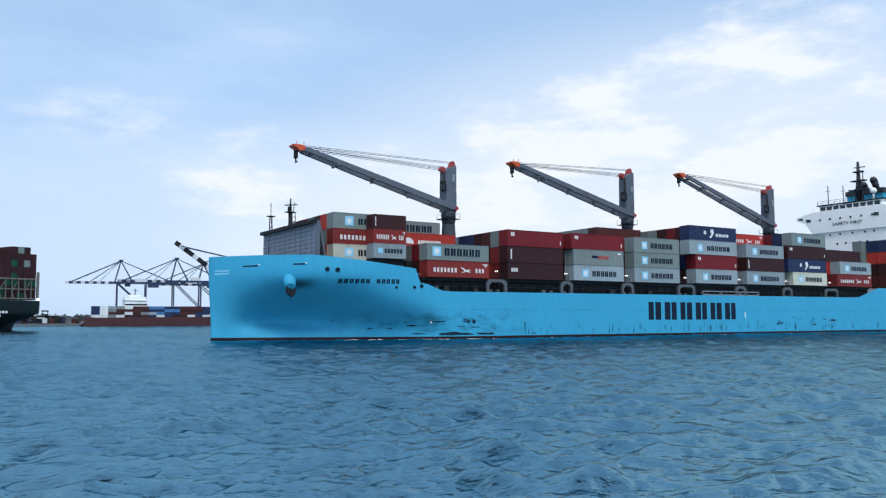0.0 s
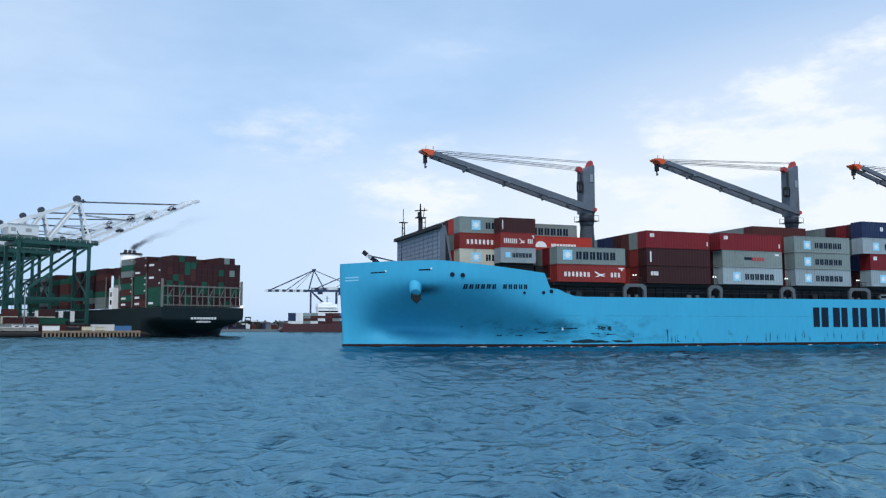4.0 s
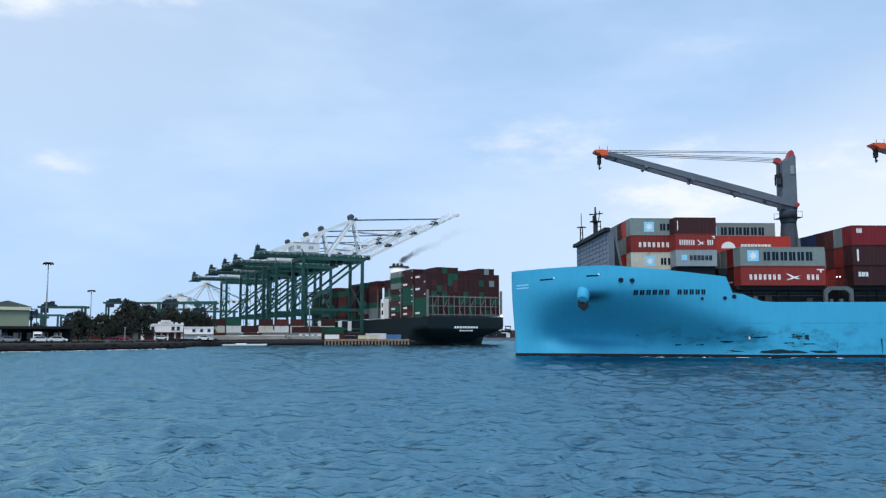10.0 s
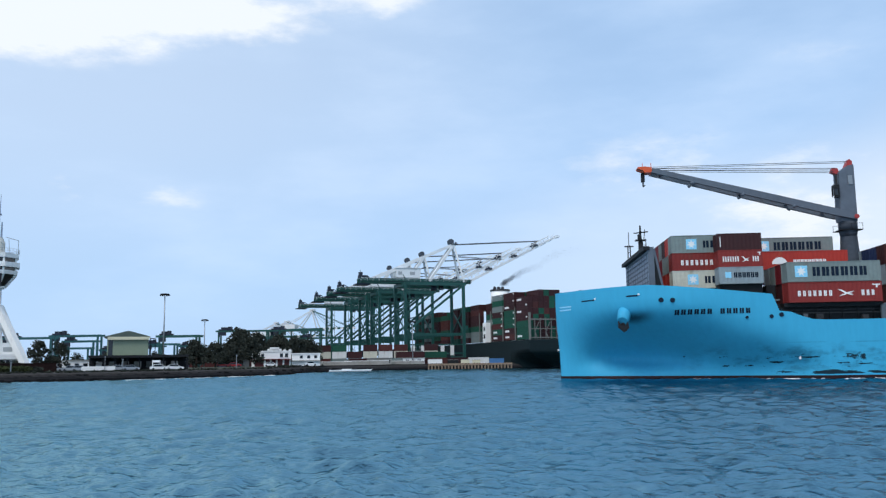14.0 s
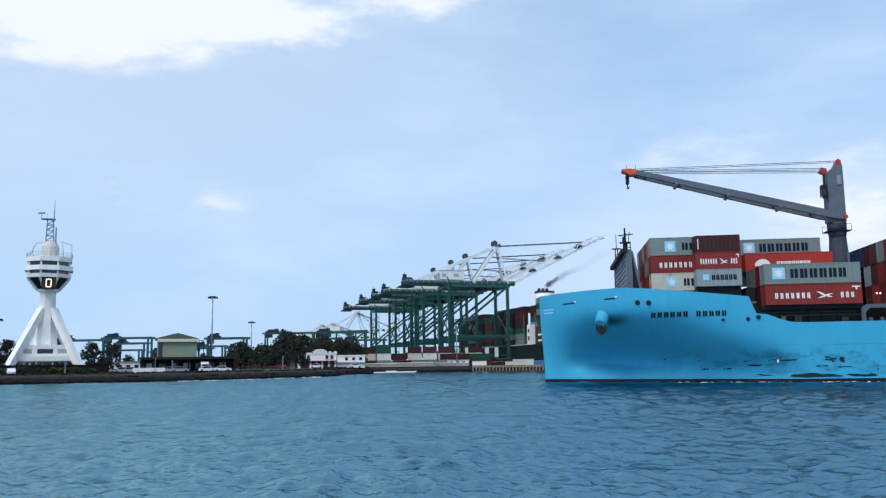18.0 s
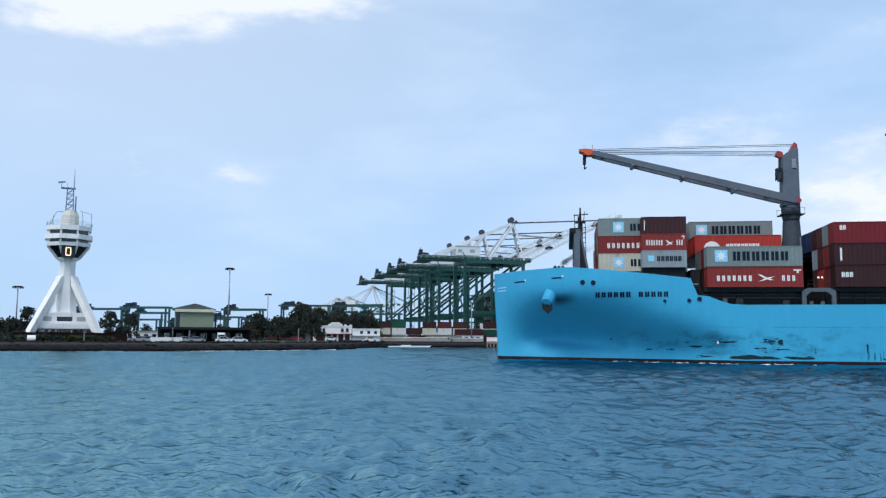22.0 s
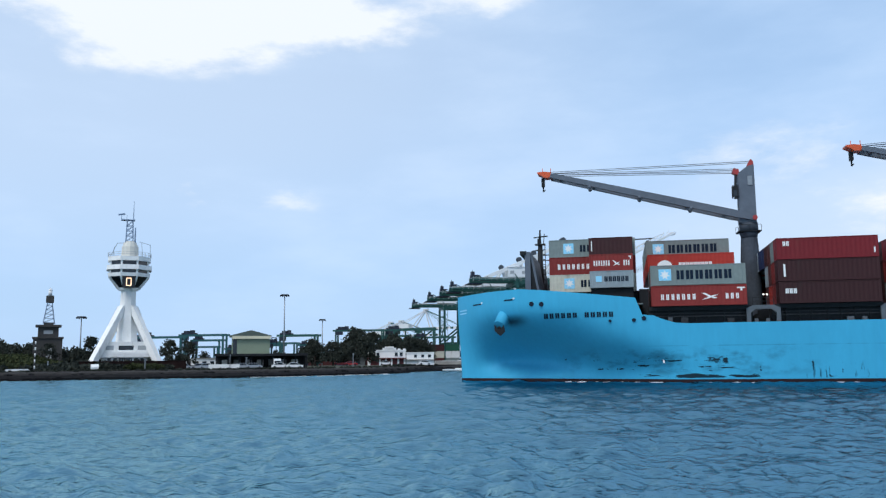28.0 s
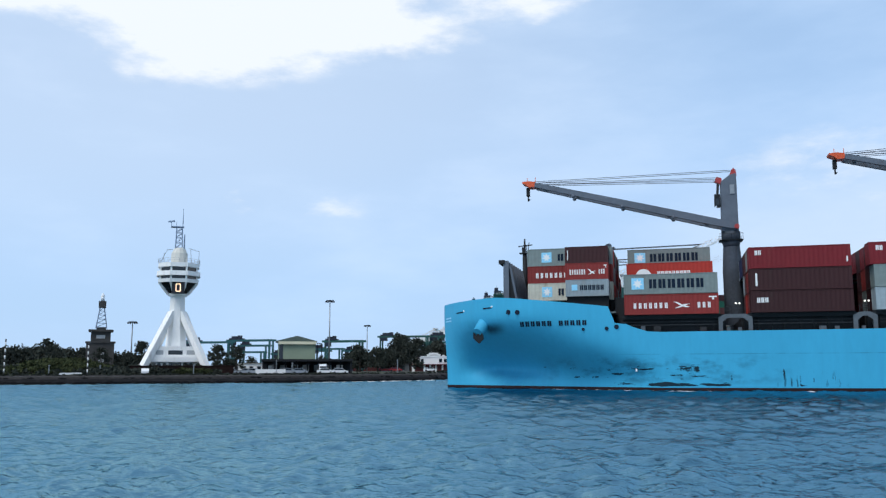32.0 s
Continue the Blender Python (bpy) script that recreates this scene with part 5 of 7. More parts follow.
def old_lighthouse():
    t = tagged(empty("old_beacon", facing(-161.8, 215.0, 4.0)), "dark old stone beacon house with white lattice light", "beacon")
    bm = bmesh.new()
    box(bm, -3.8, 3.8, -3.8, 3.8, -1.9, 7.0)
    box(bm, -4.1, 4.1, -4.1, 4.1, 6.6, 7.0)
    box(bm, -2.7, 2.7, -2.7, 2.7, 7.0, 10.4)
    box(bm, -3.4, 3.4, -3.4, 3.4, 9.9, 10.5)
    box(bm, -1.3, 1.3, -1.3, 1.3, 10.5, 11.2)
    body = part("stone_house", bm, STONE, t)
    quick("doorway", TOWER_SHADE, body, boxes=[(-0.3, 1.1, -3.86, -3.78, 0.2, 3.8)])
    quick("window", TOWER_SHADE, body, boxes=[(-1.2, 1.2, -2.76, -2.68, 7.9, 8.9)])
    bm = bmesh.new()
    for sx in (-1, 1):
        for sy in (-1, 1):
            beam(bm, (1.5 * sx, 1.5 * sy, 11.0), (0.55 * sx, 0.55 * sy, 17.4), 0.2)
    for k in range(5):
        z, r = 11.3 + 1.2 * k, 1.45 - 0.18 * k
        for sy in (-1, 1):
            beam(bm, (-r, sy * r, z), (r - 0.1, sy * r, z + 1.2), 0.09)
            beam(bm, (-r, sy * r, z), (r, sy * r, z), 0.09)
    part("lattice", bm, MAST_BLUE, t)
    bm = bmesh.new()
    box(bm, -1.05, 1.05, -1.05, 1.05, 17.0, 19.0)
    part("daymark", bm, STONE, t, "dark square daymark below the lamp")
    bm = bmesh.new()
    tube(bm, (0, 0, 19.0), (0, 0, 20.6), 0.55, 0.5, 10)
    ring(bm, 10, 0.6, 20.6, 0.1, 21.4)
    part("lamp_housing", bm, STS_WHITE, t)


old_lighthouse()


def street_lamp(x, y, z0, z1, name="mast_lamp"):
    t = tagged(empty(name, facing(x, y, z0)), "tall grey high-mast floodlight on the quay", "lamp", "high-mast lights")
    h = z1 - z0
    quick("pole", GALV, t, tubes=[((0, 0, 0), (0, 0, h), 0.28, 0.14, 8)])
    bm = bmesh.new()
    tube(bm, (0, 0, h - 0.5), (0, 0, h - 0.1), 1.3, 1.3, 12)
    for i in range(6):
        a = i * math.pi / 3
        box(bm, 1.3 * math.cos(a) - 0.25, 1.3 * math.cos(a) + 0.25, 1.3 * math.sin(a) - 0.25, 1.3 * math.sin(a) + 0.25, h - 0.8, h - 0.3)
    part("lamp_ring", bm, DARKSTEEL, t)


street_lamp(-161.8, 230, 2.0, 17.9)
street_lamp(-108.0, 260, 2.0, 25.6)
street_lamp(-127.6, 350, 2.0, 22.2)
street_lamp(-39.0, 352, 2.0, 20.0)


def striped_pole(x, y, z1):
    t = tagged(empty("striped_mark", facing(x, y, NEAR_Z - 0.1)), "black and white banded navigation pole", "pole", "banded poles")
    n = 11
    h = (z1 - NEAR_Z + 0.1) / n
    for i in range(n):
        quick("band", WHITETXT if i % 2 else BLACK, t, tubes=[((0, 0, i * h), (0, 0, (i + 1) * h), 0.15, 0.15, 8)])


striped_pole(-128.0, 166, 9.0)
striped_pole(-149.0, 164, 10.0)


def post(x, y, h):
    t = tagged(empty("shore_post", facing(x, y, NEAR_Z if y < 234 else 2.0)), "thin pale post at the waterside", "post", "waterside posts")
    quick("shaft", GALV, t, boxes=[(-0.12, 0.12, -0.12, 0.12, 0, h), (-0.2, 0.2, -0.2, 0.2, h - 0.25, h)])


for px, py, ph in ((-145.0, 174, 2.3), (-131.0, 174.5, 2.3), (-106.0, 174.5, 2.3), (-88.5, 190, 2.8), (-72.0, 222, 3.8)):
    post(px, py, ph)


# ---- plants ----
def leaf_cloud(bm, c, r, n, rnd, size=0.5, squash=0.8):
    """Many small tilted leaf clumps on and in a lumpy volume."""
    for _ in range(n):
        a, e = rnd.uniform(0, 2 * math.pi), math.asin(rnd.uniform(-0.75, 1))
        k = r * rnd.uniform(0.3, 1.15)
        p = Vector((c[0] + k * math.cos(a) * math.cos(e), c[1] + k * math.sin(a) * math.cos(e), c[2] + k * squash * math.sin(e)))
        q = Euler((rnd.uniform(0, 3), rnd.uniform(0, 3), rnd.uniform(0, 6))).to_matrix()
        s = size * rnd.uniform(0.6, 1.5)
        vs = [bm.verts.new(p + q @ Vector(v) * s) for v in ((-1, -0.5, 0), (0.2, -0.9, 0.25), (1, 0.1, 0), (0.3, 0.9, -0.2), (-0.7, 0.6, 0.2))]
        bm.faces.new(vs)


def crown_mesh(lobes, seed, size, mat, count):
    rnd = random.Random(seed)
    bm = bmesh.new()
    for c, r in lobes:
        leaf_cloud(bm, c, r, int(count * r * r), rnd, size)
    return mesh_of(bm, "crown", mat)


def tree(x, y, z, height, spread, seed, mat=None, label="dark green broadleaf tree on the shore"):
    rnd = random.Random(seed)
    t = tagged(empty("tree", pose(x, y, z)), label, "tree")
    bm = bmesh.new()
    th = height * 0.4
    tube(bm, (0, 0, -0.3), (0.1, 0, th), spread * 0.07 + 0.1, spread * 0.04 + 0.05, 7)
    lobes = []
    for i in range(13):
        a = 2.4 * i + rnd.uniform(-0.4, 0.4)
        f = i / 12
        k = spread * rnd.uniform(0.45, 1.0) * (1.05 - 0.75 * f * f)
        p = (k * math.cos(a), k * math.sin(a), height * (0.22 + 0.68 * f) + rnd.uniform(-0.4, 0.4))
        if i % 2 == 0:
            tube(bm, (0.05, 0, min(th, p[2]) * 0.8), p, spread * 0.03 + 0.04, 0.04, 5)
        lobes.append((p, spread * rnd.uniform(0.3, 0.58)))
    lobes.append(((rnd.uniform(-0.3, 0.3) * spread, 0, height * 0.88), spread * 0.34))
    part("trunk", bm, BARK, t)
    part("crown", crown_mesh(lobes, seed + 50, 0.12 + 0.035 * spread, mat or LEAF, 52 if spread < 4 else 34), None, t)


def plant(rows, seed):
    for i, (x, y, h, s) in enumerate(rows):
        bank = y <= 236 and x <= -130
        tree(x, y, 2.4 if bank else 2.0, h + (0.8 if bank else 0), s, seed + i)


# behind the harbour house and along the road
plant(((-98, 306, 14.0, 5.2), (-93, 312, 12.5, 5.0), (-104, 318, 10.5, 5.0), (-87, 322, 11.5, 5.5), (-80, 318, 10.8, 5.0), (-77, 326, 10.2, 4.6), (-110, 330, 9.0, 5.0), (-117, 312, 9.0, 4.2), (-95, 254, 8.0, 3.4), (-90, 257, 7.4, 3.2), (-99, 262, 7.0, 3.2), (-86, 262, 6.4, 3.0), (-83, 268, 9.5, 3.8), (-104, 268, 6.0, 3.0)), 100)
# round the signal tower
plant(((-137.5, 240, 8.6, 3.1), (-132.0, 242, 8.4, 2.6), (-124, 262, 7.4, 3.0), (-162, 236, 8.6, 3.4), (-143.5, 226, 5.8, 3.2), (-149, 222, 4.2, 2.6), (-152, 226, 4.6, 3.0), (-158, 240, 4.4, 3.0), (-160, 226, 4.6, 4.0), (-150, 212, 3.6, 3.0)), 130)
# the wooded bank west of the beacon
plant(((-171, 226, 6.4, 4.0), (-180, 232, 6.2, 4.2), (-188, 226, 8.4, 4.4), (-197, 232, 6.4, 4.8), (-206, 236, 6.2, 5.0), (-176, 240, 5.8, 4.4), (-168, 208, 4.8, 4.6), (-176, 210, 5.2, 4.8), (-185, 208, 5.4, 5.0), (-194, 212, 5.6, 5.2), (-204, 214, 5.6, 5.4), (-214, 216, 6.4, 5.6), (-224, 222, 7.4, 6.0)), 160)
# low growth under the yard gantries
plant([(-149 + 6.2 * i, 268 + 5 * (i % 3), 4.2 + 0.7 * (i % 2), 2.3) for i in range(7)], 190)
tree(-155.0, 206.5, 2.5, 6.7, 2.3, 171, None, "round dark bush-like tree before the old beacon")


def along_shore(s):
    """A place on the waterside line, s from 0 at the west to 1 at the annex."""
    pts = SHORE[1:13]
    ds = [math.hypot(b[0] - a[0], b[1] - a[1]) for a, b in zip(pts, pts[1:])]
    d = s * sum(ds)
    for (a, b), l in zip(zip(pts, pts[1:]), ds):
        if d <= l:
            return a[0] + (b[0] - a[0]) * d / l, a[1] + (b[1] - a[1]) * d / l
        d -= l
    return pts[-1]


def bushes():
    rnd = random.Random(4)
    bm = bmesh.new()
    for _ in range(430):
        x = rnd.uniform(-168, -138)
        y = rnd.uniform(176, 198)
        e = max(0.0, 1 - ((x + 152.5) / 12.0) ** 2) ** 0.5
        f = max(0.0, 1 - ((y - 188) / 12.0) ** 2) ** 0.5
        top = 1.8 + 3.9 * e * f
        leaf_cloud(bm, (x, y, top - 0.7), rnd.uniform(0.9, 1.5), 30, rnd, 0.3, 0.7)
    for x, y, r in ((-112, 181, 1.3), (-110, 181.5, 1.5), (-107.5, 182, 1.2), (-114.5, 182, 1.0)):
        for _ in range(10):
            leaf_cloud(bm, (x + rnd.uniform(-1, 1), y + rnd.uniform(-0.6, 0.6), 1.9 + rnd.uniform(0, 0.8)), 0.6 * r, 26, rnd, 0.22, 0.7)
    tagged(new("shrub_bank", mesh_of(bm, "shrub_bank", BUSH)), "rounded olive green shrubs on the shore bank", "shrubs", kind="stuff")
    bm = bmesh.new()
    for _ in range(900):
        x = rnd.uniform(-225, -121)
        y = rnd.uniform(170, 204) - 0.1 * (x + 130)
        if -170 < x < -138 and y > 172 and rnd.random() < 0.75:
            continue
        z = 1.8 + 0.05 * max(0, y - 172)
        leaf_cloud(bm, (x, y, z + 0.2), rnd.uniform(0.7, 1.5), 22, rnd, 0.34, 0.7)
    for _ in range(520):
        x, y = along_shore(rnd.uniform(0.36, 0.97))
        k = rnd.uniform(4.8, 11 if y < 190 else 16)
        leaf_cloud(bm, (x - 0.44 * k, y + 0.9 * k, (NEAR_Z if y + k < 240 else 2.0) - 0.05), rnd.uniform(0.2, 0.42), 18, rnd, 0.24, 0.7)
    for _ in range(200):
        x, y = rnd.uniform(-133, -106), rnd.uniform(183, 189)
        leaf_cloud(bm, (x, y, 1.8 + 0.8 * rnd.random()), rnd.uniform(0.4, 0.8), 22, rnd, 0.26, 0.7)
    tagged(new("hedge_scrub", mesh_of(bm, "hedge_scrub", LEAF)), "low dark scrub along the seawall and bank", "scrub", kind="stuff")


bushes()


def mound():
    bm = bmesh.new()
    pts = [(-230, 172), (-150, 176), (-116, 182), (-108, 192), (-112, 225), (-150, 246), (-240, 246)]
    lo = [bm.verts.new((x, y, NEAR_Z - 0.1)) for x, y in pts]
    cx, cy = -160, 208
    hi = [bm.verts.new((cx + (x - cx) * 0.86, cy + (y - cy) * 0.72, 2.65)) for x, y in pts]
    for i in range(len(pts)):
        k = (i + 1) % len(pts)
        bm.faces.new((lo[i], lo[k], hi[k], hi[i]))
    bm.faces.new(hi)
    tagged(new("bank", mesh_of(bm, "bank", DARK_SOIL)), "low grassy bank below the signal tower", "bank", kind="structure")


mound()


# ---- buildings and yard ----
def wall_strip(name, x, y, z, w, h, d, mat, label, category="wall"):
    t = tagged(empty(name, facing(x, y, z)), label, category)
    quick("body", mat, t, boxes=[(-w / 2, w / 2, -d / 2, d / 2, 0, h)])
    quick("coping", mat, t, boxes=[(-w / 2 - 0.1, w / 2 + 0.1, -d / 2 - 0.1, d / 2 + 0.1, h, h + 0.15)])
    return t


wall_strip("retaining_wall", -118.5, 190, 1.55, 25, 2.1, 0.6, material("dark_red_brick", (0.02, 0.011, 0.010), 0.9, vary=0.4, scale=4, spec=0.1), "dark red brick retaining wall beside the tower")


def green_building():
    t = tagged(empty("workshop", facing(-98.9, 215.0, 5.4)), "green clad workshop with low pitched roof on a raised deck", "building")
    bm = bmesh.new()
    box(bm, -5.0, 5.0, -4, 4, 0, 4.7)
    box(bm, -3.6, 4.9, -4.12, -4.0, 0.0, 4.1)
    wall = part("wall", bm, GREEN_WALL, t)
    quick("open_bay", GLASS, wall, boxes=[(-4.7, -3.65, -4.06, -3.99, 0.1, 4.0)])
    quick("fascia", CREAM_TRIM, t, boxes=[(-4.9, 5.2, -4.8, -4.62, 4.1, 4.85)], label="pale cream fascia under the eaves")
    bm = bmesh.new()
    prism(bm, [(-5.7, 4.7), (5.4, 4.7), (5.4, 4.95), (0.3, 6.35), (-0.2, 6.35), (-5.7, 4.95)], -4.6, 4.6)
    part("roof", bm, GREEN_ROOF, t)
    quick("side_frame", DARKSTEEL, t, boxes=[(5.4, 5.6, -3, -2.8, 0, 4.6), (6.6, 6.8, -3, -2.8, 0, 4.4), (5.4, 6.8, -3, -2.8, 4.3, 4.5)])
    d = tagged(empty("raised_deck", facing(-96.5, 213.0, 2.0)), "dark open shed deck below the green workshop", "shed")
    quick("slab", DARKSTEEL, d, boxes=[(-10.5, 13.5, -6, 6, 2.9, 3.4)])
    quick("back_wall", DARKSTEEL, d, boxes=[(-10.5, 13.5, 4.5, 5, -0.5, 2.9)])
    for i in range(9):
        quick("column", DARKSTEEL, d, boxes=[(-10.2 + 2.9 * i, -9.8 + 2.9 * i, -5.6, -5.2, -0.5, 2.9)])
    quick("parapet", DARKSTEEL, d, boxes=[(-10.5, 13.5, -6.15, -6.0, 2.9, 3.5)])
    for i in range(7):
        quick("wall_panel", HOUSE_WHITE if i % 3 == 0 else TOWER_SHADE, d, boxes=[(-9 + 3.1 * i, -7.2 + 3.1 * i, 4.3, 4.5, 0.4, 2.0)])


green_building()


def white_house():
    t = tagged(empty("harbour_house", facing(-80.6, 290.0, 2.0)), "white two-storey harbour house with stepped parapet and red band", "house")
    bm = bmesh.new()
    box(bm, -7.6, 5.7, -4, 4, 0, 5.2)
    box(bm, -7.8, 5.9, -4.2, -3.9, 5.0, 5.35)
    box(bm, -1.6, 1.6, -4.1, -3.8, 5.2, 6.5)
    box(bm, -2.4, 2.4, -4.1, -3.8, 5.2, 6.0)
    box(bm, 3.0, 3.9, -4.1, -3.8, 5.2, 5.75)
    box(bm, 4.8, 5.7, -4.1, -3.8, 5.2, 5.75)
    part("wall", bm, HOUSE_WHITE, t)
    for x in (-6.0, -4.0, 2.4, 4.1):
        w = quick("window", GLASS, t, boxes=[(x - 0.5, x + 0.5, -4.08, -3.98, 3.2, 4.4)])
        quick("window_sill", CONCRETE, w, boxes=[(x - 0.6, x + 0.6, -4.2, -4.0, 3.08, 3.2)])
    quick("canopy", RED_BAND, t, boxes=[(-7.7, 5.8, -5.4, -4.0, 2.25, 2.55)], label="dark red canopy")
    quick("shopfront", RED_BAND, t, boxes=[(-6.8, 5.5, -4.1, -4.0, 0, 2.25)])
    for x in (-6.9, -3.2, -1.2, 0.8, 3.1, 5.3):
        quick("pillar", HOUSE_WHITE, t, boxes=[(x - 0.3, x + 0.3, -4.4, -4.0, 0, 2.25)])
    t = tagged(empty("harbour_annex", facing(-70.0, 292.0, 2.0)), "plain white flat-roofed annex beside the house", "house")
    quick("wall", HOUSE_WHITE, t, boxes=[(-4.7, 4.9, -3.5, 3.5, 0, 4.3), (-4.9, 5.1, -3.7, 3.7, 4.1, 4.4)])
    for x in (-1.5, 1.0, 3.4):
        quick("window", GLASS, t, boxes=[(x - 0.5, x + 0.5, -3.58, -3.48, 2.6, 3.6)])
    quick("ledge", CONCRETE, t, boxes=[(-4.8, 5.0, -4.3, -3.5, 1.7, 1.95)])


white_house()


def car(x, y, turn, mat, label, kind="car"):
    t = tagged(empty(kind, pose(x, y, (NEAR_Z if y < 234 else 2.0) + 0.02, 0, 0, turn)), label, kind, "parked vehicles")
    bm = bmesh.new()
    prism(bm, [(-2.1, 0.3), (2.1, 0.3), (2.15, 0.75), (1.3, 0.9), (0.6, 1.45), (-1.0, 1.45), (-1.8, 0.95), (-2.15, 0.85)], -0.85, 0.85)
    part("body", bm, mat, t)
    bm = bmesh.new()
    prism(bm, [(1.15, 0.92), (0.55, 1.38), (-0.95, 1.38), (-1.6, 0.95)], -0.87, 0.87)
    part("glazing", bm, GLASS, t)
    for wx in (-1.3, 1.35):
        for sy in (-0.75, 0.75):
            bm = bmesh.new()
            tube(bm, (wx, sy - 0.12, 0.32), (wx, sy + 0.12, 0.32), 0.32, 0.32, 10)
            part("wheel", bm, BLACK, t)


CARPAINT = material("white_car_paint", (0.75, 0.76, 0.77), 0.25, vary=0.03)
CARGREY = material("silver_car_paint", (0.35, 0.37, 0.4), 0.3, metal=0.4, vary=0.05)
REDPAINT = material("red_car_paint", (0.33, 0.02, 0.02), 0.3, vary=0.05)
for cx, cy, ct, cm, cl in ((-83.6, 199, 24, CARPAINT, "white parked saloon car"), (-79.6, 198.6, 24, CARPAINT, "white parked hatchback car"), (-90.6, 199, 24, CARGREY, "silver parked car on the shore road"),
                           (-111.0, 201, 30, CARGREY, "silver parked car below the tower"), (-107.2, 202, 200, CARGREY, "grey parked car below the tower"), (-103.8, 200, 24, CARGREY, "grey parked estate car beside the barrier"),
                           (-74, 262, 16, CARPAINT, "white parked car before the house"),
                           (-66.3, 284, 20, CARPAINT, "white parked car by the annex"), (-88.5, 259, 20, REDPAINT, "red parked car by the road"), (-85.0, 260, 20, REDPAINT, "red parked van-like car by the road")):
    car(cx, cy, ct, cm, cl)


def van(x, y, turn, label="white box van by the shrubs"):
    t = tagged(empty("van", pose(x, y, NEAR_Z + 0.02, 0, 0, turn)), label, "van", "parked vehicles")
    bm = bmesh.new()
    box(bm, -2.2, 1.0, -0.95, 0.95, 0.4, 2.5)
    prism(bm, [(1.0, 0.4), (2.3, 0.4), (2.3, 1.2), (1.7, 2.1), (1.0, 2.1)], -0.9, 0.9)
    part("body", bm, CARPAINT, t)
    quick("windscreen", GLASS, t, boxes=[(1.75, 2.2, -0.8, 0.8, 1.25, 1.95)])
    for wx in (-1.4, 1.5):
        for sy in (-0.85, 0.85):
            bm = bmesh.new()
            tube(bm, (wx, sy - 0.14, 0.4), (wx, sy + 0.14, 0.4), 0.4, 0.4, 10)
            part("wheel", bm, BLACK, t)


car(-118.4, 174, 304, CARPAINT, "white parked car among the bank shrubs")
car(-94.2, 200, 24, CARGREY, "pale parked car at the barrier")
van(-87.3, 206, 294, "white box van parked among the cars")


def low_barrier(x, y, w, h):
    t = tagged(empty("white_barrier", facing(x, y, NEAR_Z)), "long low white barrier wall by the road", "barrier")
    quick("panel", HOUSE_WHITE, t, boxes=[(-w / 2, w / 2, -0.15, 0.15, 0, h)])
    quick("post", GALV, t, boxes=[(w * 0.18, w * 0.18 + 0.15, -0.3, -0.15, 0, 3.6)])


low_barrier(-96.0, 193.5, 7.4, 1.2)


def boat():
    t = tagged(empty("work_boat", facing(-134.0, 168, NEAR_Z)), "upturned white dinghy on the bank", "boat")
    bm = bmesh.new()
    prism(bm, [(-2.6, 0.0), (2.6, 0.25), (2.2, 0.55), (-2.2, 0.5)], -0.8, 0.8)
    part("hull", bm, CARPAINT, t)


boat()


def moored_launch():
    t = tagged(empty("launch", facing(-54.0, 291, LEVEL + 0.05)), "low white launch moored at the quay", "boat")
    bm = bmesh.new()
    prism(bm, [(-7.4, 0.1), (6.8, 0.1), (7.6, 0.75), (-7.4, 0.6)], -1.2, 1.2)
    part("hull", bm, CARPAINT, t)
    quick("cabin", HOUSE_WHITE, t, boxes=[(-3, 0.5, -0.9, 0.9, 0.6, 0.95)])
    quick("rubbing_strake", BLACK, t, boxes=[(-7.5, 7.0, -1.25, 1.25, 0.2, 0.3)])


moored_launch()


def yard_gantry(x, y, z, span, height, turn, mat=None):
    """Rubber-tyred yard gantry: two portal frames, twin girders, trolley."""
    t = tagged(empty("yard_gantry", pose(x, y, z, 0, 0, turn)), "green rubber-tyred yard gantry crane", "gantry crane", "yard gantries")
    m = mat or TEAL
    for sx in (-1, 1):
        for sy in (-1, 1):
            quick("leg", m, t, boxes=[(sx * span / 2 - 0.38, sx * span / 2 + 0.38, sy * 1.9 - 0.3, sy * 1.9 + 0.3, 0, height)])
        quick("sill_beam", m, t, boxes=[(sx * span / 2 - 0.5, sx * span / 2 + 0.5, -4.5, 4.5, 0.7, 1.7)])
    for sy in (-1, 1):
        quick("girder", m, t, boxes=[(-span / 2 - 1.5, span / 2 + 1.5, sy * 1.9 - 0.3, sy * 1.9 + 0.3, height, height + 0.85)])
    tr = quick("trolley", TROLLEY, t, boxes=[(-span * 0.5, -span * 0.22, -2.4, 2.4, height + 0.85, height + 1.5), (-span * 0.46, -span * 0.34, -1.6, 1.6, height + 1.5, height + 2.4), (-span * 0.32, -span * 0.25, -1, 1, height + 1.5, height + 2.7)])
    quick("trolley_cab", TROLLEY, tr, boxes=[(-span * 0.5, -span * 0.36, -2.4, -0.6, height - 1.7, height + 0.0)])
    quick("power_unit", TROLLEY, t, boxes=[(span / 2 - 2.0, span / 2 - 0.5, -2.4, 2.4, 1.7, 4.2)])
    quick("ladder", m, t, boxes=[(-span / 2 - 0.9, -span / 2 - 0.8, -0.3, 0.3, 1, height)])


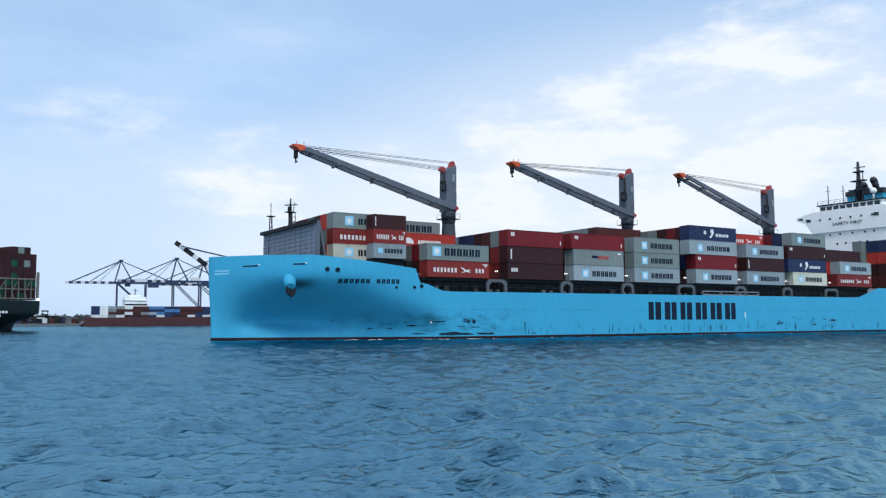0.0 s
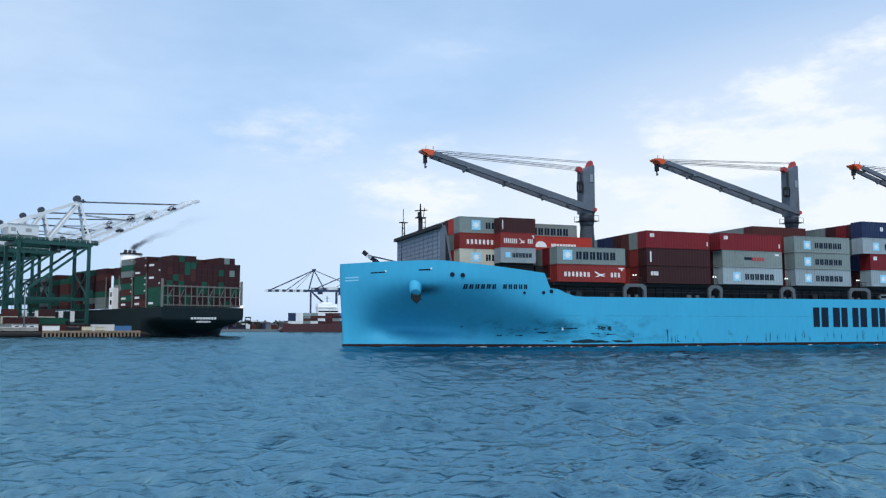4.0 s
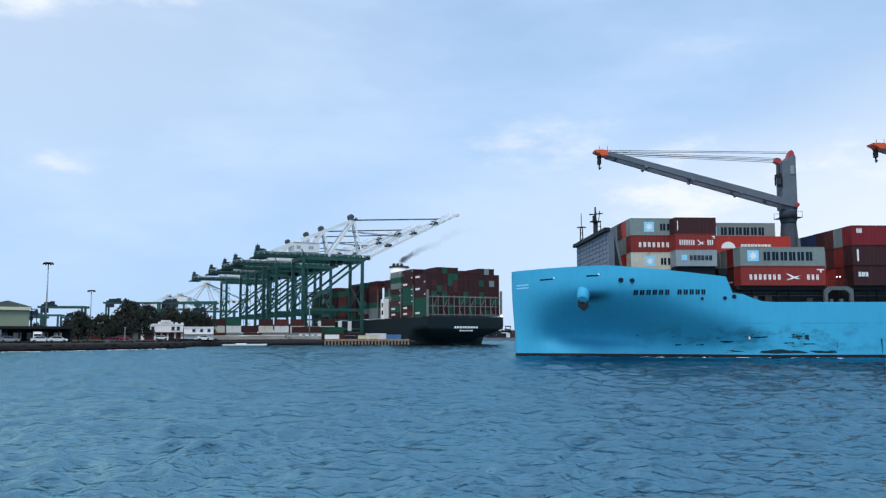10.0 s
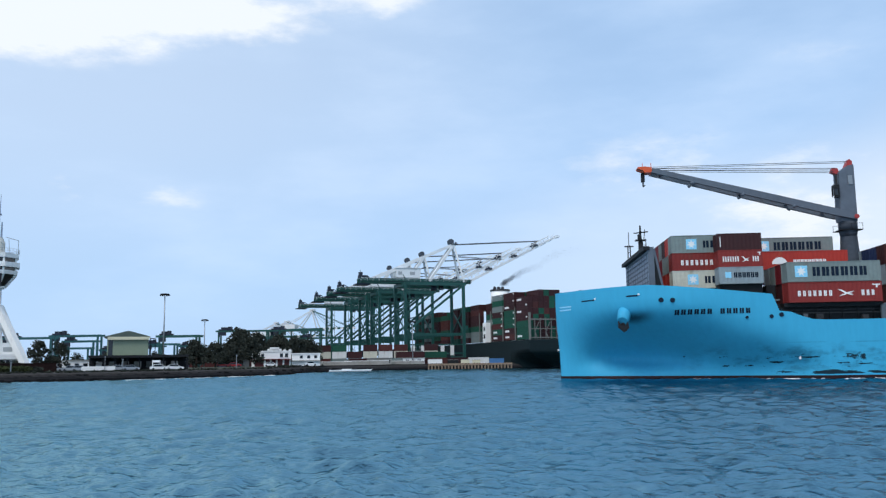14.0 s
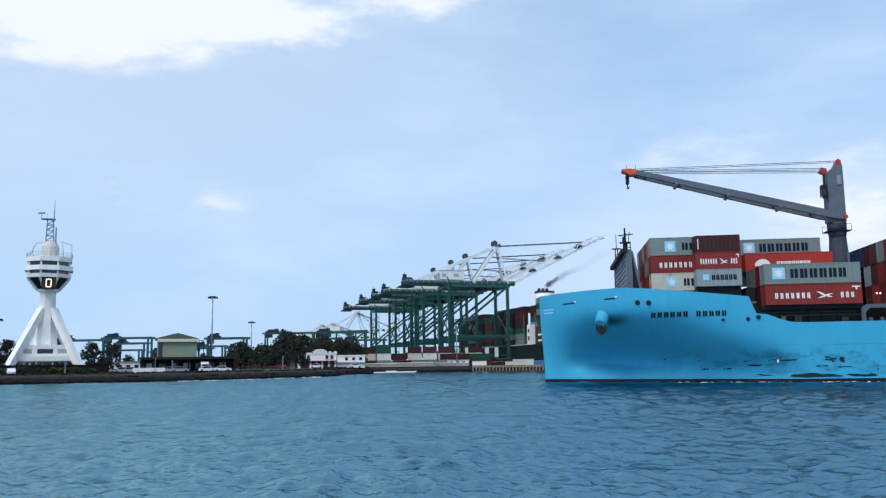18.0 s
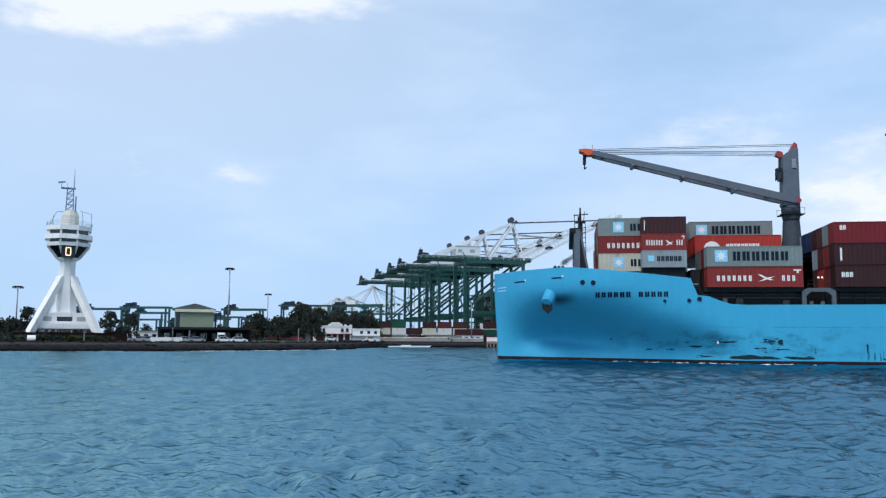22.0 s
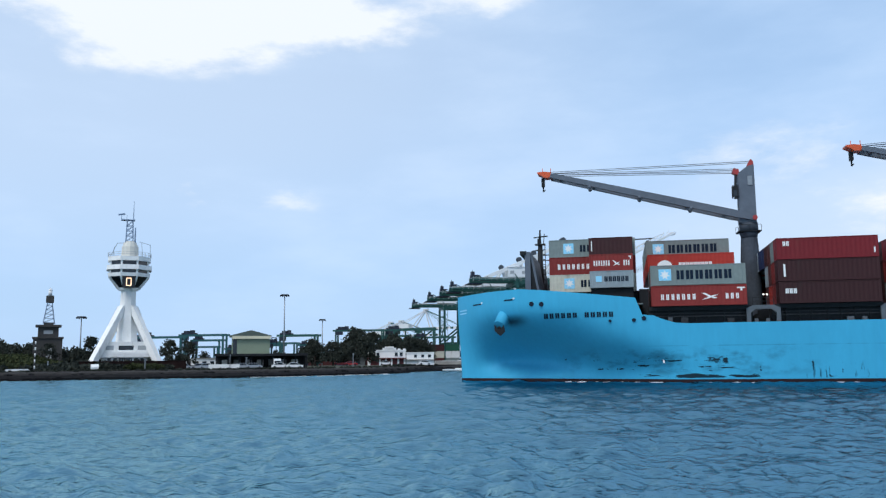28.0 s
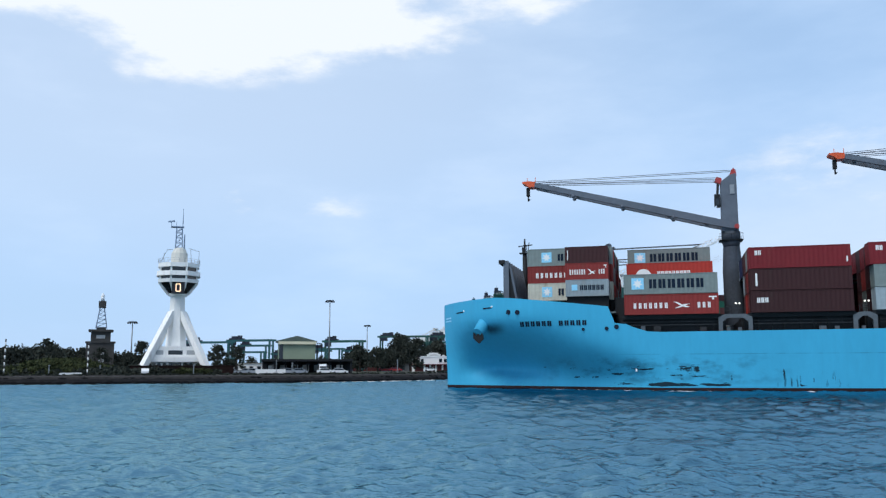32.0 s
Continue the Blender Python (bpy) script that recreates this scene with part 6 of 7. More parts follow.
for gx, gy, gs, gh, gt in ((-181, 345, 19.3, 13.4, 3), (-198, 338, 20, 12.5, 4), (-189.5, 365, 12.8, 11.7, 3), (-201, 380, 15.6, 9.0, 3), (-130.5, 330, 14.9, 12.0, 2), (-158.4, 380, 12.8, 10.2, 2), (-150.7, 396, 8.5, 9.6, 2), (-186, 392, 12, 8.2, 3),
                           (-173, 400, 12, 9.8, 3), (-129.5, 410, 24, 16.9, 2), (-104.5, 416, 24.5, 17.0, 2), (-96, 432, 20, 13.5, 2), (-118, 436, 18, 12.0, 2), (-144, 420, 14, 8.5, 3)):
    yard_gantry(gx, gy, 2.0, gs, gh, gt, STS_GREEN if gx > -131 else None)


def yard_boxes():
    """Stacked containers on the terminal, in sight between gantries and cranes."""
    rnd = random.Random(8)
    cols = ["maroon", "white", "grey", "brown", "green", "maroon", "maroon", "navy", "brown"]
    spots = [(-64 + 9.0 * i - 1.2 * j, 344 + 5.5 * i + 6 * j, 2) for i in range(6) for j in range(2)]
    spots += [(-152 + 13.5 * i, 362 + 4 * j, 2) for i in range(5) for j in range(2)] 
    for x, y, n in spots:
        for k in range(rnd.randint(1, n)):
            c = rnd.choice(cols)
            ob = new("container", container_for(c, 12.19, 2.6))
            ob.matrix_world = pose(x, y, 2.0 + 2.62 * k, 0, 0, rnd.choice((18, 22)))
            tagged(ob, WORDS[c] + " stacked in the terminal yard", "container", "yard containers")


yard_boxes()


def quay_sheds():
    for x, y, w, h, mat in ((-52, 345, 10, 2.6, CONCRETE), (-40, 356, 11, 2.5, HOUSE_WHITE), (-138, 262, 11, 2.8, HOUSE_WHITE), (-128, 286, 12, 2.6, HOUSE_WHITE), (-86, 268, 6, 2.4, CONCRETE), (-116, 266, 9, 2.4, TOWER_SHADE)):
        t = tagged(empty("quay_shed", facing(x, y, 2.0)), "low flat-roofed shed on the quay", "shed", "quay sheds")
        quick("wall", mat, t, boxes=[(-w / 2, w / 2, -2, 2, 0, h)])
        quick("roof", CONCRETE, t, boxes=[(-w / 2 - 0.3, w / 2 + 0.3, -2.3, 2.3, h, h + 0.2)])
        for i in range(int(w / 2.5)):
            quick("opening", GLASS, t, boxes=[(-w / 2 + 0.6 + 2.5 * i, -w / 2 + 1.9 + 2.5 * i, -2.06, -1.98, 0.6, 1.9)])


quay_sheds()


def quay_stacks():
    """A row of boxes behind the quay and a low wall before them."""
    rnd = random.Random(31)
    for i in range(9):
        x, y = -88 + 6.5 * i, 358 + 1.6 * i
        for k in range(3 if i not in (3, 7) else 2):
            c = rnd.choice((("grey", "brown", "maroon"), ("white", "cream", "brown", "grey", "cream", "maroon"), ("maroon", "brown", "maroon", "brown", "green"))[k])
            ob = new("container", container_for(c, 6.06, 2.85))
            ob.matrix_world = pose(x, y, 2.0 + 2.87 * k, 0, 0, 8)
            tagged(ob, WORDS[c] + " in the row behind the quay", "container", "quay containers")
    for x, y, w, h in ((-68, 326, 16, 1.3), (-56, 338, 18, 1.5), (-41, 350, 14, 1.3)):
        t = tagged(empty("quay_wall", facing(x, y, 2.0)), "low pale concrete wall along the quay", "wall", "quay walls")
        quick("panel", CONCRETE, t, boxes=[(-w / 2, w / 2, -0.2, 0.2, 0, h)])
        quick("cap", HOUSE_WHITE, t, boxes=[(-w / 2, w / 2, -0.3, 0.3, h, h + 0.2)])
    # a blue box and low plant by the quay's corner
    ob = new("container", container_for("blue", 6.06, 2.0))
    ob.matrix_world = pose(-7.0, 366, 2.0, 0, 0, 10)
    tagged(ob, WORDS["blue"] + " by the quay corner", "container", "quay containers")
    for x, y, w, h, mat, nm in ((-30, 356, 6.0, 1.9, HOUSE_WHITE, "white"), (-22.5, 358, 4.5, 1.5, DARKSTEEL, "dark grey"), (-17.5, 360, 3.6, 1.6, CREAM_TRIM, "cream"), (-12.8, 361, 3.4, 1.4, CREAM_TRIM, "cream")):
        t = tagged(empty("plant_box", facing(x, y, 2.0)), nm + " steel plant cabinet on the quay", "cabinet", "quay cabinets")
        quick("body", mat, t, boxes=[(-w / 2, w / 2, -1.2, 1.2, 0.15, h)])
        quick("lid", CONCRETE, t, boxes=[(-w / 2 - 0.1, w / 2 + 0.1, -1.3, 1.3, h, h + 0.12)])
        quick("skid", DARKSTEEL, t, boxes=[(-w / 2, w / 2, -1.0, 1.0, 0, 0.15)])


quay_stacks()


def quay_fenders():
    for i in range(26):
        f = i / 25
        x, y = -32 + 34 * f, 349.2 + 5.7 * f
        t = tagged(new("fender"), "worn tan timber pile on the quay face", "fender", "quay fenders")
        t.matrix_world = pose(x, y - 1.5, -0.3, 0, 0, 9)
        quick("block", TIMBER, t, boxes=[(-0.28, 0.28, -0.3, 0.3, 0, 1.5)])
        quick("cap", DARKSTEEL, t, boxes=[(-0.32, 0.32, -0.34, 0.3, 1.5, 1.6)])
    t = tagged(empty("quay_beam", pose(-15, 351.6, 1.3, 0, 0, 9.5)), "weathered tan capping beam along the quay face", "beam")
    quick("beam", TIMBER, t, boxes=[(-17.5, 17.5, -0.9, 0.9, 0, 0.75)])


quay_fenders()

# ---- terminal cranes along the quay and the berthed ship ----
QUAY = Vector((-24.0, 424.0, 0))
QDIR = Vector((-0.39, 0.92, 0)).normalized()
QOUT = Vector((QDIR.y, -QDIR.x, 0))


def ship_to_shore(s, tail=51.0, boom_up=26.5, scale=1.0, white=True):
    """Quay crane: portal legs, girder with back reach, A-frame, machinery house, raised boom. Local x points out over the water."""
    m = Matrix.Translation(QUAY + QDIR * s + Vector((0, 0, 2.0))) @ Matrix(((QOUT.x, QDIR.x, 0, 0), (QOUT.y, QDIR.y, 0, 0), (0, 0, 1, 0), (0, 0, 0, 1)))
    t = tagged(empty("quay_crane", m), "green and white ship-to-shore gantry crane with raised boom", "quay crane", "quay cranes")
    G = 39.6
    for x in (0, -30):
        for y in (-9, 9):
            leg = quick("leg", STS_GREEN, t, boxes=[(x - 0.7, x + 0.7, y - 0.55, y + 0.55, 1.5, G)])
            quick("bogie", DARKSTEEL, leg, boxes=[(x - 1.2, x + 1.2, y - 4, y + 4, 0.05, 1.6)])
        quick("sill_beam", STS_GREEN, t, boxes=[(x - 0.7, x + 0.7, -9, 9, 1.6, 3.4)])
        quick("portal_tie", STS_GREEN, t, boxes=[(x - 0.7, x + 0.7, -9, 9, G - 1.8, G)])
    for y in (-9, 9):
        quick("portal_beam", STS_GREEN, t, boxes=[(-30, 0, y - 0.5, y + 0.5, 13.4, 14.8)])
        quick("diagonal", STS_GREEN, t, beams=[((-30, y, 15), (-1, y, G - 2), 1.0)])
        quick("top_beam", STS_GREEN, t, boxes=[(-30, 1, y - 0.6, y + 0.6, G - 1.6, G)])
    for y in (-3.2, 3.2):
        quick("girder", STS_GREEN, t, boxes=[(-tail, 6, y - 0.5, y + 0.5, G - 0.1, G + 2.2)])
    bm = bmesh.new()
    box(bm, -tail - 0.1, -tail + 3.2, -1.8, 1.8, G + 2.2, G + 3.6)
    box(bm, -tail + 0.2, -tail + 1.7, -1.4, 1.4, G + 3.6, G + 5.2)
    beam(bm, (-tail + 3.0, -1.5, G + 3.6), (-tail + 5.4, -1.5, G + 2.2), 0.35)
    beam(bm, (-tail + 0.6, -1.2, G + 5.2), (-tail + 0.6, -1.2, G + 6.0), 0.25)
    box(bm, -tail - 2.0, -tail + 5, -3.6, 3.6, G - 1.2, G - 0.6)
    part("counter_frame", bm, TROLLEY, t, "dark counterweight housing at the girder tail")
    quick("walkway", DARKSTEEL, t, boxes=[(-tail, 6, -5.4, -4.2, G + 0.4, G + 0.6), (-tail, 6, -5.4, -5.3, G + 1.5, G + 1.6)])
    bm = bmesh.new()
    for y in (-5.35, 4.3):
        for z in (1.5, 2.05):
            beam(bm, (-tail, y, G + z), (6, y, G + z), 0.1)
        for k in range(20):
            x = -tail + (tail + 6) * k / 19
            beam(bm, (x, y, G + 0.5), (x, y, G + 2.05), 0.09)
    part("handrail", bm, STS_WHITE, t, "white handrails along the girder")
    tr = quick("trolley", TROLLEY, t, boxes=[(-15, -10, -3.6, 3.6, G - 0.9, G + 0.3), (-13.6, -11.4, -1.2, 1.2, G - 3.2, G - 0.9)])
    quick("trolley_cab", GLASS, tr, boxes=[(-10.2, -8.4, -3.2, -1.2, G - 3.2, G - 1.0)])
    quick("lift_cage", STS_GREEN, t, boxes=[(0.8, 1.9, -9.8, -8.4, 16, 18.4)])
    quick("cable_reel", TROLLEY, t, tubes=[((-31.0, -3.0, 6), (-31.0, -2.2, 6), 2.0, 2.0, 16)])
    for x in (0, -30):
        bm = bmesh.new()
        beam(bm, (x, -9, 15), (x, 9, 27), 0.55)
        beam(bm, (x, 9, 15), (x, -9, 27), 0.55)
        beam(bm, (x, -9, 27), (x, 9, 27), 0.6)
        part("cross_brace", bm, STS_GREEN, t)
    bm = bmesh.new()
    for k in range(9):
        beam(bm, (-29.0 + 3.2 * k, -3.2, G + 0.3), (-29.0 + 3.2 * k, 3.2, G + 0.3), 0.4)
    part("girder_tie", bm, STS_GREEN, t)
    house = quick("machinery_house", STS_WHITE, t, boxes=[(-33, -20.5, -3.8, 3.8, G + 2.6, G + 7.2), (-33.4, -20.1, -4.1, 4.1, G + 7.2, G + 7.45)], label="white machinery house")
    for xa, xb in ((-32, -30), (-26, -23.5)):
        quick("house_vent", TOWER_SHADE, house, boxes=[(xa, xb, -3.86, -3.8, G + 4, G + 5.6)])
    apex = Vector((-2.0, 0, G + 20.2))
    bm = bmesh.new()
    for y in (-3.6, 3.6):
        beam(bm, (2.5, y, G + 1), (apex.x, y * 0.4, apex.z), 0.85)
        beam(bm, (-16, y, G + 1), (apex.x, y * 0.4, apex.z), 1.3)
    for k in (0.3, 0.55, 0.8):
        beam(bm, (2.5 - 4.5 * k, -3.6 * (1 - 0.6 * k), G + 1 + 19.2 * k), (2.5 - 4.5 * k, 3.6 * (1 - 0.6 * k), G + 1 + 19.2 * k), 0.45)
    part("a_frame", bm, STS_WHITE, t, "white A-frame")
    bm = bmesh.new()
    for y in (-2.4, 2.4):
        beam(bm, (apex.x, y * 0.5, apex.z), (-tail + 8, y, G + 2.4), 1.5)
    part("back_stay", bm, STS_WHITE, t)
    bm = bmesh.new()
    box(bm, apex.x - 1.8, apex.x + 1.8, -2.4, 2.4, apex.z - 0.2, apex.z + 0.5)
    tube(bm, (apex.x - 1.2, -1.2, apex.z + 1.4), (apex.x - 1.2, 1.2, apex.z + 1.4), 1.5, 1.5, 16)
    ball(bm, (apex.x + 1.6, 0, apex.z + 0.9), 0.6)
    part("apex_sheave", bm, MAST_DARK, t, "dark grey-blue sheave on the apex")
    a = radians(boom_up)
    bl = 56.0
    bd = Vector((math.cos(a), 0, math.sin(a)))
    up = Vector((-math.sin(a), 0, math.cos(a)))
    bm = bmesh.new()
    base = Vector((6, 0, G + 1.2))
    for y in (-2.8, 2.8):
        o = Vector((0, y, 0))
        beam(bm, base + o, base + bd * bl + o * 0.8, 0.5, 0.8)
        beam(bm, base + o + up * 2.6, base + bd * (bl * 0.92) + o * 0.7 + up * 2.2, 0.28)
        for k in range(13):
            p = base + bd * (bl * (k + 0.5) / 14) + o
            beam(bm, p, p + up * 2.5, 0.2)
            beam(bm, p, p + bd * (bl / 14) + up * 2.5, 0.18)
    for k in range(9):
        p = base + bd * (bl * (k + 0.3) / 9)
        beam(bm, p + Vector((0, -2.8, 0)), p + Vector((0, 2.8, 0)), 0.7)
    e = base + bd * bl
    box(bm, e.x - 0.6, e.x + 1.2, -2.4, 2.4, e.z - 0.5, e.z + 0.7)
    part("boom", bm, STS_WHITE, t, "white raised lattice boom")
    bm = bmesh.new()
    for y in (-1.5, 1.5):
        beam(bm, (apex.x, y, apex.z), base + bd * (bl * 0.82) + Vector((0, y, 0)) + up * 2.2, 0.3)
        beam(bm, (apex.x, y, apex.z - 6), base + bd * (bl * 0.4) + Vector((0, y, 0)) + up * 2.2, 0.25)
    part("fore_stay", bm, CABLE, t)
    for k in (0.22, 0.5, 0.74):
        p = base + bd * (bl * k)
        quick("boom_platform", TROLLEY, t, boxes=[(p.x - 0.8, p.x + 1.0, -3.2, 3.2, p.z + 1.0, p.z + 1.9), (p.x - 0.3, p.x + 0.4, -2.2, 2.2, p.z + 1.9, p.z + 2.9)])
    quick("stair_tower", STS_GREEN, t, beams=[((-28.5, -10.4, 3 + 5 * k), (-31.5, -10.4, 8 + 5 * k), 0.35) for k in range(8)], boxes=[(-32.2, -32.0, -10.7, -10.5, 3, G), (-28.3, -28.1, -10.7, -10.5, 3, G)])
    bm = bmesh.new()
    for i in range(5):
        box(bm, -27.5 + 5.0 * i, -25.6 + 5.0 * i, -9.75, -9.62, 4.0, 8.7)
    if s < 1:
        quick("sign_frame", STS_GREEN, t, boxes=[(-30, 0, -9.6, -9.2, 4.6, 5.2), (-30, 0, -9.6, -9.2, 8.9, 9.5)])
        tagged(part("sign_lettering", bm, WHITETXT, t, "white company mark as plain blocks"), kind="stuff")
    else:
        bm.free()


for s in (0, 50, 79, 120, 182):
    ship_to_shore(s)


def far_gantry(x, y, h, turn, boom, mat, mat2, label, up=0.0, tail=30.0, k0=1.0, frame_mat=None):
    """A distant quay crane of another terminal."""
    t = tagged(empty("far_quay_crane", pose(x, y, 2.4, 0, 0, turn)), label, "quay crane", "distant quay cranes")
    g = h * 0.63
    for sx in (0, -26):
        for sy in (-8, 8):
            quick("leg", mat, t, boxes=[(sx - 0.8 * k0, sx + 0.8 * k0, sy - 0.7 * k0, sy + 0.7 * k0, 0, g)])
    for sy in (-8, 8):
        quick("portal_beam", mat, t, boxes=[(-26, 0, sy - 0.7, sy + 0.7, g * 0.36, g * 0.36 + 1.8)], beams=[((-26, sy, g * 0.38), (-1, sy, g), 0.9)])
    quick("girder", mat, t, boxes=[(-tail - 26, 4, -3.0, 3.0, g, g + 2.6 * k0)])
    quick("machinery_house", mat2, t, boxes=[(-26, -17, -3, 3, g + 2.6 * k0, g + 5)])
    bm = bmesh.new()
    for sy in (-3, 3):
        beam(bm, (2, sy, g + 2), (-3, sy * 0.3, h), 1.2 * k0)
        beam(bm, (-14, sy, g + 2), (-3, sy * 0.3, h), 1.0 * k0)
        beam(bm, (-3, sy * 0.3, h), (-tail - 20, sy, g + 2.5), 0.7 * k0)
    box(bm, -5, -1, -2.0 * k0, 2.0 * k0, h - 0.4, h + 1.4 * k0)
    part("a_frame", bm, frame_mat or mat, t)
    quick("trolley", mat, t, boxes=[(-38, -28, -3, 3, g - 3.2, g)])
    quick("operator_cab", mat, t, boxes=[(-12, -7, -2, 2, g - 2.4, g)])
    for sx in (0, -26):
        quick("cross_tie", mat, t, boxes=[(sx - 0.5, sx + 0.5, -8, 8, g * 0.36, g * 0.36 + 1.4)])
    a = radians(up)
    n = 12
    for k in range(n):
        p, q = Vector((4, 0, g + 1)), Vector((math.cos(a), 0, math.sin(a)))
        bm = bmesh.new()
        beam(bm, p + q * boom * k / n, p + q * boom * (k + 1) / n, 2.2 * k0, 4.4 * k0 * k0)
        part("boom_section", bm, (mat2 if k % 2 else mat) if up < 30 else (mat2 if k % 3 == 1 else DARKSTEEL), t)
    bm = bmesh.new()
    for f_, wide in ((0.3, 0.3), (0.5, 0.6), (0.9, 0.9)):
        e = Vector((4, 0, g + 1)) + Vector((math.cos(a), 0, math.sin(a))) * boom * f_
        for sy in (-3, 3):
            beam(bm, (-3, sy * 0.4, h), e + Vector((0, sy, 0)), wide if boom > 35 else wide * 0.4)
    part("fore_stay", bm, mat, t)


FAR_WHITE = material("far_white_paint", (0.6, 0.62, 0.64), 0.6, vary=0.1)
far_gantry(167.7, 850, 60, 171, 42, FAR_BLUE, FAR_WHITE, "distant blue and white quay crane with level boom", k0=0.75)
far_gantry(220.7, 850, 64, 171, 48, FAR_BLUE, FAR_WHITE, "distant blue and white quay crane with level boom", k0=0.75)
far_gantry(249, 856, 60, 171, 44, FAR_BLUE, FAR_WHITE, "distant blue and white quay crane with level boom", k0=0.75)
far_gantry(281, 850, 66, 171, 66, FAR_BLUE, FAR_WHITE, "distant blue and white quay crane with raised boom", up=36, k0=1.0)
far_gantry(-148, 650, 42, 345, 30, STS_GREEN, STS_WHITE, "distant green and white quay crane behind the yard", up=0, tail=10, k0=0.6, frame_mat=FAR_WHITE)
far_gantry(-176, 680, 35, 345, 30, STS_GREEN, STS_WHITE, "distant green and white quay crane behind the yard", up=0, tail=8, k0=0.6, frame_mat=FAR_WHITE)
far_gantry(-196, 720, 36, 345, 30, STS_GREEN, STS_WHITE, "distant green and white quay crane behind the yard", up=0, tail=8, k0=0.6, frame_mat=FAR_WHITE)


def berthed_ship():
    """Large dark-hulled container ship alongside, stern towards the viewer. Local x forward, y across from the quay, z up."""
    o = QUAY + QOUT * 4.5 - QDIR * 76
    m = Matrix.Translation(o) @ Matrix(((QDIR.x, QOUT.x, 0, 0), (QDIR.y, QOUT.y, 0, 0), (0, 0, 1, 0), (0, 0, 0, 1)))
    t = tagged(empty("berthed_ship", m), "large dark-hulled container ship alongside, stacked high with boxes", "ship")
    B, T, L = 37.0, 11.5, 300.0
    bm = bmesh.new()
    xs, grid = [0, 1, 2, 3.5, 5, 7, 9, 11.5, 14, 17, 20, 30, 50, 120, 240, 270, 290, 300], {}
    zs = [-2, -0.5, 0.5, 1.5, 2.5, 3.5, 4.5, 5.5, 6.5, 7.5, T]
    for sd in (0, 1):
        for i, x in enumerate(xs):
            for j, z in enumerate(zs):
                cut = 0.0
                if x < 20:
                    cut = (1 - x / 20) ** 1.2 * (1 - smooth(-1.5, 7.5, z)) * 16.5
                run = (1 - smooth(0, 7, z)) * 8 if x < 14 else 0
                if x > 240:
                    cut = (B / 2 - 0.3) * ((x - 240) / 60) ** 2
                xx = x + run * (1 - x / 14)
                y = cut if sd == 0 else B - cut
                grid[sd, i, j] = bm.verts.new((xx, y, z))
    for sd in (0, 1):
        for i in range(len(xs) - 1):
            for j in range(len(zs) - 1):
                bm.faces.new((grid[sd, i, j], grid[sd, i + 1, j], grid[sd, i + 1, j + 1], grid[sd, i, j + 1]))
    for j in range(len(zs) - 1):
        bm.faces.new((grid[0, 0, j], grid[1, 0, j], grid[1, 0, j + 1], grid[0, 0, j + 1]))
    part("hull", bm, DARK_HULL, t, "black-green hull with overhanging stern")
    quick("deck", DECK, t, boxes=[(1, 285, 0.5, B - 0.5, T - 0.6, T + 0.1)])
    bm = bmesh.new()
    for i in range(9):
        box(bm, -0.06, 0.02, 13.0 + 1.3 * i, 13.9 + 1.3 * i, 6.6, 7.5)
    for i in range(6):
        box(bm, -0.06, 0.02, 15.5 + 1.1 * i, 16.2 + 1.1 * i, 5.3, 5.9)
    tagged(part("stern_lettering", bm, WHITETXT, t, "white name and port as plain blocks"), kind="stuff")
    # lashing bridge frame over the stern
    bm = bmesh.new()
    for i in range(15):
        y = 0.6 + (B - 1.2) * i / 14
        beam(bm, (1.0, y, T), (1.0, y, T + 9.2), 0.28)
        if i in (1, 3, 6, 8, 10, 12):
            beam(bm, (1.0, y, T + 3.4), (1.0, y + (B - 1.2) / 14 * 0.8, T + 7.6), 0.24)
            beam(bm, (1.0, y, T + 3.4), (1.0, y + (B - 1.2) / 14 * 0.5, T), 0.24)
    for z in (0.9, 4.6, 8.6):
        beam(bm, (0.8, 0.5, T + z), (0.8, B - 0.5, T + z), 0.5 if z > 8 else 0.35)
    part("stern_lashing_bridge", bm, TAN_STEEL, t, "pale steel lashing bridge across the stern")
    for y in (0.4, B - 0.9):
        quick("corner_post", TAN_STEEL, t, boxes=[(0.4, 1.4, y, y + 0.7, T, T + 11.5)])
    rnd = random.Random(21)
    cols = ["maroon", "green", "brown", "maroon", "green", "maroon", "green", "maroon", "brown", "maroon", "grey", "maroon", "green"]
    bays = [(2.2, (7, 7, 8, 8, 8, 8, 7, 7, 7, 7, 8, 8, 8, 7)), (16, (8,) * 14), (30, (8, 8, 8, 8, 8, 8, 8, 8, 8, 8, 8, 8, 8, 8)), (44.4, (0, 7, 7, 7) + (0,) * 10), (59, (7,) * 14), (74, (7,) * 14), (90, (7,) * 14), (106, (6,) * 14), (122, (7,) * 14), (140, (7,) * 14), (156, (7,) * 14)]
    for b, (x, hs) in enumerate(bays):
        for c, n in enumerate(hs):
            for k in range(n):
                y = 0.6 + 2.56 * c
                seen_edge = c == 0 or (b == 0) or k == n - 1 or x == 44.4
                if not seen_edge or (b > 4 and c > 2):
                    continue
                color = rnd.choice(cols)
                if b == 0:
                    color = rnd.choice(("maroon", "maroon", "maroon", "green")) if k < 4 else rnd.choice(("maroon", "maroon", "maroon", "maroon", "maroon", "brown", "maroon", "green", "maroon", "green", "maroon", "maroon", "grey"))
                ob = part("container", container_for(color, 12.19, 2.6), None, t, "", Matrix.Translation((x, y, T + 0.4 + 2.62 * k)))
                if c == 0 and b < 4 and rnd.random() < 0.8:
                    tagged(part("lettering", mark_for(rnd.choice(("pair", "corner", "bar")), 12.19, 2.6), None, ob), kind="stuff")
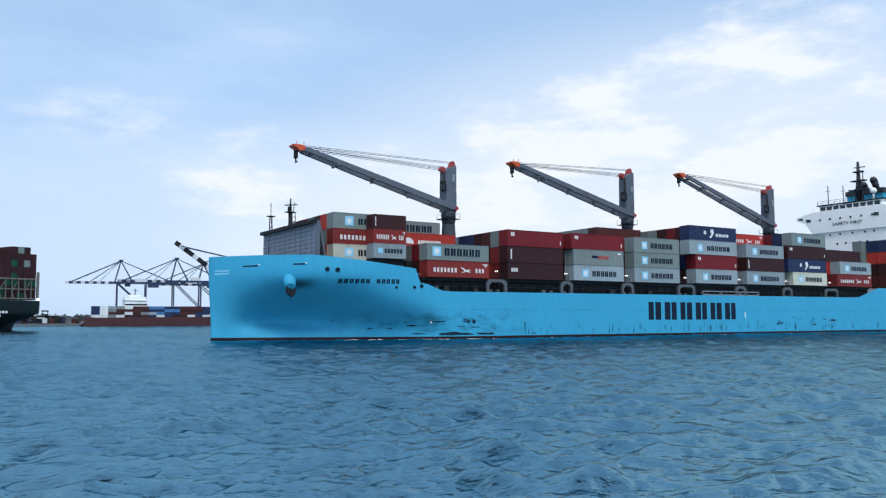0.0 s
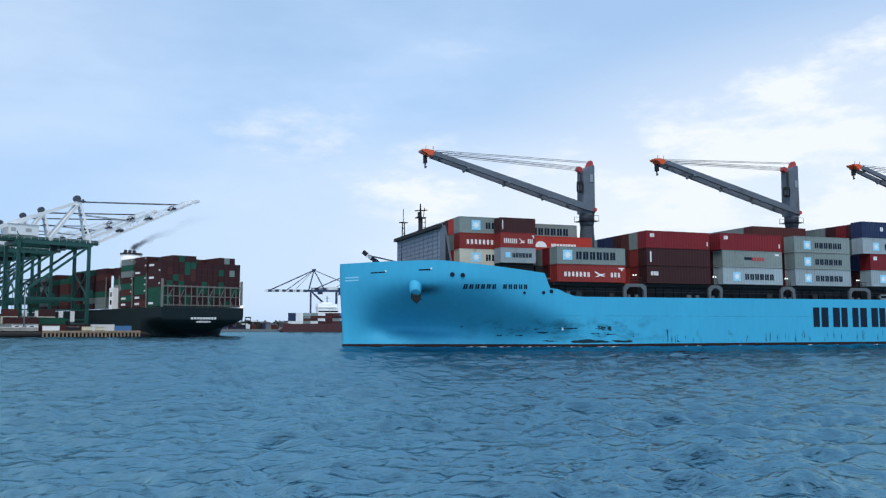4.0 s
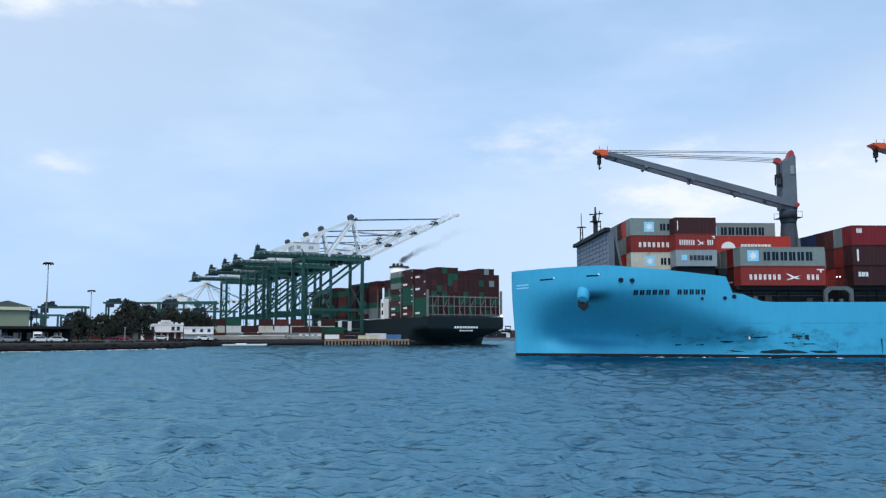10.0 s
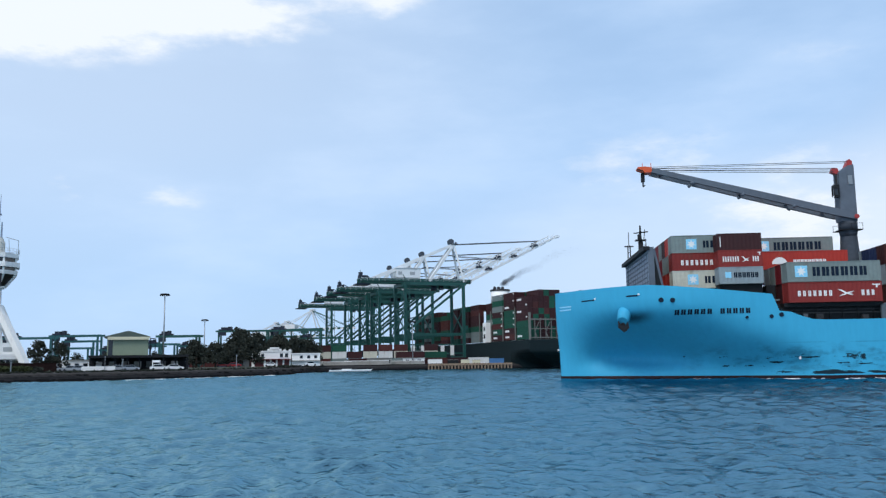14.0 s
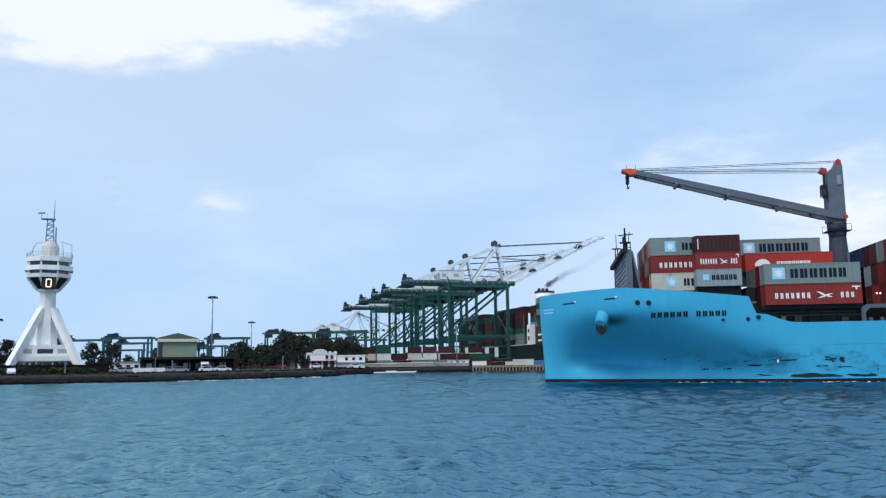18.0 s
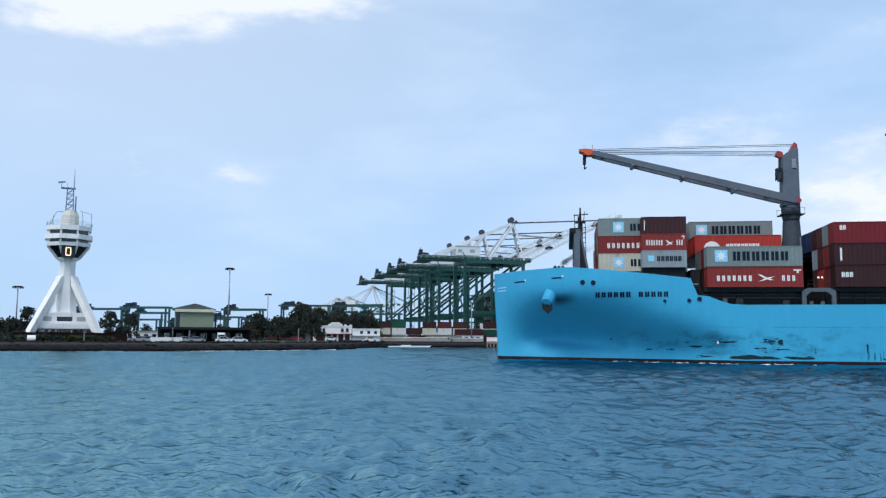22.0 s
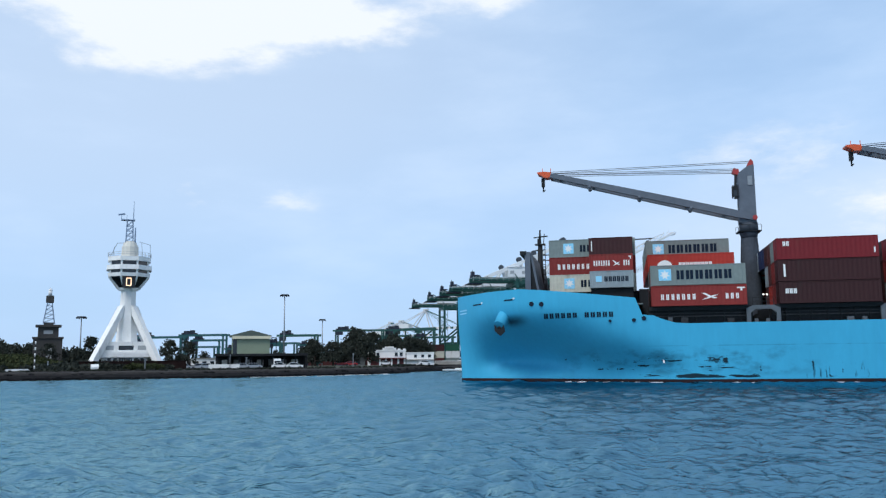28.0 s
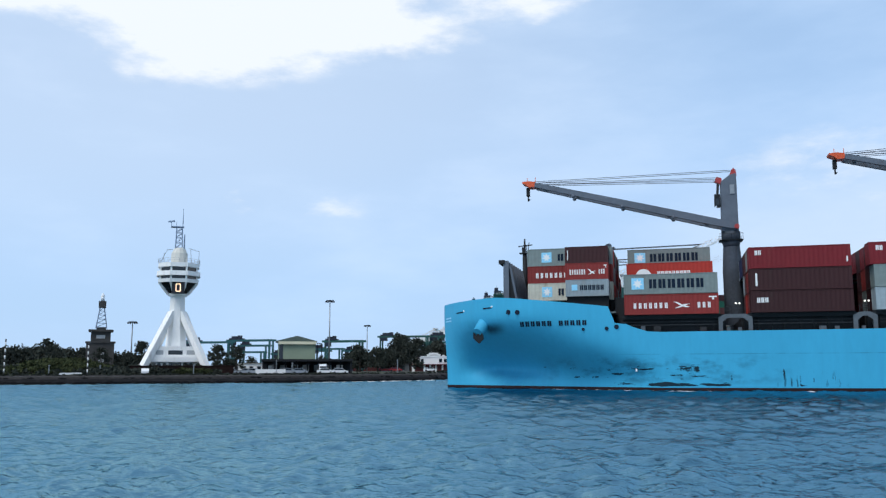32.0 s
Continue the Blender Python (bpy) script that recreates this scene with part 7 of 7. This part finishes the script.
    for x in (14.9, 28.9, 43.2, 57.8):
        for k in range(2):
            quick("lashing_bridge", TAN_STEEL, t, boxes=[(x + 0.25 - 0.3 * k, x + 0.55 - 0.3 * k, 0.2, 0.5, T, T + 14.5 - 3 * k), (x - 0.1, x + 0.6, 0.15, 0.45, T + 4.4 + 5 * k, T + 4.8 + 5 * k)])
    bm = bmesh.new()
    box(bm, 45, 56, 11, 24, T, T + 18.5)
    part("engine_casing", bm, WHITE, t, "white engine casing behind the stacks")
    quick("funnel", WHITE, t, tubes=[((52, 9, T + 18), (52, 9, T + 24.8), 4.6, 4.6, 20)])
    bm = bmesh.new()
    tube(bm, (52, 9, T + 24.8), (52, 9, T + 25.5), 4.9, 4.8, 20)
    for y in (6, 8, 10):
        tube(bm, (52, y, T + 25.5), (51.2, y, T + 26.6), 0.8, 0.8, 8)
    part("funnel_top", bm, BLACK, t)
    quick("stern_light", LAMP_WHITE, t, tubes=[((-0.3, 36.2, T + 0.6), (0.3, 36.2, T + 0.6), 0.55, 0.55, 10)], label="lit white stern light")
    quick("side_house", WHITE, t, boxes=[(50, 54, 0.3, 4, T, T + 9.5)])
    for k in range(2):
        quick("window", GLASS, t, boxes=[(51, 52.8, 0.22, 0.3, T + 2 + 3.6 * k, T + 4 + 3.6 * k)])


berthed_ship()


def red_ship():
    t = tagged(empty("feeder_ship", pose(133, 812, 0)), "distant red-hulled feeder ship at the far quay", "ship")
    bm = bmesh.new()
    prism(bm, [(0, 7.9), (1, 4.6), (-2, 1.5), (2, -1), (138, -1), (140, 8.5), (10, 7.6), (4, 8.2)], 0, 20)
    part("hull", bm, FAR_RED, t)
    tiers = ("white navy navy navy", "white white white white", "grey brown grey pale", "white maroon brown grey", "maroon white brown white", "maroon maroon brown maroon", "brown grey maroon brown",
             "navy pale navy blue", "white blue navy blue", "navy navy blue navy", "maroon navy blue navy", "maroon brown maroon brown", "white brown maroon brown", "navy navy maroon brown")
    for i in range(18):
        for k, c in enumerate(tiers[i % 14].split()):
            part("container", container_for(c, 7.0, 2.6), None, t, "", Matrix.Translation((6 + 7.2 * i, 0.5, 7.6 + 2.62 * k)))
    quick("house", WHITE, t, boxes=[(36, 55, 6, 18, 8, 27), (40, 50, 8, 16, 27, 29), (35.5, 55.5, 5, 19, 23.5, 24.2)])
    quick("mast", DARKSTEEL, t, beams=[((46, 12, 28), (46, 12, 35), 0.6), ((44, 12, 33), (48, 12, 33), 0.4)])
    quick("house_window", GLASS, t, boxes=[(36, 56, 5.9, 6.0, 15, 16.5), (36, 56, 5.9, 6.0, 19, 20.5)])


red_ship()


def far_clutter():
    """Distant low buildings, stacked boxes and trees along the far shore."""
    rnd = random.Random(17)
    mats = [FAR_GREY, DARKSTEEL, LEAF, DARKSTEEL, CONTAINER["brown"], CONTAINER["navy"], FAR_WHITE, LEAF, FAR_GREY]
    for i in range(170):
        x = 50 + 150 * rnd.random()
        y = 1030 - 0.33 * (x - 40) + rnd.uniform(5, 60)
        w, h = rnd.uniform(3, 12), rnd.uniform(2, 8.5)
        t = tagged(new("far_building"), "small distant building on the far shore", "building", "far buildings")
        t.matrix_world = pose(x, y, 2.5, 0, 0, rnd.uniform(-15, 15))
        quick("wall", mats[i % len(mats)], t, boxes=[(-w / 2, w / 2, -5, 5, 0, h)])
        quick("roof", FAR_GREY, t, boxes=[(-w / 2 - 0.4, w / 2 + 0.4, -5.4, 5.4, h, h + 0.5), (-w * 0.2, w * 0.1, -2, 2, h + 0.5, h + rnd.uniform(1, 3))])
    bm = bmesh.new()
    for i in range(90):
        x = 48 + 160 * rnd.random()
        leaf_cloud(bm, (x, 1062 - 0.33 * (x - 40), rnd.uniform(4, 9)), rnd.uniform(3, 5.5), 40, rnd, 1.3, 0.7)
    tagged(new("far_trees", mesh_of(bm, "far_trees", LEAF)), "dark distant trees behind the far sheds", "trees", kind="stuff")
    # far hill; its haze is painted into the material, the air is clear
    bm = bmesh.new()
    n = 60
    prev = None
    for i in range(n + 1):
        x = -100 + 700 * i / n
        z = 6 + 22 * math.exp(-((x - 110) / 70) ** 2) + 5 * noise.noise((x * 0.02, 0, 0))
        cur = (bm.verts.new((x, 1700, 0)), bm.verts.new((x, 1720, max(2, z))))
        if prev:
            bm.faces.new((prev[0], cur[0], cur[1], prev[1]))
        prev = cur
    tagged(new("far_hill", mesh_of(bm, "far_hill", FAR_HILL)), "low hill behind the far shore, haze put into its pale colour", "hill", kind="structure")
    for i in range(26):
        x = 58 + 3.0 * i + rnd.uniform(-1, 1)
        y = 1016 - 0.33 * (x - 40)
        t = tagged(new("far_vehicle"), "dark tall yard vehicle on the far shore", "vehicle", "far vehicles")
        t.matrix_world = pose(x, y + rnd.uniform(6, 14), 2.5)
        h, w = rnd.uniform(5, 14), rnd.uniform(1.6, 3.6)
        quick("leg", DARKSTEEL, t, boxes=[(-w, -w + 0.5, -1, 1, 0, h)])
        quick("leg", DARKSTEEL, t, boxes=[(w - 0.5, w, -1, 1, 0, h)])
        quick("top_frame", DARKSTEEL if i % 3 else FAR_WHITE, t, boxes=[(-w - 0.4, w + 0.4, -1.4, 1.4, h, h + 1.4)])
        quick("load", (CONTAINER["brown"], CONTAINER["navy"], FAR_WHITE, DARKSTEEL)[i % 4], t, boxes=[(-w + 0.7, w - 0.7, -1, 1, 0.4, h * rnd.uniform(0.3, 0.7))])
    for x, h in ((64, 22), (83, 19), (90, 16), (118, 17)):
        far_mast = tagged(new("far_light_mast"), "thin distant light mast on the far shore", "lamp", "far masts")
        far_mast.matrix_world = pose(x, 1040 - 0.33 * (x - 40), 2.5)
        quick("pole", GALV, far_mast, boxes=[(-0.3, 0.3, -0.3, 0.3, 0, h)])
        quick("lamp_head", GALV, far_mast, boxes=[(-1.6, 1.6, -1.2, 1.2, h, h + 0.8)])


far_clutter()


def smoke_material():
    """Thin smoke: each flake dense in its middle and clear at its rim."""
    m = bpy.data.materials.new("thin_dark_smoke")
    m.use_nodes = True
    nd, ln = m.node_tree.nodes, m.node_tree.links
    b = nd["Principled BSDF"]
    b.inputs["Base Color"].default_value = (0.09, 0.095, 0.11, 1)
    b.inputs["Roughness"].default_value = 1.0
    b.inputs["Specular IOR Level"].default_value = 0.0
    at = nd.new("ShaderNodeAttribute")
    at.attribute_name = "soot"
    ln.new(at.outputs["Fac"], b.inputs["Alpha"])
    return m


puffs = []


def funnel_smoke():
    rnd = random.Random(2)
    base = QUAY + QOUT * 13.5 - QDIR * 24 + Vector((0, 0, 39.0))
    sm = smoke_material()
    for i in range(15):
        s = (i / 14) ** 1.4
        p = base + Vector((0.3 + 38 * s ** 1.1, 0, 18 * s ** 0.85))
        verts, faces, dens = [], [], []
        for k in range(3 if i < 4 else 1):
            c = Vector((rnd.uniform(-1, 1) * (0.5 + 1.8 * s), 0.6 * k, rnd.uniform(-1, 1) * (0.4 + 1.2 * s)))
            w, h = (1.9 + 4.2 * s) * rnd.uniform(0.8, 1.3), (1.6 + 2.6 * s) * rnd.uniform(0.7, 1.2)
            n0 = len(verts)
            verts.append(c)
            dens.append(0.55 * (1 - s) ** 4.0 + 0.12 * (1 - s))
            for q in range(14):
                a = 2 * math.pi * q / 14
                r = rnd.uniform(0.75, 1.15)
                verts.append(c + Vector((w * r * math.cos(a) + 0.5 * h * math.sin(a), rnd.uniform(-0.2, 0.2), h * r * math.sin(a))))
                dens.append(0.0)
            faces += [(n0, n0 + 1 + q, n0 + 1 + (q + 1) % 14) for q in range(14)]
        me = bpy.data.meshes.new("smoke_puff")
        me.from_pydata(verts, [], faces)
        me.attributes.new("soot", "FLOAT", "POINT").data.foreach_set("value", dens)
        me.materials.append(sm)
        ob = tagged(new("smoke_puff", me), "thin dark funnel smoke drifting from the berthed ship", "smoke", "funnel smoke")
        ob.location = p
        ob.visible_shadow = False
        puffs.append((ob, p, s))


funnel_smoke()


# ---- movement ----
def motions():
    walk(ship, [(t, pose(x, y, 0)) for t, x, y in ((0, 40.13, 113.57), (8, 22.02, 113.45), (16, 3.66, 113.49), (24, -15.26, 113.67), (32, -34.34, 113.93))])
    for ob, p, s in puffs:
        walk(ob, [(0, pose(*p)), (16, pose(p.x + 1.5 + 2 * s, p.y, p.z + 0.8)), (32, pose(p.x + 0.5, p.y, p.z + 0.2))])
    walk(water, [(0, pose(-4, -9, LEVEL)), (32, pose(4, -2, LEVEL))])


motions()
